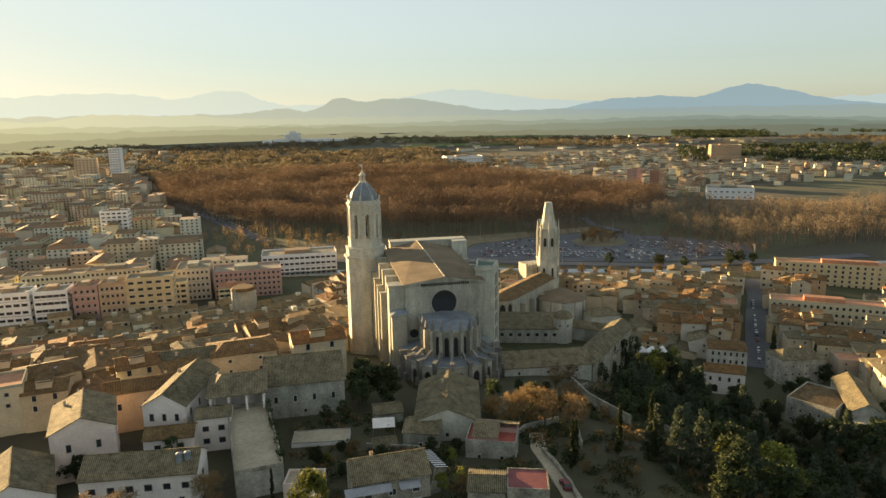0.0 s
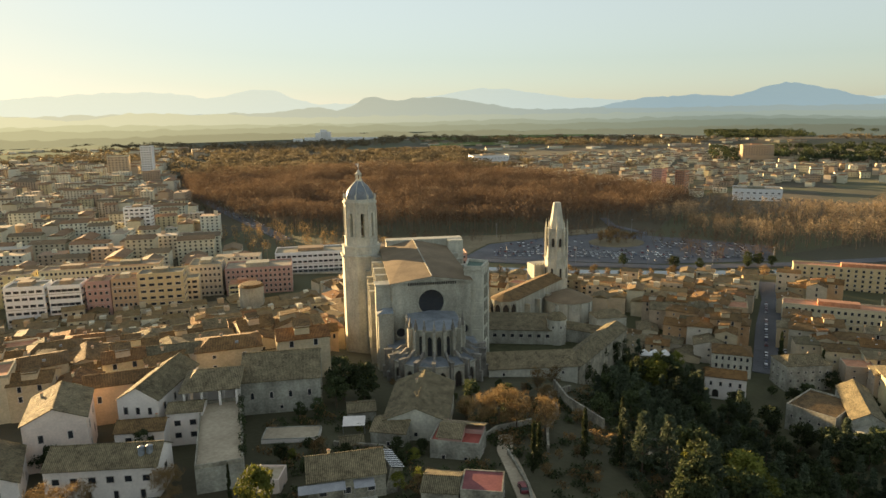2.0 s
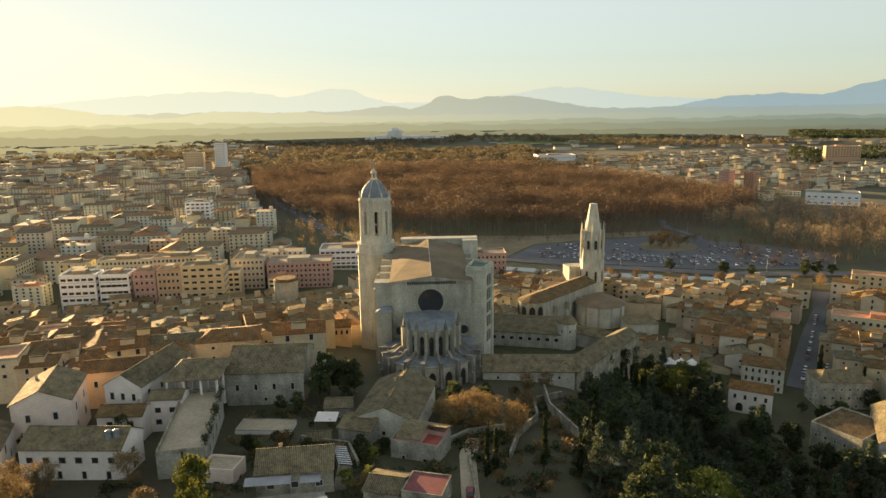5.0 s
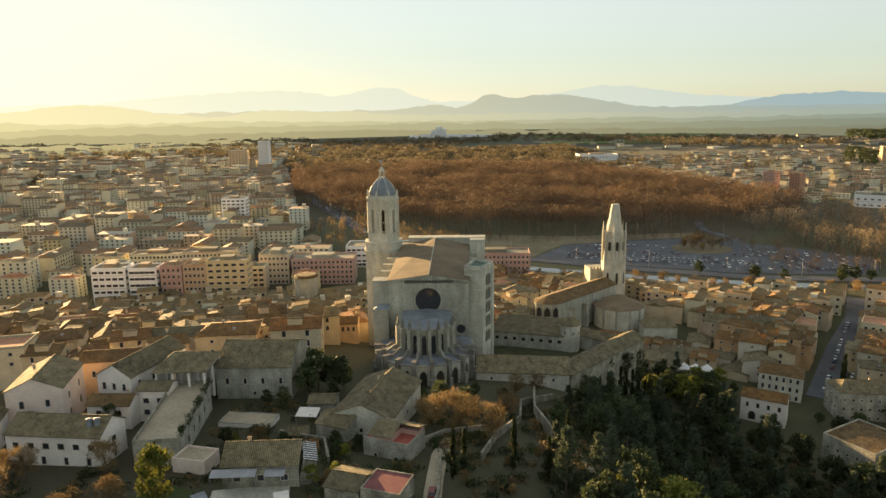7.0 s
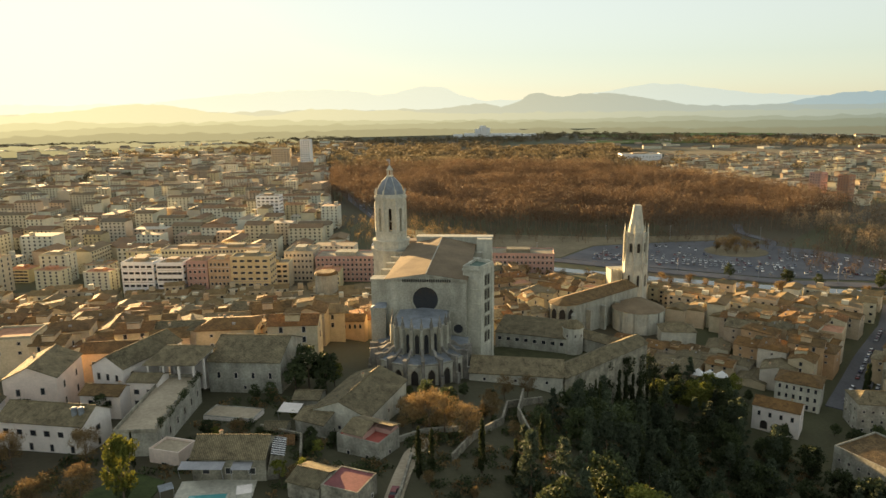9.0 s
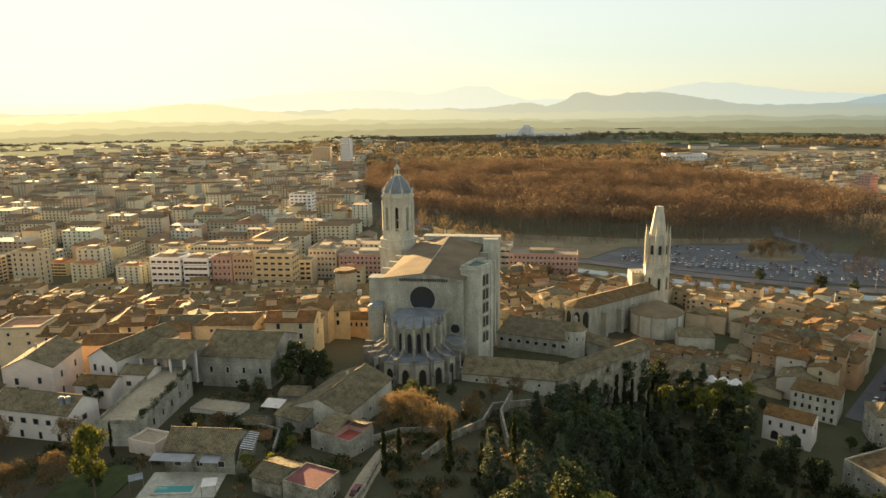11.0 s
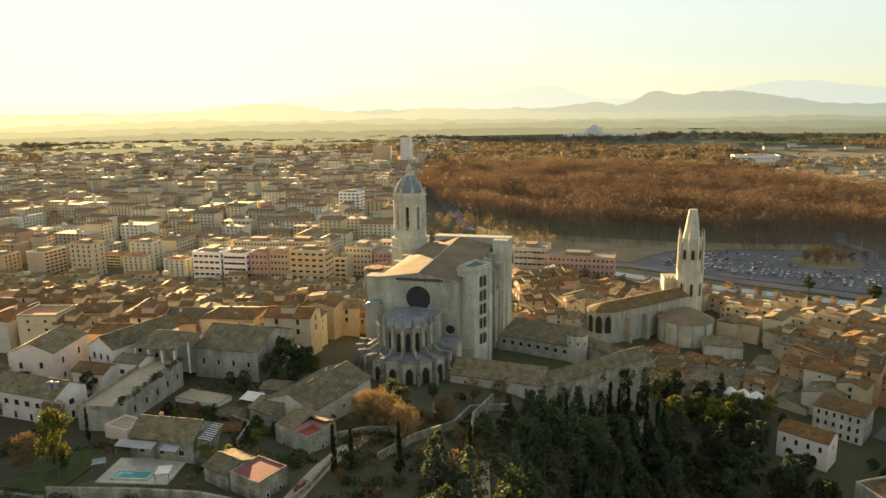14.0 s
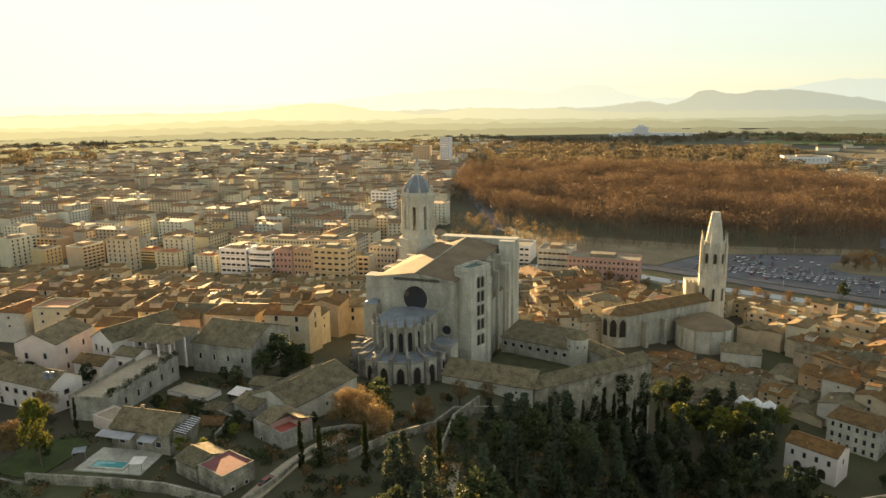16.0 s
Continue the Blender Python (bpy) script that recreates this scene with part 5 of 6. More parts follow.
TOWN = [town_kind(i) for i in range(8)]
used_town = set()
mid = []
y = 470
while y < 740:
    x = -560 + rng.uniform(0, 20)
    while x < 20:
        px, py = x + rng.uniform(-3, 3), y + rng.uniform(-4, 4)
        free = not any(abs(px - a) < c and abs(py - b_) < e for a, b_, c, e in ((-84, 503, 56, 20), (-20, 500, 22, 24), (16, 500, 36, 30), (60, 560, 50, 30)))
        if seen(px, py) and free and px < 20 - (py - 560) * 0.28:
            i = rng.randrange(8)
            m = pose(px, py, -36, 0, 0, rng.choice((0, 0, 0, 90)) - 4 + rng.uniform(-3, 3)) @ Matrix.Diagonal((1, 1, rng.uniform(0.8, 1.15), 1))
            if py > 525:
                fl = rng.choice((4, 5, 6, 6, 7, 8))
                mid.append((px, py, -37, rng.uniform(16, 36), rng.uniform(13, 18), fl * 3.2, radians(rng.choice((-4, -4, 86)) + rng.uniform(-3, 3)), rng.random() < 0.65, fl))
            elif i not in used_town:
                used_town.add(i)
                TOWN[i].matrix_basis = m
            else:
                copy_thing(TOWN[i], m)
        x += rng.uniform(26, 40)
    y += rng.uniform(27, 36)
for i, k in enumerate(TOWN):
    if i not in used_town:
        k.matrix_basis = pose(-190 - 34 * i, 448, -36, 0, 0, -4)


# ---- far town, one sheet of many small houses ----
def far_mesh(name, boxes, label, mats):
    """Many small houses as one mesh: each is a block with a roof and dark windows. boxes: x y z w d h turn colour."""
    verts, faces, mi = [], [], []

    def quad(a, b_, c, d, m):
        k = len(verts)
        verts.extend((a, b_, c, d))
        faces.append((k, k + 1, k + 2, k + 3)), mi.append(m)

    for x, y, z, w, d, h, t, roofed, nf in boxes:
        c, s = math.cos(t), math.sin(t)
        P = lambda u, v, q: (x + u * c - v * s, y + u * s + v * c, z + q)
        a = [(-w / 2, -d / 2), (w / 2, -d / 2), (w / 2, d / 2), (-w / 2, d / 2)]
        k = len(verts)
        verts.extend([P(*p, -4) for p in a] + [P(*p, h) for p in a])
        for f in ((0, 1, 5, 4), (1, 2, 6, 5), (2, 3, 7, 6), (3, 0, 4, 7)):
            faces.append(tuple(k + q for q in f)), mi.append(0)
        k = len(verts)
        o = 0.4
        if roofed:
            verts.extend((P(-w / 2 - o, -d / 2 - o, h), P(w / 2 + o, -d / 2 - o, h), P(w / 2 + o, d / 2 + o, h), P(-w / 2 - o, d / 2 + o, h), P(-w / 2, 0, h + d * 0.18), P(w / 2, 0, h + d * 0.18)))
            for f in ((0, 1, 5, 4), (2, 3, 4, 5), (1, 2, 5), (3, 0, 4)):
                faces.append(tuple(k + q for q in f)), mi.append(1)
        else:
            verts.extend((P(-w / 2, -d / 2, h + 0.01), P(w / 2, -d / 2, h + 0.01), P(w / 2, d / 2, h + 0.01), P(-w / 2, d / 2, h + 0.01)))
            faces.append((k, k + 1, k + 2, k + 3)), mi.append(2)
        r = (x * 7.31 + y * 3.17) % 1.0
        if nf > 2 and (r < 0.35 or not roofed):
            u0, v0 = (r - 0.5) * w * 0.6, (r * 7 % 1 - 0.5) * d * 0.4
            k = len(verts)
            a = [(u0 - 1.8, v0 - 1.4), (u0 + 1.8, v0 - 1.4), (u0 + 1.8, v0 + 1.4), (u0 - 1.8, v0 + 1.4)]
            verts.extend([P(*p, h - 0.5) for p in a] + [P(*p, h + 2.2 + 1.6 * r) for p in a])
            for f in ((0, 1, 5, 4), (1, 2, 6, 5), (2, 3, 7, 6), (3, 0, 4, 7), (4, 5, 6, 7)):
                faces.append(tuple(k + q for q in f)), mi.append(0)
        nw = max(2, int(w / 4))
        for f in range(nf):
            z0 = h * (f + 0.3) / nf
            for q in range(nw):
                u = (-0.5 + (q + 0.5) / nw) * w
                quad(P(u - 0.8, -d / 2 - 0.06, z0), P(u + 0.8, -d / 2 - 0.06, z0), P(u + 0.8, -d / 2 - 0.06, z0 + 1.5), P(u - 0.8, -d / 2 - 0.06, z0 + 1.5), 3)
    me = bpy.data.meshes.new(name)
    me.from_pydata(verts, [], faces)
    me.polygons.foreach_set("material_index", mi)
    for m in mats:
        me.materials.append(m)
    me.update()
    return tagged(new(name, me), label, "town", kind="stuff")


FAR_WALL = surface("far_town_walls", [(0.502, 0.449, 0.314), (0.614, 0.594, 0.46), (0.439, 0.317, 0.21), (0.653, 0.653, 0.535), (0.534, 0.45, 0.27)], 0.9, 0.1, 0.8, 0.15, 0.1, island=True)
FAR_ROOF = surface("far_town_roofs", [(0.218, 0.137, 0.077), (0.185, 0.146, 0.088), (0.285, 0.166, 0.089), (0.152, 0.128, 0.087)], 0.9, 0.1, 0.8, 0.25, 0.1, island=True)
FAR_DECK = surface("far_town_decks", [(0.267, 0.212, 0.146), (0.325, 0.28, 0.201), (0.384, 0.246, 0.156), (0.506, 0.496, 0.411)], 0.9, 0.1, 0.8, 0.2, 0.1, island=True)
WALL_FAR = surface("old_town_walls", [(0.469, 0.393, 0.25), (0.599, 0.54, 0.381), (0.414, 0.325, 0.212), (0.657, 0.646, 0.509), (0.519, 0.356, 0.209), (0.562, 0.492, 0.362)], 0.9, 0.3, 2.0, 0.22, 0.25, island=True)
ROOF_FAR = surface("old_town_tiles", [(0.145, 0.111, 0.059), (0.19, 0.133, 0.061), (0.225, 0.154, 0.071), (0.159, 0.126, 0.071), (0.267, 0.146, 0.055)], 0.9, 0.35, 2.2, 0.45, 0.5, island=True)
FAR = (FAR_WALL, FAR_ROOF, FAR_DECK, GLASS)
boxes = []
y = 735
while y < 1750:
    x = -1150 + rng.uniform(0, 30)
    while x < -30 - (y - 735) * 0.16:
        if rng.random() < 0.9:
            fl = rng.choice((3, 4, 5, 6, 6, 8))
            boxes.append((x, y + rng.uniform(-8, 8), -37, rng.uniform(12, 34), rng.uniform(11, 17), fl * rng.uniform(2.7, 3.4), radians(rng.choice((-4, -4, 86)) + rng.uniform(-6, 6)), rng.random() < 0.72, fl))
        x += rng.uniform(21, 40)
    y += rng.uniform(22, 32)
for _ in range(240):
    boxes.append((rng.uniform(-1700, -100), rng.uniform(1750, 2600), -34, rng.uniform(15, 40), rng.uniform(12, 20), rng.choice((6, 9, 12, 18)), radians(rng.uniform(-20, 20)), rng.random() < 0.5, 2))
far_mesh("old_town_roofs", rest, "crowded old-town houses with clay roofs", (WALL_FAR, ROOF_FAR, ROOF_FAR, GLASS))
far_mesh("town_blocks", mid, "close-set plastered apartment blocks", FAR)
far_mesh("distant_town", boxes, "dense distant town of pale apartment blocks", FAR)
boxes = []
for _ in range(1000):
    u = rng.random()
    x = 540 + 1000 * u
    yy = 800 + 850 * rng.random() ** 0.8 + 150 * u
    boxes.append((x, yy, -35, rng.uniform(9, 26), rng.uniform(8, 12), rng.choice((6, 8, 9, 12)), radians(rng.choice((25, 30, -35)) + rng.uniform(-5, 5)), rng.random() < 0.75, 2))
for _ in range(160):
    boxes.append((rng.uniform(650, 1900), rng.uniform(1900, 3200), -33, rng.uniform(15, 60), rng.uniform(10, 25), rng.choice((5, 7, 9)), radians(rng.uniform(-20, 30)), rng.random() < 0.4, 1))
far_mesh("distant_suburb", boxes, "distant suburb of red-roofed houses", FAR)


# ---- roads, car parks and the river on the plain ----
def sheet(name, pts, z, mat, label, category, lift=0.0):
    bm = bmesh.new()
    prism(bm, pts, z - 1.5, z + lift)
    return tagged(new(name, shaped(name, bm, mat)), label, category, kind="structure")


def strip(name, pts, width, z, mat, label, category):
    """A band of the given width along a bent line."""
    bm = bmesh.new()
    if z is None:
        fine = []
        for a, b_ in zip(pts, pts[1:]):
            fine += [(a[0] + (b_[0] - a[0]) * i / 8, a[1] + (b_[1] - a[1]) * i / 8) for i in range(8)]
        pts = fine + [pts[-1]]
    level = lambda p: ground_z(p.x, p.y) + 0.4 if z is None else z
    P = [Vector(p) for p in pts]
    side = []
    for i, p in enumerate(P):
        d = (P[min(i + 1, len(P) - 1)] - P[max(i - 1, 0)]).normalized()
        side.append((p + Vector((-d.y, d.x)) * width / 2, p - Vector((-d.y, d.x)) * width / 2))
    for (a, b_), (c, d) in zip(side, side[1:]):
        slab(bm, (*b_, level(b_)), (*d, level(d)), (*c, level(c)), (*a, level(a)), 1.2)
    return tagged(new(name, shaped(name, bm, mat)), label, category, kind="structure")


DRY = surface("dry_grass_and_sand", [(0.15, 0.125, 0.07), (0.25, 0.205, 0.13)], 0.95, 0.03, 0.6, 0.3, 0.4, per_object=False, world_space=True)
GRASS = surface("winter_grass", [(0.10, 0.14, 0.035), (0.17, 0.20, 0.055)], 0.95, 0.02, 0.8, 0.25, 0.5, per_object=False, world_space=True)
sheet("car_park", [(190, 548), (250, 512), (330, 470), (430, 448), (470, 500), (420, 560), (360, 612), (300, 608), (230, 596)], -35.6, ASPHALT, "grey asphalt car park beside the park", "car park")
sheet("pavement_strip", [(60, 590), (190, 552), (230, 600), (300, 612), (380, 618), (380, 640), (250, 640), (120, 672), (70, 650)], -35.75, DRY, "sandy open ground before the wood", "ground")
strip("road_ring", [(-20, 590), (80, 580), (190, 538), (260, 494), (340, 452), (430, 432), (520, 420)], 13, -35.3, ASPHALT, "curving asphalt avenue", "road")
strip("river", [(40, 545), (170, 512), (250, 470), (330, 436), (430, 408), (560, 385), (760, 340)], 12, -35.6, WATER, "still grey river between stone banks", "river")
strip("river_wall", [(36, 531), (164, 498), (243, 456), (324, 422), (426, 394), (556, 371)], 1.2, -33.6, STONE_DARK, "long stone embankment wall", "wall")
strip("street", [(256, 258), (300, 308), (342, 352), (372, 392)], 13, None, ASPHALT, "grey street between old houses", "street")
strip("avenue", [(44, 690), (-4, 860), (-45, 1010), (-75, 1160)], 14, -35.4, ASPHALT, "straight avenue along the wood", "road")
strip("path", [(372, 560), (400, 600), (392, 650), (410, 700)], 9, -35.35, ASPHALT, "side road into the trees", "road")
sheet("lawn_island", [(347 + 27 * math.cos(i * 0.42), 562 + 24 * math.sin(i * 0.42)) for i in range(15)], -35.3, DRY, "round planted traffic island", "traffic island")
for pts, m, lb in (([(620, 2300), (1300, 2250), (1450, 2420), (700, 2560)], GRASS, "bright green winter field"), ([(700, 2750), (1500, 2700), (1600, 3000), (760, 3050)], GRASS, "green winter field"), ([(350, 2050), (620, 2000), (680, 2150), (380, 2200)], DRY, "bare tan field")):
    sheet("field", pts, ground_z(*pts[0]) + 3, m, lb, "field")

# ---- landmarks on the plain ----
block(-100, 745, 26, 16, 34, -4, "tall white apartment tower with balconies", WHITE_PAINT, ROOF_FLAT, "strip", 9, 5, 3, -36)
block(-187, 1490, 22, 22, 66, -4, "pale high-rise apartment slab", WHITE_PAINT, ROOF_FLAT, "strip", 14, 4, 0, -36)
block(-240, 1480, 40, 16, 48, -4, "grey high-rise apartment slab", WALL_TOWN, ROOF_FLAT, "strip", 10, 6, 0, -36)
block(604, 885, 16, 16, 36, 30, "tall brick-red apartment tower", PINK, ROOF_FLAT, "apt", 10, 4, 4, -36)
block(632, 868, 15, 15, 34, 30, "tall brick-red apartment tower", TERRACOTTA, ROOF_FLAT, "apt", 10, 4, 4, -36)
block(690, 778, 62, 40, 15, -38, "large white exhibition hall with a yellow end", WHITE_PAINT, ROOF_FLAT, "strip", 2, 8, 3, -36)
block(1140, 1310, 70, 18, 24, -20, "long pale hospital block on a wooded rise", WALL_TOWN, TERRACOTTA, "strip", 6, 12, 2, -20)
block(573, 1560, 90, 50, 18, -6, "white sports hall with a flat roof", WHITE_PAINT, ROOF_FLAT, "strip", 2, 12, 4, -34)
block(820, 560, 60, 16, 30, -40, "pale yellow long apartment slab", YELLOW, ROOF_FLAT, "strip", 8, 10, 3, -36)
fac = thing("factory", pose(326, 3000, ground_z(326, 3000)), "white factory with silos and towers", "factory")
for x0, y0, w, d, h in ((0, 0, 26, 20, 48), (-24, 5, 22, 18, 34), (22, 6, 20, 16, 38), (-60, 0, 46, 20, 16), (60, 0, 60, 30, 14), (130, 10, 80, 30, 13), (-110, 4, 40, 20, 12), (210, 12, 60, 26, 10)):
    bm = bmesh.new()
    box(bm, x0 - w / 2, y0 - d / 2, -4, x0 + w / 2, y0 + d / 2, h)
    part("hall", bm, WHITE_PAINT, fac)
for i in range(5):
    bm = bmesh.new()
    prism(bm, ring(-14 + i * 8, -12, 3.4, 12), -2, 40 - 3 * (i % 2))
    part("silo", bm, WHITE_PAINT, fac)


# ---- trees ----
def twig_mesh(name, centres, spread, per, size, thin, mat, seed, up=0.0):
    """Small leaves or twigs scattered round the given clump centres, as one mesh."""
    r = np.random.RandomState(seed)
    c = np.repeat(np.asarray(centres, float), per, axis=0)
    n = len(c)
    off = r.normal(size=(n, 3))
    off /= np.linalg.norm(off, axis=1)[:, None]
    p = c + off * (r.rand(n, 1) ** 0.5) * np.asarray(spread)[None, :]
    u = r.normal(size=(n, 3)) + np.array([0, 0, up])
    u /= np.linalg.norm(u, axis=1)[:, None]
    w = np.cross(u, r.normal(size=(n, 3)))
    w /= np.linalg.norm(w, axis=1)[:, None]
    s = size * (0.6 + 0.8 * r.rand(n, 1))
    quad = np.stack([p - u * s, p + w * s * thin, p + u * s, p - w * s * thin], axis=1).reshape(-1, 3)
    me = bpy.data.meshes.new(name)
    me.vertices.add(4 * n), me.loops.add(4 * n), me.polygons.add(n)
    me.vertices.foreach_set("co", quad.ravel())
    me.loops.foreach_set("vertex_index", np.arange(4 * n))
    me.polygons.foreach_set("loop_start", np.arange(n) * 4)
    me.polygons.foreach_set("loop_total", np.full(n, 4))
    me.update(calc_edges=True)
    me.materials.append(mat)
    return me


def trunk_mesh(name, h, r0, limbs, seed, mat=BARK):
    r = random.Random(seed)
    bm = bmesh.new()
    prism(bm, ring(0, 0, r0, 7), -1.5, h * 0.5, top=ring(0.1, 0.05, r0 * 0.65, 7))
    prism(bm, ring(0.1, 0.05, r0 * 0.65, 7), h * 0.5, h * 0.85, top=ring(0.0, 0.2, r0 * 0.2, 7))
    for i in range(limbs):
        a, z = r.uniform(0, 6.28), h * r.uniform(0.3, 0.65)
        e = Vector((math.cos(a), math.sin(a), r.uniform(0.6, 1.3))) * h * r.uniform(0.18, 0.3)
        b_ = Vector((0, 0, z))
        t = Vector((-math.sin(a), math.cos(a), 0)) * r0 * 0.35
        k = Vector((0, 0, r0 * 0.35))
        v = [bm.verts.new(b_ + q) for q in (t, k, -t, -k)] + [bm.verts.new(b_ + e + q * 0.25) for q in (t, k, -t, -k)]
        for j in range(4):
            bm.faces.new((v[j], v[(j + 1) % 4], v[4 + (j + 1) % 4], v[4 + j]))
    return shaped(name, bm, mat)


def crown_points(kind, seed):
    r = random.Random(seed)
    out = []
    if kind == "round":
        for _ in range(46):
            a, t = r.uniform(0, 6.28), r.random()
            z = 3.2 + 6.6 * t
            rad = 3.9 * math.sin(math.pi * (0.12 + 0.82 * t)) ** 0.7 * r.uniform(0.35, 1.0)
            out.append((rad * math.cos(a), rad * math.sin(a), z + r.uniform(-0.4, 0.4)))
    elif kind == "column":
        for _ in range(54):
            t = r.random()
            a = r.uniform(0, 6.28)
            rad = 1.15 * (1 - t) ** 0.6 * (0.35 + 0.65 * min(1, t * 6)) * r.uniform(0.3, 1.0)
            out.append((rad * math.cos(a), rad * math.sin(a), 0.8 + 12.2 * t))
    elif kind == "cone":
        for _ in range(60):
            t = r.random() ** 1.3
            a = r.uniform(0, 6.28)
            rad = 3.6 * (1 - t) * r.uniform(0.3, 1.05) + 0.15
            out.append((rad * math.cos(a), rad * math.sin(a), 1.6 + 11.5 * t - rad * 0.25))
    return out


def tree_kind(name, kind, mat, label, seed, per=46, size=0.34, thin=0.55, spread=(1.25, 1.25, 0.9), trunk=(7, 0.28, 5), up=0.0, category="tree"):
    t = thing(name, pose(0, 0, -500), label, category)
    part("trunk", trunk_mesh("trunk", *trunk, seed), None, t)
    part("crown", twig_mesh("crown", crown_points(kind, seed), spread, per, size, thin, mat, seed, up), None, t)
    return t


ROUND = [tree_kind("broadleaf_tree", "round", GREEN_LEAF, "dark evergreen broadleaf tree on the slope", s, 32, 0.40) for s in (1, 2, 3)]
LIME = [tree_kind("broadleaf_tree", "round", LIME_LEAF, "yellow-green leafy tree catching the evening sun", s) for s in (4, 5)]
RUST = [tree_kind("bare_tree", "round", RUST_LEAF, "nearly bare rust-brown winter tree", s, 40, 0.55, 0.10, (1.4, 1.4, 1.1), (8, 0.22, 9)) for s in (6, 7)]
CYP = [tree_kind("cypress", "column", CYPRESS_LEAF, "slim dark green cypress", s, 34, 0.34, 0.42, (0.5, 0.5, 0.9), (8, 0.2, 0), 1.6) for s in (8, 9)]
PINE = [tree_kind("conifer", "cone", PINE_LEAF, "blue-green conifer with drooping boughs", s, 32, 0.46, 0.32, (0.95, 0.95, 0.5), (9, 0.25, 4)) for s in (10, 11)]
placed = set()
trng = random.Random(21)


def plant(kind, x, y, s=1.0, sz=None, z=None):
    t = trng.choice(kind)
    m = pose(x, y, ground_z(x, y) - 0.1 if z is None else z, 0, 0, trng.uniform(0, 360)) @ Matrix.Diagonal((s, s, sz or s, 1))
    if t.name not in placed:
        placed.add(t.name)
        t.matrix_basis = m
        return
    c = copy_thing(t, m)
    c.matrix_basis = m


for x, y, s in ((76.5, 158, 1.2), (72, 160, 0.95), (80.5, 155.5, 1.15), (86, 149, 1.1), (70, 168, 0.7), (94, 166, 0.85), (-7, 141, 0.9), (-24, 139, 0.95), (1, 122, 0.9), (-5, 117, 0.95), (-30, 138, 1.0), (-26, 126, 1.2), (100, 186, 0.8), (108, 190, 0.75), (46, 127, 0.5), (27, 152, 0.6)):
    plant(RUST, x, y, s)
for x, y, s in ( (121.5, 116, 1.45), (129, 119, 1.3), (115, 122, 1.0),  (190, 259, 1.25), (183, 257, 1.05), (197, 262, 1.1), (46, 194, 0.8), (42, 130, 0.5), (47, 131, 0.45)):
    plant(LIME, x, y, s)
plant(ROUND, 81.5, 165.5, 1.0)
plant(LIME, 12.2, 118.5, 1.0, 1.7)
for x, y, s in ((38, 192, 1.35), (44, 189, 1.25), (35, 186, 1.0), (-15.8, 168, 0.75), (-35.8, 166, 0.7), (76, 181, 0.75), (29, 179, 0.6), (24, 180, 0.5), (33, 150, 0.45), (52, 148, 0.4), (218, 182, 1.3), (228, 176, 1.2), (46, 150, 0.45), (-40, 168, 0.5), (10, 122, 0.5), (206, 262, 1.0), (201, 254, 1.1), (213, 190, 1.2), (222, 186, 1.1), (248, 222, 1.0), (240, 224, 0.9), (270, 232, 1.0), (212, 226, 1.0), (206, 214, 1.1), (212, 206, 1.2), (238, 178, 1.2), (246, 174, 1.1)):
    plant(ROUND, x, y, s)
for x, y, s, q in ((88.6, 131.7, 0.9, 1.0), (104, 140.4, 0.9, 0.95), (132, 148.8, 0.9, 1.0), (139, 143, .9, 1.1), (143.7, 211, 1.0, 1.35), (147, 214, 0.9, 1.3), (150.5, 217, 1.0, 1.45), (154, 219.5, 0.9, 1.4), (158, 223, 0.9, 1.3), (163, 231, 1, 1.4), (166, 236, 1, 1.2), (133, 202, 0.7, 0.8), (137, 205, 0.7, 0.8), (77, 132.5, 0.8, 0.8), (74, 128.8, 0.8, 0.95), (-41, 326, 1.0, 1.2), (118, 130, 0.8, 0.9), (96, 128, 0.8, 0.8), (268, 262, 1.0, 1.2), (271, 266, 1, 1.3), (275, 270, 1, 1.2), (6, 137, .5, .7), (278, 246, 1, 1.1), (128, 178, .9, 1.2), (122, 160, .9, 1.1)):
    plant(CYP, x, y, s, q)
for x, y, s in ((111.9, 168, 0.85), (132, 189, 1.1), (150, 206, 1.1), (140, 190, 1.0), (147, 196, 1.15), (156, 208, 1.2), (164, 214, 1.15), (160, 198, 1.05), (126, 180, 0.9), (119, 150, 0.9), (138, 172, 1.0), (148, 178, 1.1), (128, 108, .8)):
    plant(PINE, x, y, s)
for _ in range(350):
    x, y = trng.uniform(96, 236), trng.uniform(78, 256)
    if y > 176 + (x - 98) * 0.95 - 15 or (x > 203 and y > 182) or (x < 116 and y > 130 and trng.random() < 0.75):
        continue
    plant(trng.choice((ROUND, ROUND, PINE, PINE)), x, y, trng.uniform(0.8, 1.3))
for _ in range(34):
    plant(trng.choice((ROUND, RUST)), trng.uniform(60, 108), trng.uniform(96, 150) if trng.random() < 0.4 else trng.uniform(150, 188), trng.uniform(0.25, 0.45))
for _ in range(34):
    x, y = trng.uniform(163, 222), trng.uniform(236, 284)
    if y > 0.75 * (x - 163) + 232 and not (x > 198 and y < 256) and not (abs(x - 207) < 9 and abs(y - 281) < 7):
        plant(trng.choice((ROUND, ROUND, LIME, PINE)), x, y, trng.uniform(0.8, 1.35))
rim = [tuple(pose(3.4, 161.5, 13.6, 0, 0, 1.5) @ Vector((5.2 + trng.uniform(-0.3, 0.4), trng.uniform(-16, 17), trng.uniform(-0.8, 0.5)))) for _ in range(34)]
tagged(new("parapet_growth", twig_mesh("parapet_growth", rim, (0.9, 1.1, 0.8), 40, 0.24, 0.5, GREEN_LEAF, 12)), "straggling green growth along a terrace parapet", "plants", kind="stuff")
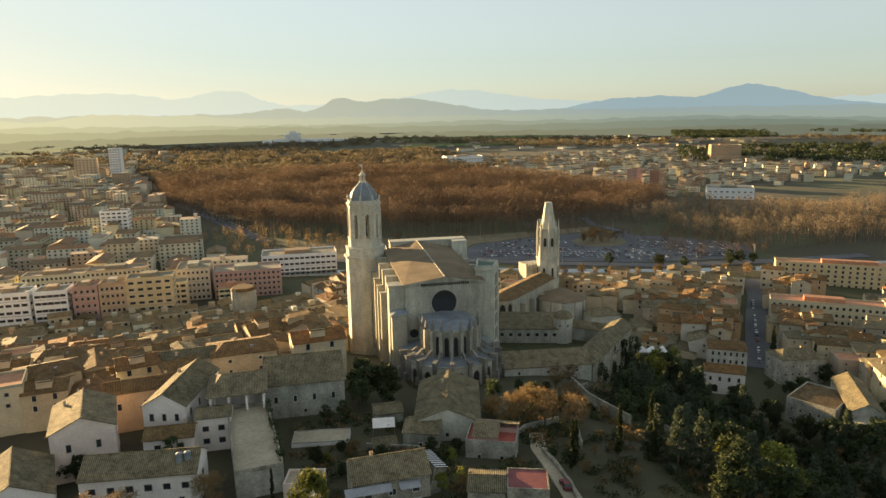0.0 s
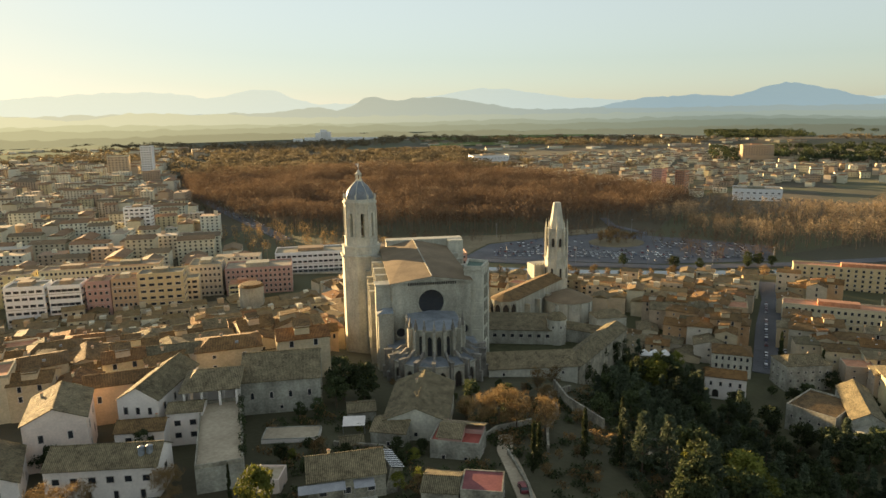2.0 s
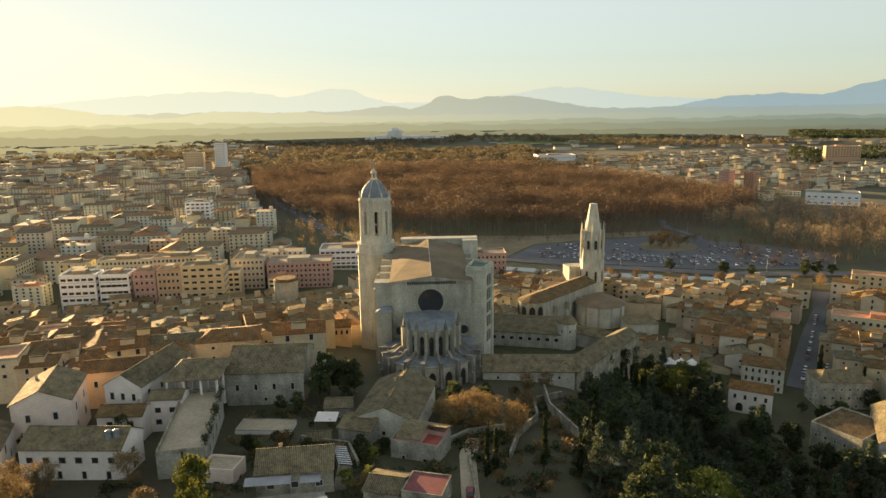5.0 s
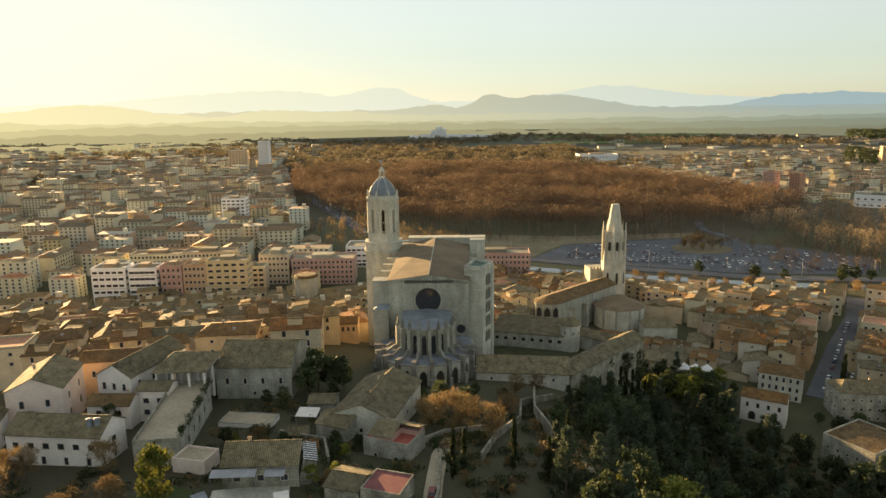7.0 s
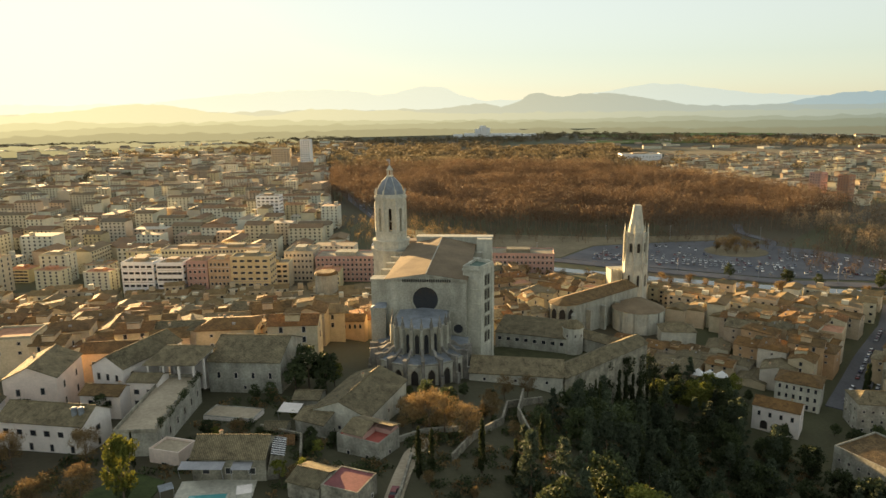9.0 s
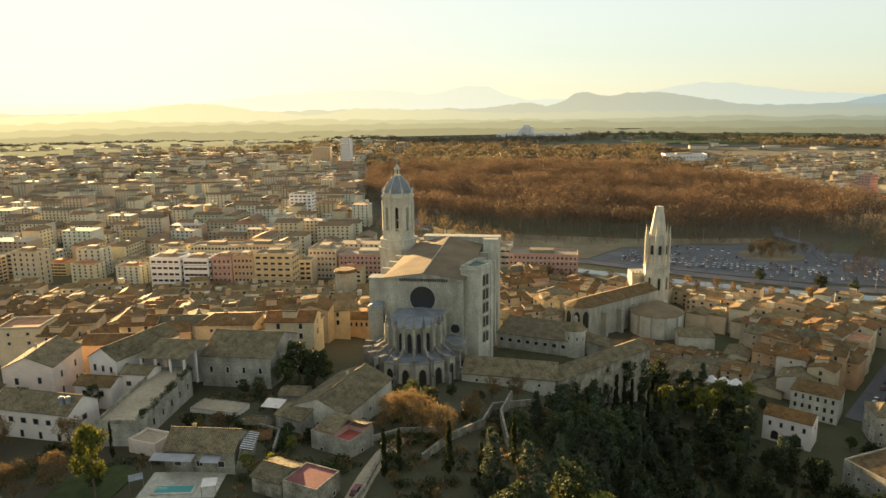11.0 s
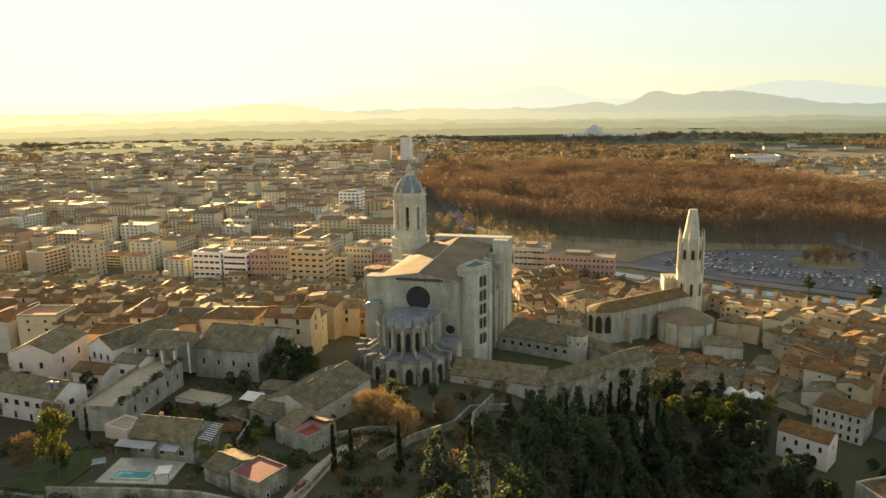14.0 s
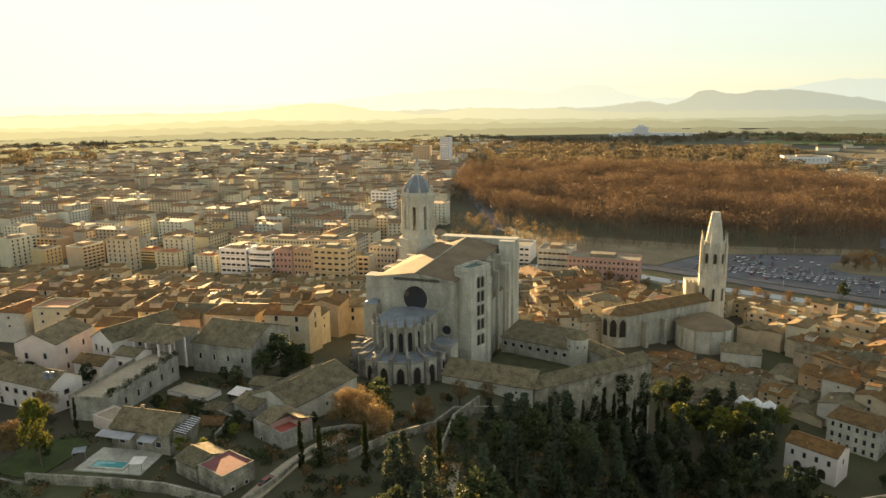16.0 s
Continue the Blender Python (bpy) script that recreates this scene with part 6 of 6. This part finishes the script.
tagged(new("ivy", twig_mesh("ivy", ivy(), (1.3, 1.3, 2.0), 60, 0.3, 0.6, GREEN_LEAF, 8)), "dark ivy hanging over the rubble wall", "ivy", kind="stuff")
for i in range(26):
    u = i / 25
    plant(RUST, 150 + 250 * u + trng.uniform(-5, 5), 488 - 95 * u + trng.uniform(-5, 3), trng.uniform(0.7, 1.0), z=-36)
for x, y in ((395, 440), (402, 436), (388, 432), (330, 445), (350, 440), (410, 430), (300, 470)):
    plant(ROUND, x, y, trng.uniform(0.8, 1.3), z=-36)
for x, y in ((347, 562), (340, 568), (354, 556), (336, 555), (358, 570), (348, 575), (330, 563), (364, 560), (342, 550), (352, 583), (338, 576)):
    plant(RUST, x, y, trng.uniform(0.8, 1.3), z=-35.4)


def wood(name, spots, mat, label, h0, h1, rad, per, size, thin, seed):
    """A far wood as one mesh of many trees: pale trunks under crowns of loose twigs."""
    r = np.random.RandomState(seed)
    n = len(spots)
    sp = np.asarray(spots, float)
    lump = np.array([noise.noise((s[0] * 0.011, s[1] * 0.011, 3.1)) + 0.5 * noise.noise((s[0] * 0.03, s[1] * 0.03, 6.1)) for s in spots])
    hh = h0 + (h1 - h0) * np.clip(0.35 * r.rand(n) + 0.5 + 0.75 * lump, 0, 1.1)
    k = per
    a, t, q = r.rand(n, k) * 6.283, r.rand(n, k), 0.35 + 0.65 * r.rand(n, k) ** 0.5
    rr = rad * np.sin(np.pi * (0.15 + 0.8 * t)) ** 0.6 * q
    p = np.stack([sp[:, 0:1] + rr * np.cos(a), sp[:, 1:2] + rr * np.sin(a), sp[:, 2:3] + hh[:, None] * (0.36 + 0.64 * t)], axis=2).reshape(-1, 3)
    m = n * k
    u = r.normal(size=(m, 3)) + np.array([0, 0, 0.6])
    u /= np.linalg.norm(u, axis=1)[:, None]
    w = np.cross(u, r.normal(size=(m, 3)))
    w /= np.linalg.norm(w, axis=1)[:, None]
    s = size * (0.6 + 0.8 * r.rand(m, 1))
    tri = np.stack([p - u * s - w * s * thin, p - u * s + w * s * thin, p + u * s], axis=1).reshape(-1, 3)
    # trunks: two crossed tapering blades with thickness
    tv = []
    for i in range(n):
        x, y, z = sp[i]
        b_ = 0.32
        for c0, c1 in (((-b_, -b_), (b_, -b_)), ((b_, -b_), (0, b_)), ((0, b_), (-b_, -b_))):
            tv += [(x + c0[0], y + c0[1], z - 1), (x + c1[0], y + c1[1], z - 1), (x, y, z + hh[i] * 0.85)]
    co = np.concatenate([tri, np.asarray(tv)])
    nt = len(co) // 3
    me = bpy.data.meshes.new(name)
    me.vertices.add(3 * nt), me.loops.add(3 * nt), me.polygons.add(nt)
    me.vertices.foreach_set("co", co.ravel())
    me.loops.foreach_set("vertex_index", np.arange(3 * nt))
    me.polygons.foreach_set("loop_start", np.arange(nt) * 3)
    me.polygons.foreach_set("loop_total", np.full(nt, 3))
    me.polygons.foreach_set("material_index", np.concatenate([np.zeros(m, int), np.ones(nt - m, int)]))
    me.update(calc_edges=True)
    me.materials.append(mat), me.materials.append(PLANE_BARK)
    tagged(new(name, me), label, "wood", kind="stuff")


def inside(poly, x, y):
    c = False
    for (x0, y0), (x1, y1) in zip(poly, poly[1:] + poly[:1]):
        if (y0 > y) != (y1 > y) and x < (x1 - x0) * (y - y0) / (y1 - y0) + x0:
            c = not c
    return c


PARK = [(-62, 960), (-10, 840), (40, 745), (90, 700), (160, 670), (260, 648), (330, 640), (420, 655), (540, 700), (560, 900), (480, 1150), (360, 1330), (-110, 1330)]
spots = []
y = 645
while y < 1335:
    x = -120 + trng.uniform(0, 8)
    while x < 565:
        px, py = x + trng.uniform(-4, 4), y + trng.uniform(-4, 4)
        if inside(PARK, px, py):
            spots.append((px, py, -36))
        x += 9.0
    y += 9.2
wood("plane_wood", spots, PLANE_LEAF, "broad russet plane-tree wood, bare in winter", 16, 36, 7.0, 92, 1.2, 0.2, 31)
spots = []
for _ in range(1700):
    u = trng.random()
    x, y = 440 + 560 * u, 640 - 110 * u + trng.uniform(-160, 40)
    if y > 455 - (x - 430) * 0.12 and not inside(PARK, x, y):
        spots.append((x, y, -36))
for _ in range(260):
    spots.append((trng.uniform(540, 600), trng.uniform(690, 1250), -36))
wood("poplar_belt", spots, POPLAR_LEAF, "belt of tan leafless poplars along the river", 13, 24, 3.6, 46, 1.0, 0.25, 32)
spots = []
for _ in range(5200):
    d, az = 1350 + 1750 * trng.random() ** 1.1, radians(trng.uniform(-56, 50))
    x, y = 70 - math.sin(az) * d, math.cos(az) * d
    if noise.noise((x * 0.0016, y * 0.0016, 1.7)) > (-0.2 if az > radians(-10) else 0.05) and not inside(PARK, x, y) and not (az < radians(-18) and d < 2100 and trng.random() < 0.85) and not (abs(x - 326) < 260 and abs(y - 2950) < 130):
        spots.append((x, y, ground_z(x, y) - 1))
for _ in range(900):
    x, y = trng.uniform(-90, 640), trng.uniform(1350, 2100)
    if not (abs(x - 573) < 70 and abs(y - 1530) < 70) and noise.noise((x * 0.004, y * 0.004, 9.7)) > -0.3:
        spots.append((x, y, ground_z(x, y) - 1))
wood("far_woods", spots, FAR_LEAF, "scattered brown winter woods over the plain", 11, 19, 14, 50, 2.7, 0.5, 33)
spots = []
for _ in range(2600):
    d, az = 1150 + 1900 * trng.random(), radians(trng.uniform(-58, -36))
    x, y = 70 - math.sin(az) * d, math.cos(az) * d
    if noise.noise((x * 0.002, y * 0.002, 7.3)) > -0.15 and (d > 1620 or (az < radians(-51) and d > 1150)) and not (abs(x - 1125) < 60 and abs(y - 1285) < 50):
        spots.append((x, y, ground_z(x, y) - 1 + 22 * sig((d - 1800) / 120)))
wood("evergreen_hill", spots, GREEN_LEAF, "dark evergreen woods on low hills", 10, 17, 11, 50, 2.5, 0.5, 34)
spots = []
for _ in range(420):
    x, y = trng.uniform(-560, -40), trng.uniform(460, 1500)
    if seen(x, y):
        spots.append((x, y, -36))
for _ in range(150):
    x, y = trng.uniform(-30, 130), trng.uniform(585, 760)
    if x > 20 - (y - 560) * 0.28 and not inside(PARK, x, y):
        spots.append((x, y, -36))
wood("street_trees", spots, RUST_LEAF, "bare street trees between the blocks", 9, 15, 3.5, 50, 0.8, 0.25, 35)

spots = []
for _ in range(150):
    x, y = trng.uniform(372, 470), trng.uniform(455, 600)
    if (y - 560) < -0.45 * (x - 430) + 20:
        spots.append((x, y, -36))
for _ in range(110):
    u = trng.random()
    spots.append((90 + 290 * u, 652 - 32 * u + trng.uniform(-26, 8), -36))
wood("car_park_trees", spots, PLANE_LEAF, "rows of bare plane trees round the car park", 6, 11, 3.2, 60, 0.6, 0.2, 36)


# ---- garden walls, terraces and the pool ----
def garden_wall(pts, h, mat=RUBBLE, label="low rubble garden wall on the slope"):
    w = thing("garden_wall", pose(0, 0, 0), label, "wall")
    for a, b_ in zip(pts, pts[1:]):
        bm = bmesh.new()
        d = Vector(b_) - Vector(a)
        n = Vector((-d.y, d.x)).normalized() * 0.3
        za, zb = ground_z(*a), ground_z(*b_)
        A, B = Vector(a), Vector(b_)
        v = [bm.verts.new(p) for p in ((*(A - n), za - 5), (*(B - n), zb - 5), (*(B + n), zb - 5), (*(A + n), za - 5), (*(A - n), za + h), (*(B - n), zb + h), (*(B + n), zb + h), (*(A + n), za + h))]
        for f in ((3, 2, 1, 0), (4, 5, 6, 7), (0, 1, 5, 4), (1, 2, 6, 5), (2, 3, 7, 6), (3, 0, 4, 7)):
            bm.faces.new([v[i] for i in f])
        part("wall_run", bm, mat, w)
    return w


garden_wall([(82, 138), (88, 152), (97, 164), (100, 178), (112, 186)], 2.2)
garden_wall([(103, 148), (102, 168), (106, 186)], 4.0)
garden_wall([(68, 150), (75, 156), (86, 158)], 1.6, STONE, "pale stone garden wall")
flat_house(21, 168, 1.5, 15, 7, 4.6, -13, "low stone annex with a flat roof terrace", WHITE, PAVING, (("small", (2.2,), 2, 0, 1, 0),), 0.2, cap=STONE_DARK)
flat_house(13.5, 142, 3.5, 8.5, 6.5, 6.0, -18, "small flat-roofed pinkish annex", PINKISH, PAVING, (("wide", (2.0,), 1, 0, 1, 0),), 0.6)
garden_wall([(31, 158), (43, 152), (45, 140)], 1.8)
garden_wall([(14, 112), (34, 114), (48, 114.5), (63, 112)], 2.4)
garden_wall([(66, 108), (70, 122), (72, 140)], 1.6)
garden_wall([(-12, 120), (0, 112), (14, 111)], 0.6)
garden_wall([(126, 120), (118, 134), (116, 150)], 1.8)
strip("lane", [(66, 104), (69, 124), (72, 142), (76, 152)], 4.0, None, PAVING, "narrow stone lane beside the houses", "lane")
strip("garden_path", [(112, 112), (109, 128), (107, 146)], 2.2, None, PAVING, "pale garden path on the slope", "path")

terrace = thing("pool_terrace", pose(28.5, 123.5, 7.3, 0, 0, 4), "pale paved terrace with a small pool", "terrace")
bm = bmesh.new()
box(bm, -8, -4.5, -6, 9, 6.5, 0.0)
part("paving", bm, STONE_WHITE, terrace)
pool = thing("swimming_pool", pose(28.0, 122.0, 7.31, 0, 0, 4), "small turquoise pool with a pale rim", "pool")
bm = bmesh.new()
for x0, y0, x1, y1 in ((-4.6, -1.9, 4.6, -1.4), (-4.6, 1.4, 4.6, 1.9), (-4.6, -1.4, -4.1, 1.4), (4.1, -1.4, 4.6, 1.4)):
    box(bm, x0, y0, 0.0, x1, y1, 0.35)
part("rim", bm, STONE_WHITE, pool)
bm = bmesh.new()
box(bm, -4.1, -1.4, 0.0, 4.1, 1.4, 0.2)
part("water", bm, glass_mat("pool_water", (0.10, 0.36, 0.36), 0.06), pool)


def canopy(x, y, z, w, d, rot, tilt, label, mat):
    c = thing("awning", pose(x, y, z, tilt, 0, rot), label, "awning")
    bm = bmesh.new()
    box(bm, -w / 2, -d / 2, 0, w / 2, d / 2, 0.08)
    part("sheet", bm, mat, c)
    for px in (-w / 2 + 0.1, w / 2 - 0.1):
        bm = bmesh.new()
        box(bm, px - 0.05, -d / 2, -2.7, px + 0.05, -d / 2 + 0.1, 0)
        part("post", bm, METAL, c)


canopy(25.2, 128.2, 11.8, 10, 2.6, -3, 14, "long grey-blue awning before a tiled house", METAL)
canopy(34.2, 128.0, 11.6, 4.5, 2.6, -3, 14, "short grey awning before a tiled house", METAL)
sheet("lawn", [(1, 114), (15, 113), (16, 130), (8, 134), (0, 126)], 7.25, surface("shaded_lawn", [(0.035, 0.05, 0.016), (0.06, 0.08, 0.026)], 0.95, 0.3, 2, 0.3, 0.5, per_object=False), "dark green garden lawn", "lawn")
canopy(36.5, 121.0, 10.0, 3.2, 3.2, 12, 3, "square cream parasol over the terrace", WHITE)
canopy(19, 123, 9.8, 3.0, 2.6, 30, 5, "blue-grey sunshade on the terrace", LEAD)
canopy(37.5, 166, 8.0, 6.0, 4.5, -12, 10, "pale stretched sun sail", WHITE)
sky_roof = thing("glass_lean_to", pose(41.4, 134.0, 13.2, 0, 14, 8), "glazed lean-to roof with white bars", "roof")
bm = bmesh.new()
box(bm, -1.6, -4.2, -0.1, 1.6, 4.2, 0)
part("glass", bm, GLASS, sky_roof)
for i in range(9):
    bm = bmesh.new()
    box(bm, -1.6, -4.2 + i * 1.05, 0.004, 1.6, -4.1 + i * 1.05, 0.1)
    part("bar", bm, WHITE_PAINT, sky_roof)
bm = bmesh.new()
box(bm, -1.5, -4.0, -7, 1.5, 4.0, -0.4)
part("wall", bm, RUBBLE, sky_roof)
# pinkish loggia block and orange house behind the hall
lg = house(13, 291, -14, 26, 15, 12.5, -2, "long pale house with a row of small loggia arches", WHITE, ROOF, 2.0, 4.0, (("arch", (9.3,), 12, 0, 0, 3),), ())
house(41, 288, -15, 13, 11, 11, -3, "orange house with an arched top gallery", OCHRE, ROOF, 1.8, 0, (("arch", (7.6,), 5, 0, 0, 2),))
house(-16, 221, 3, 13, 10, 9, 20, "ochre old chapel front with a bell gable", OCHRE, ROOF, 2.0, 0, (("arch", (3.0,), 1, 0, 0, 1),))
tur = thing("round_turret", pose(10, 418, -36), "round sandstone turret with a flat tiled cap", "tower")
bm = bmesh.new()
prism(bm, ring(0, 0, 7.5, 14), -4, 22)
part("drum", bm, STONE, tur)
bm = bmesh.new()
prism(bm, ring(0, 0, 8.0, 14), 22, 23.6, top=ring(0, 0, 6.5, 14))
part("cap", bm, ROOF, tur)
mq = thing("marquee", pose(207, 281, -38, 0, 0, -20), "white peaked party tent", "tent")
for i in (-1, 0, 1):
    bm = bmesh.new()
    prism(bm, ring(i * 5.2, 0, 3.6, 4, 45), 5.0, 7.6, top=ring(i * 5.2, 0, 0.15, 4, 45))
    part("canopy", bm, WHITE_PAINT, mq)
    for sx in (-2.4, 2.4):
        bm = bmesh.new()
        box(bm, i * 5.2 + sx - 0.1, -2.5, 0, i * 5.2 + sx + 0.1, -2.3, 5.0)
        part("pole", bm, WHITE_PAINT, mq)


# ---- cars ----
PAINT = surface("car_paint", [(0.72, 0.72, 0.72), (0.08, 0.08, 0.085), (0.78, 0.78, 0.77), (0.28, 0.29, 0.31), (0.20, 0.04, 0.035), (0.04, 0.07, 0.14), (0.75, 0.75, 0.74), (0.45, 0.46, 0.47)], 0.35, 0.5, 3, 0.05, 0.0)
TYRE = surface("tyre_rubber", [(0.02, 0.02, 0.02), (0.03, 0.03, 0.03)], 0.9, 1, 4, 0.1, 0.1, per_object=False)


def car_kind(wheels):
    c = thing("car", pose(0, 0, -600), "parked car seen from high above", "car", "parked cars")
    bm = bmesh.new()
    prism(bm, [(-2.1, -0.85), (2.1, -0.85), (2.1, 0.85), (-2.1, 0.85)], 0.35, 0.9, top=[(-2.05, -0.8), (2.0, -0.8), (2.0, 0.8), (-2.05, 0.8)])
    part("body", bm, PAINT, c)
    bm = bmesh.new()
    prism(bm, [(-1.7, -0.78), (0.9, -0.78), (0.9, 0.78), (-1.7, 0.78)], 0.904, 1.4, top=[(-1.3, -0.62), (0.3, -0.62), (0.3, 0.62), (-1.3, 0.62)])
    part("cabin", bm, GLASS, c)
    if wheels:
        bm = bmesh.new()
        prism(bm, [(-1.3, -0.62), (0.3, -0.62), (0.3, 0.62), (-1.3, 0.62)], 1.404, 1.45)
        part("roof", bm, PAINT, c)
        for px in (-1.3, 1.3):
            for py in (-0.8, 0.8):
                bm = bmesh.new()
                prism(bm, ring(0, 0, 0.34, 12), -0.1, 0.1)
                bmesh.ops.transform(bm, matrix=pose(px, py, 0.34, 90), verts=bm.verts)
                part("wheel", bm, TYRE, c)
    return c


near_car, far_car = car_kind(True), car_kind(False)
near_car.matrix_basis = pose(68.6, 122.0, ground_z(68.6, 122.0) + 0.42, 0, 0, 80)
crng = random.Random(5)
first = True
for r in range(11):
    for i in range(60):
        a = Vector((222 + 3.9 * i, 556 - 1.56 * i)) + Vector((3.2, 7.9)) * (r - 3.5)
        if crng.random() < (0.3 if r in (2, 3, 4) else 0.72) or not inside([(205, 550), (330, 476), (428, 454), (462, 500), (415, 556), (360, 604), (300, 600), (235, 590)], a.x, a.y) or (a - Vector((347, 562))).length < 33:
            continue
        m = pose(a.x + crng.uniform(-1, 1), a.y, -35.58, 0, 0, 66 + crng.choice((0, 180)) + crng.uniform(-4, 4)) @ Matrix.Scale(1.12, 4)
        if first:
            far_car.matrix_basis, first = m, False
        else:
            copy_thing(far_car, m)
for i in range(26):
    t = i / 26
    x, y = 262 + 76 * t, 258 + 88 * t
    for s in (-4.6, 4.6):
        if crng.random() < 0.75:
            copy_thing(near_car, pose(x - s * 0.74, y + s * 0.67, ground_z(x - s * 0.74, y + s * 0.67) + 0.4, 0, 0, 48 + crng.choice((0, 180)) + crng.uniform(-3, 3)))
for i in range(34):
    t = i / 34
    x, y = 40 - 108 * t, 700 + 440 * t
    for s in (-5.4, 5.4):
        if crng.random() < 0.7:
            copy_thing(far_car, pose(x + s, y + s * 0.25, -35.38, 0, 0, 104))


# ---- lamp posts by the river road ----
def lamp_kind():
    l = thing("lamp_post", pose(0, 0, -700), "tall grey street lamp post", "lamp post", "river road lamps")
    bm = bmesh.new()
    prism(bm, ring(0, 0, 0.22, 8), -0.5, 13, top=ring(0, 0, 0.1, 8))
    part("pole", bm, METAL, l)
    bm = bmesh.new()
    box(bm, -0.9, -0.2, 12.9, 0.9, 0.2, 13.15)
    part("lantern", bm, METAL, l)
    return l


lamp = lamp_kind()
for i, (x, y) in enumerate(((70, 588), (120, 570), (170, 552), (220, 524), (270, 494), (320, 466), (370, 450), (420, 440), (250, 630), (310, 622), (390, 606))):
    m = pose(x, y, -35.4)
    if i == 0:
        lamp.matrix_basis = m
    else:
        copy_thing(lamp, m)


# ---- undergrowth on the slopes ----
def undergrowth():
    r = random.Random(77)
    green, brown = [], []
    while len(green) < 1900:
        x, y = r.uniform(-40, 215), r.uniform(84, 225)
        if y > 174 + max(0, x - 98) * 0.95 - 3 and x > 60 or x < 8 and y > 150 or x < 56 and y > 182:
            continue
        if x < 96 and noise.noise((x * 0.09, y * 0.09, 2)) < -0.22 or any(abs(x - a) < c and abs(y - b_) < e for a, b_, c, e in KEEP):
            continue
        (green if r.random() < 0.7 else brown).append((x, y, ground_z(x, y) + r.uniform(0.1, 1.1)))
    for name, pts, mat, label in (("undergrowth", green, GREEN_LEAF, "dark green undergrowth between garden walls"), ("dry_brush", brown, RUST_LEAF, "dry brown brush between garden walls")):
        tagged(new(name, twig_mesh(name, pts, (1.8, 1.8, 0.9), 48, 0.36, 0.5, mat, 5)), label, "bushes", kind="stuff")


KEEP = ((20, 122, 21, 9), (32.5, 134, 12, 7), (57, 121, 12, 9), (61, 146, 9, 8), (57, 170, 13, 15), (48.8, 161, 7, 7), (-20, 152, 16, 10), (3.4, 161, 8, 21), (70, 124, 3, 22), (20, 199, 15, 15), (21, 168, 10, 6), (13.5, 142, 6, 5))
undergrowth()

# small garden trees round the near houses
for _ in range(46):
    x, y = trng.uniform(8, 74), trng.uniform(140, 190)
    if any(abs(x - a) < c and abs(y - b_) < e for a, b_, c, e in KEEP) or abs(x - 20) < 13 and (abs(y - 167) < 8 or y > 182) or y > 178 and x > 55:
        continue
    plant(trng.choice((ROUND, ROUND, RUST, LIME)), x, y, trng.uniform(0.28, 0.52))
for _ in range(60):
    x, y = trng.uniform(200, 282), trng.uniform(168, 268)
    if any(abs(x - a) < c and abs(y - b_) < e for a, b_, c, e in ((219, 240, 13, 12), (233, 262, 12, 12), (262, 243, 15, 12), (236, 204, 16, 15), (249, 198, 16, 20))) or street(x, y):
        continue
    plant(trng.choice((ROUND, ROUND, PINE, RUST)), x, y, trng.uniform(0.5, 0.95))
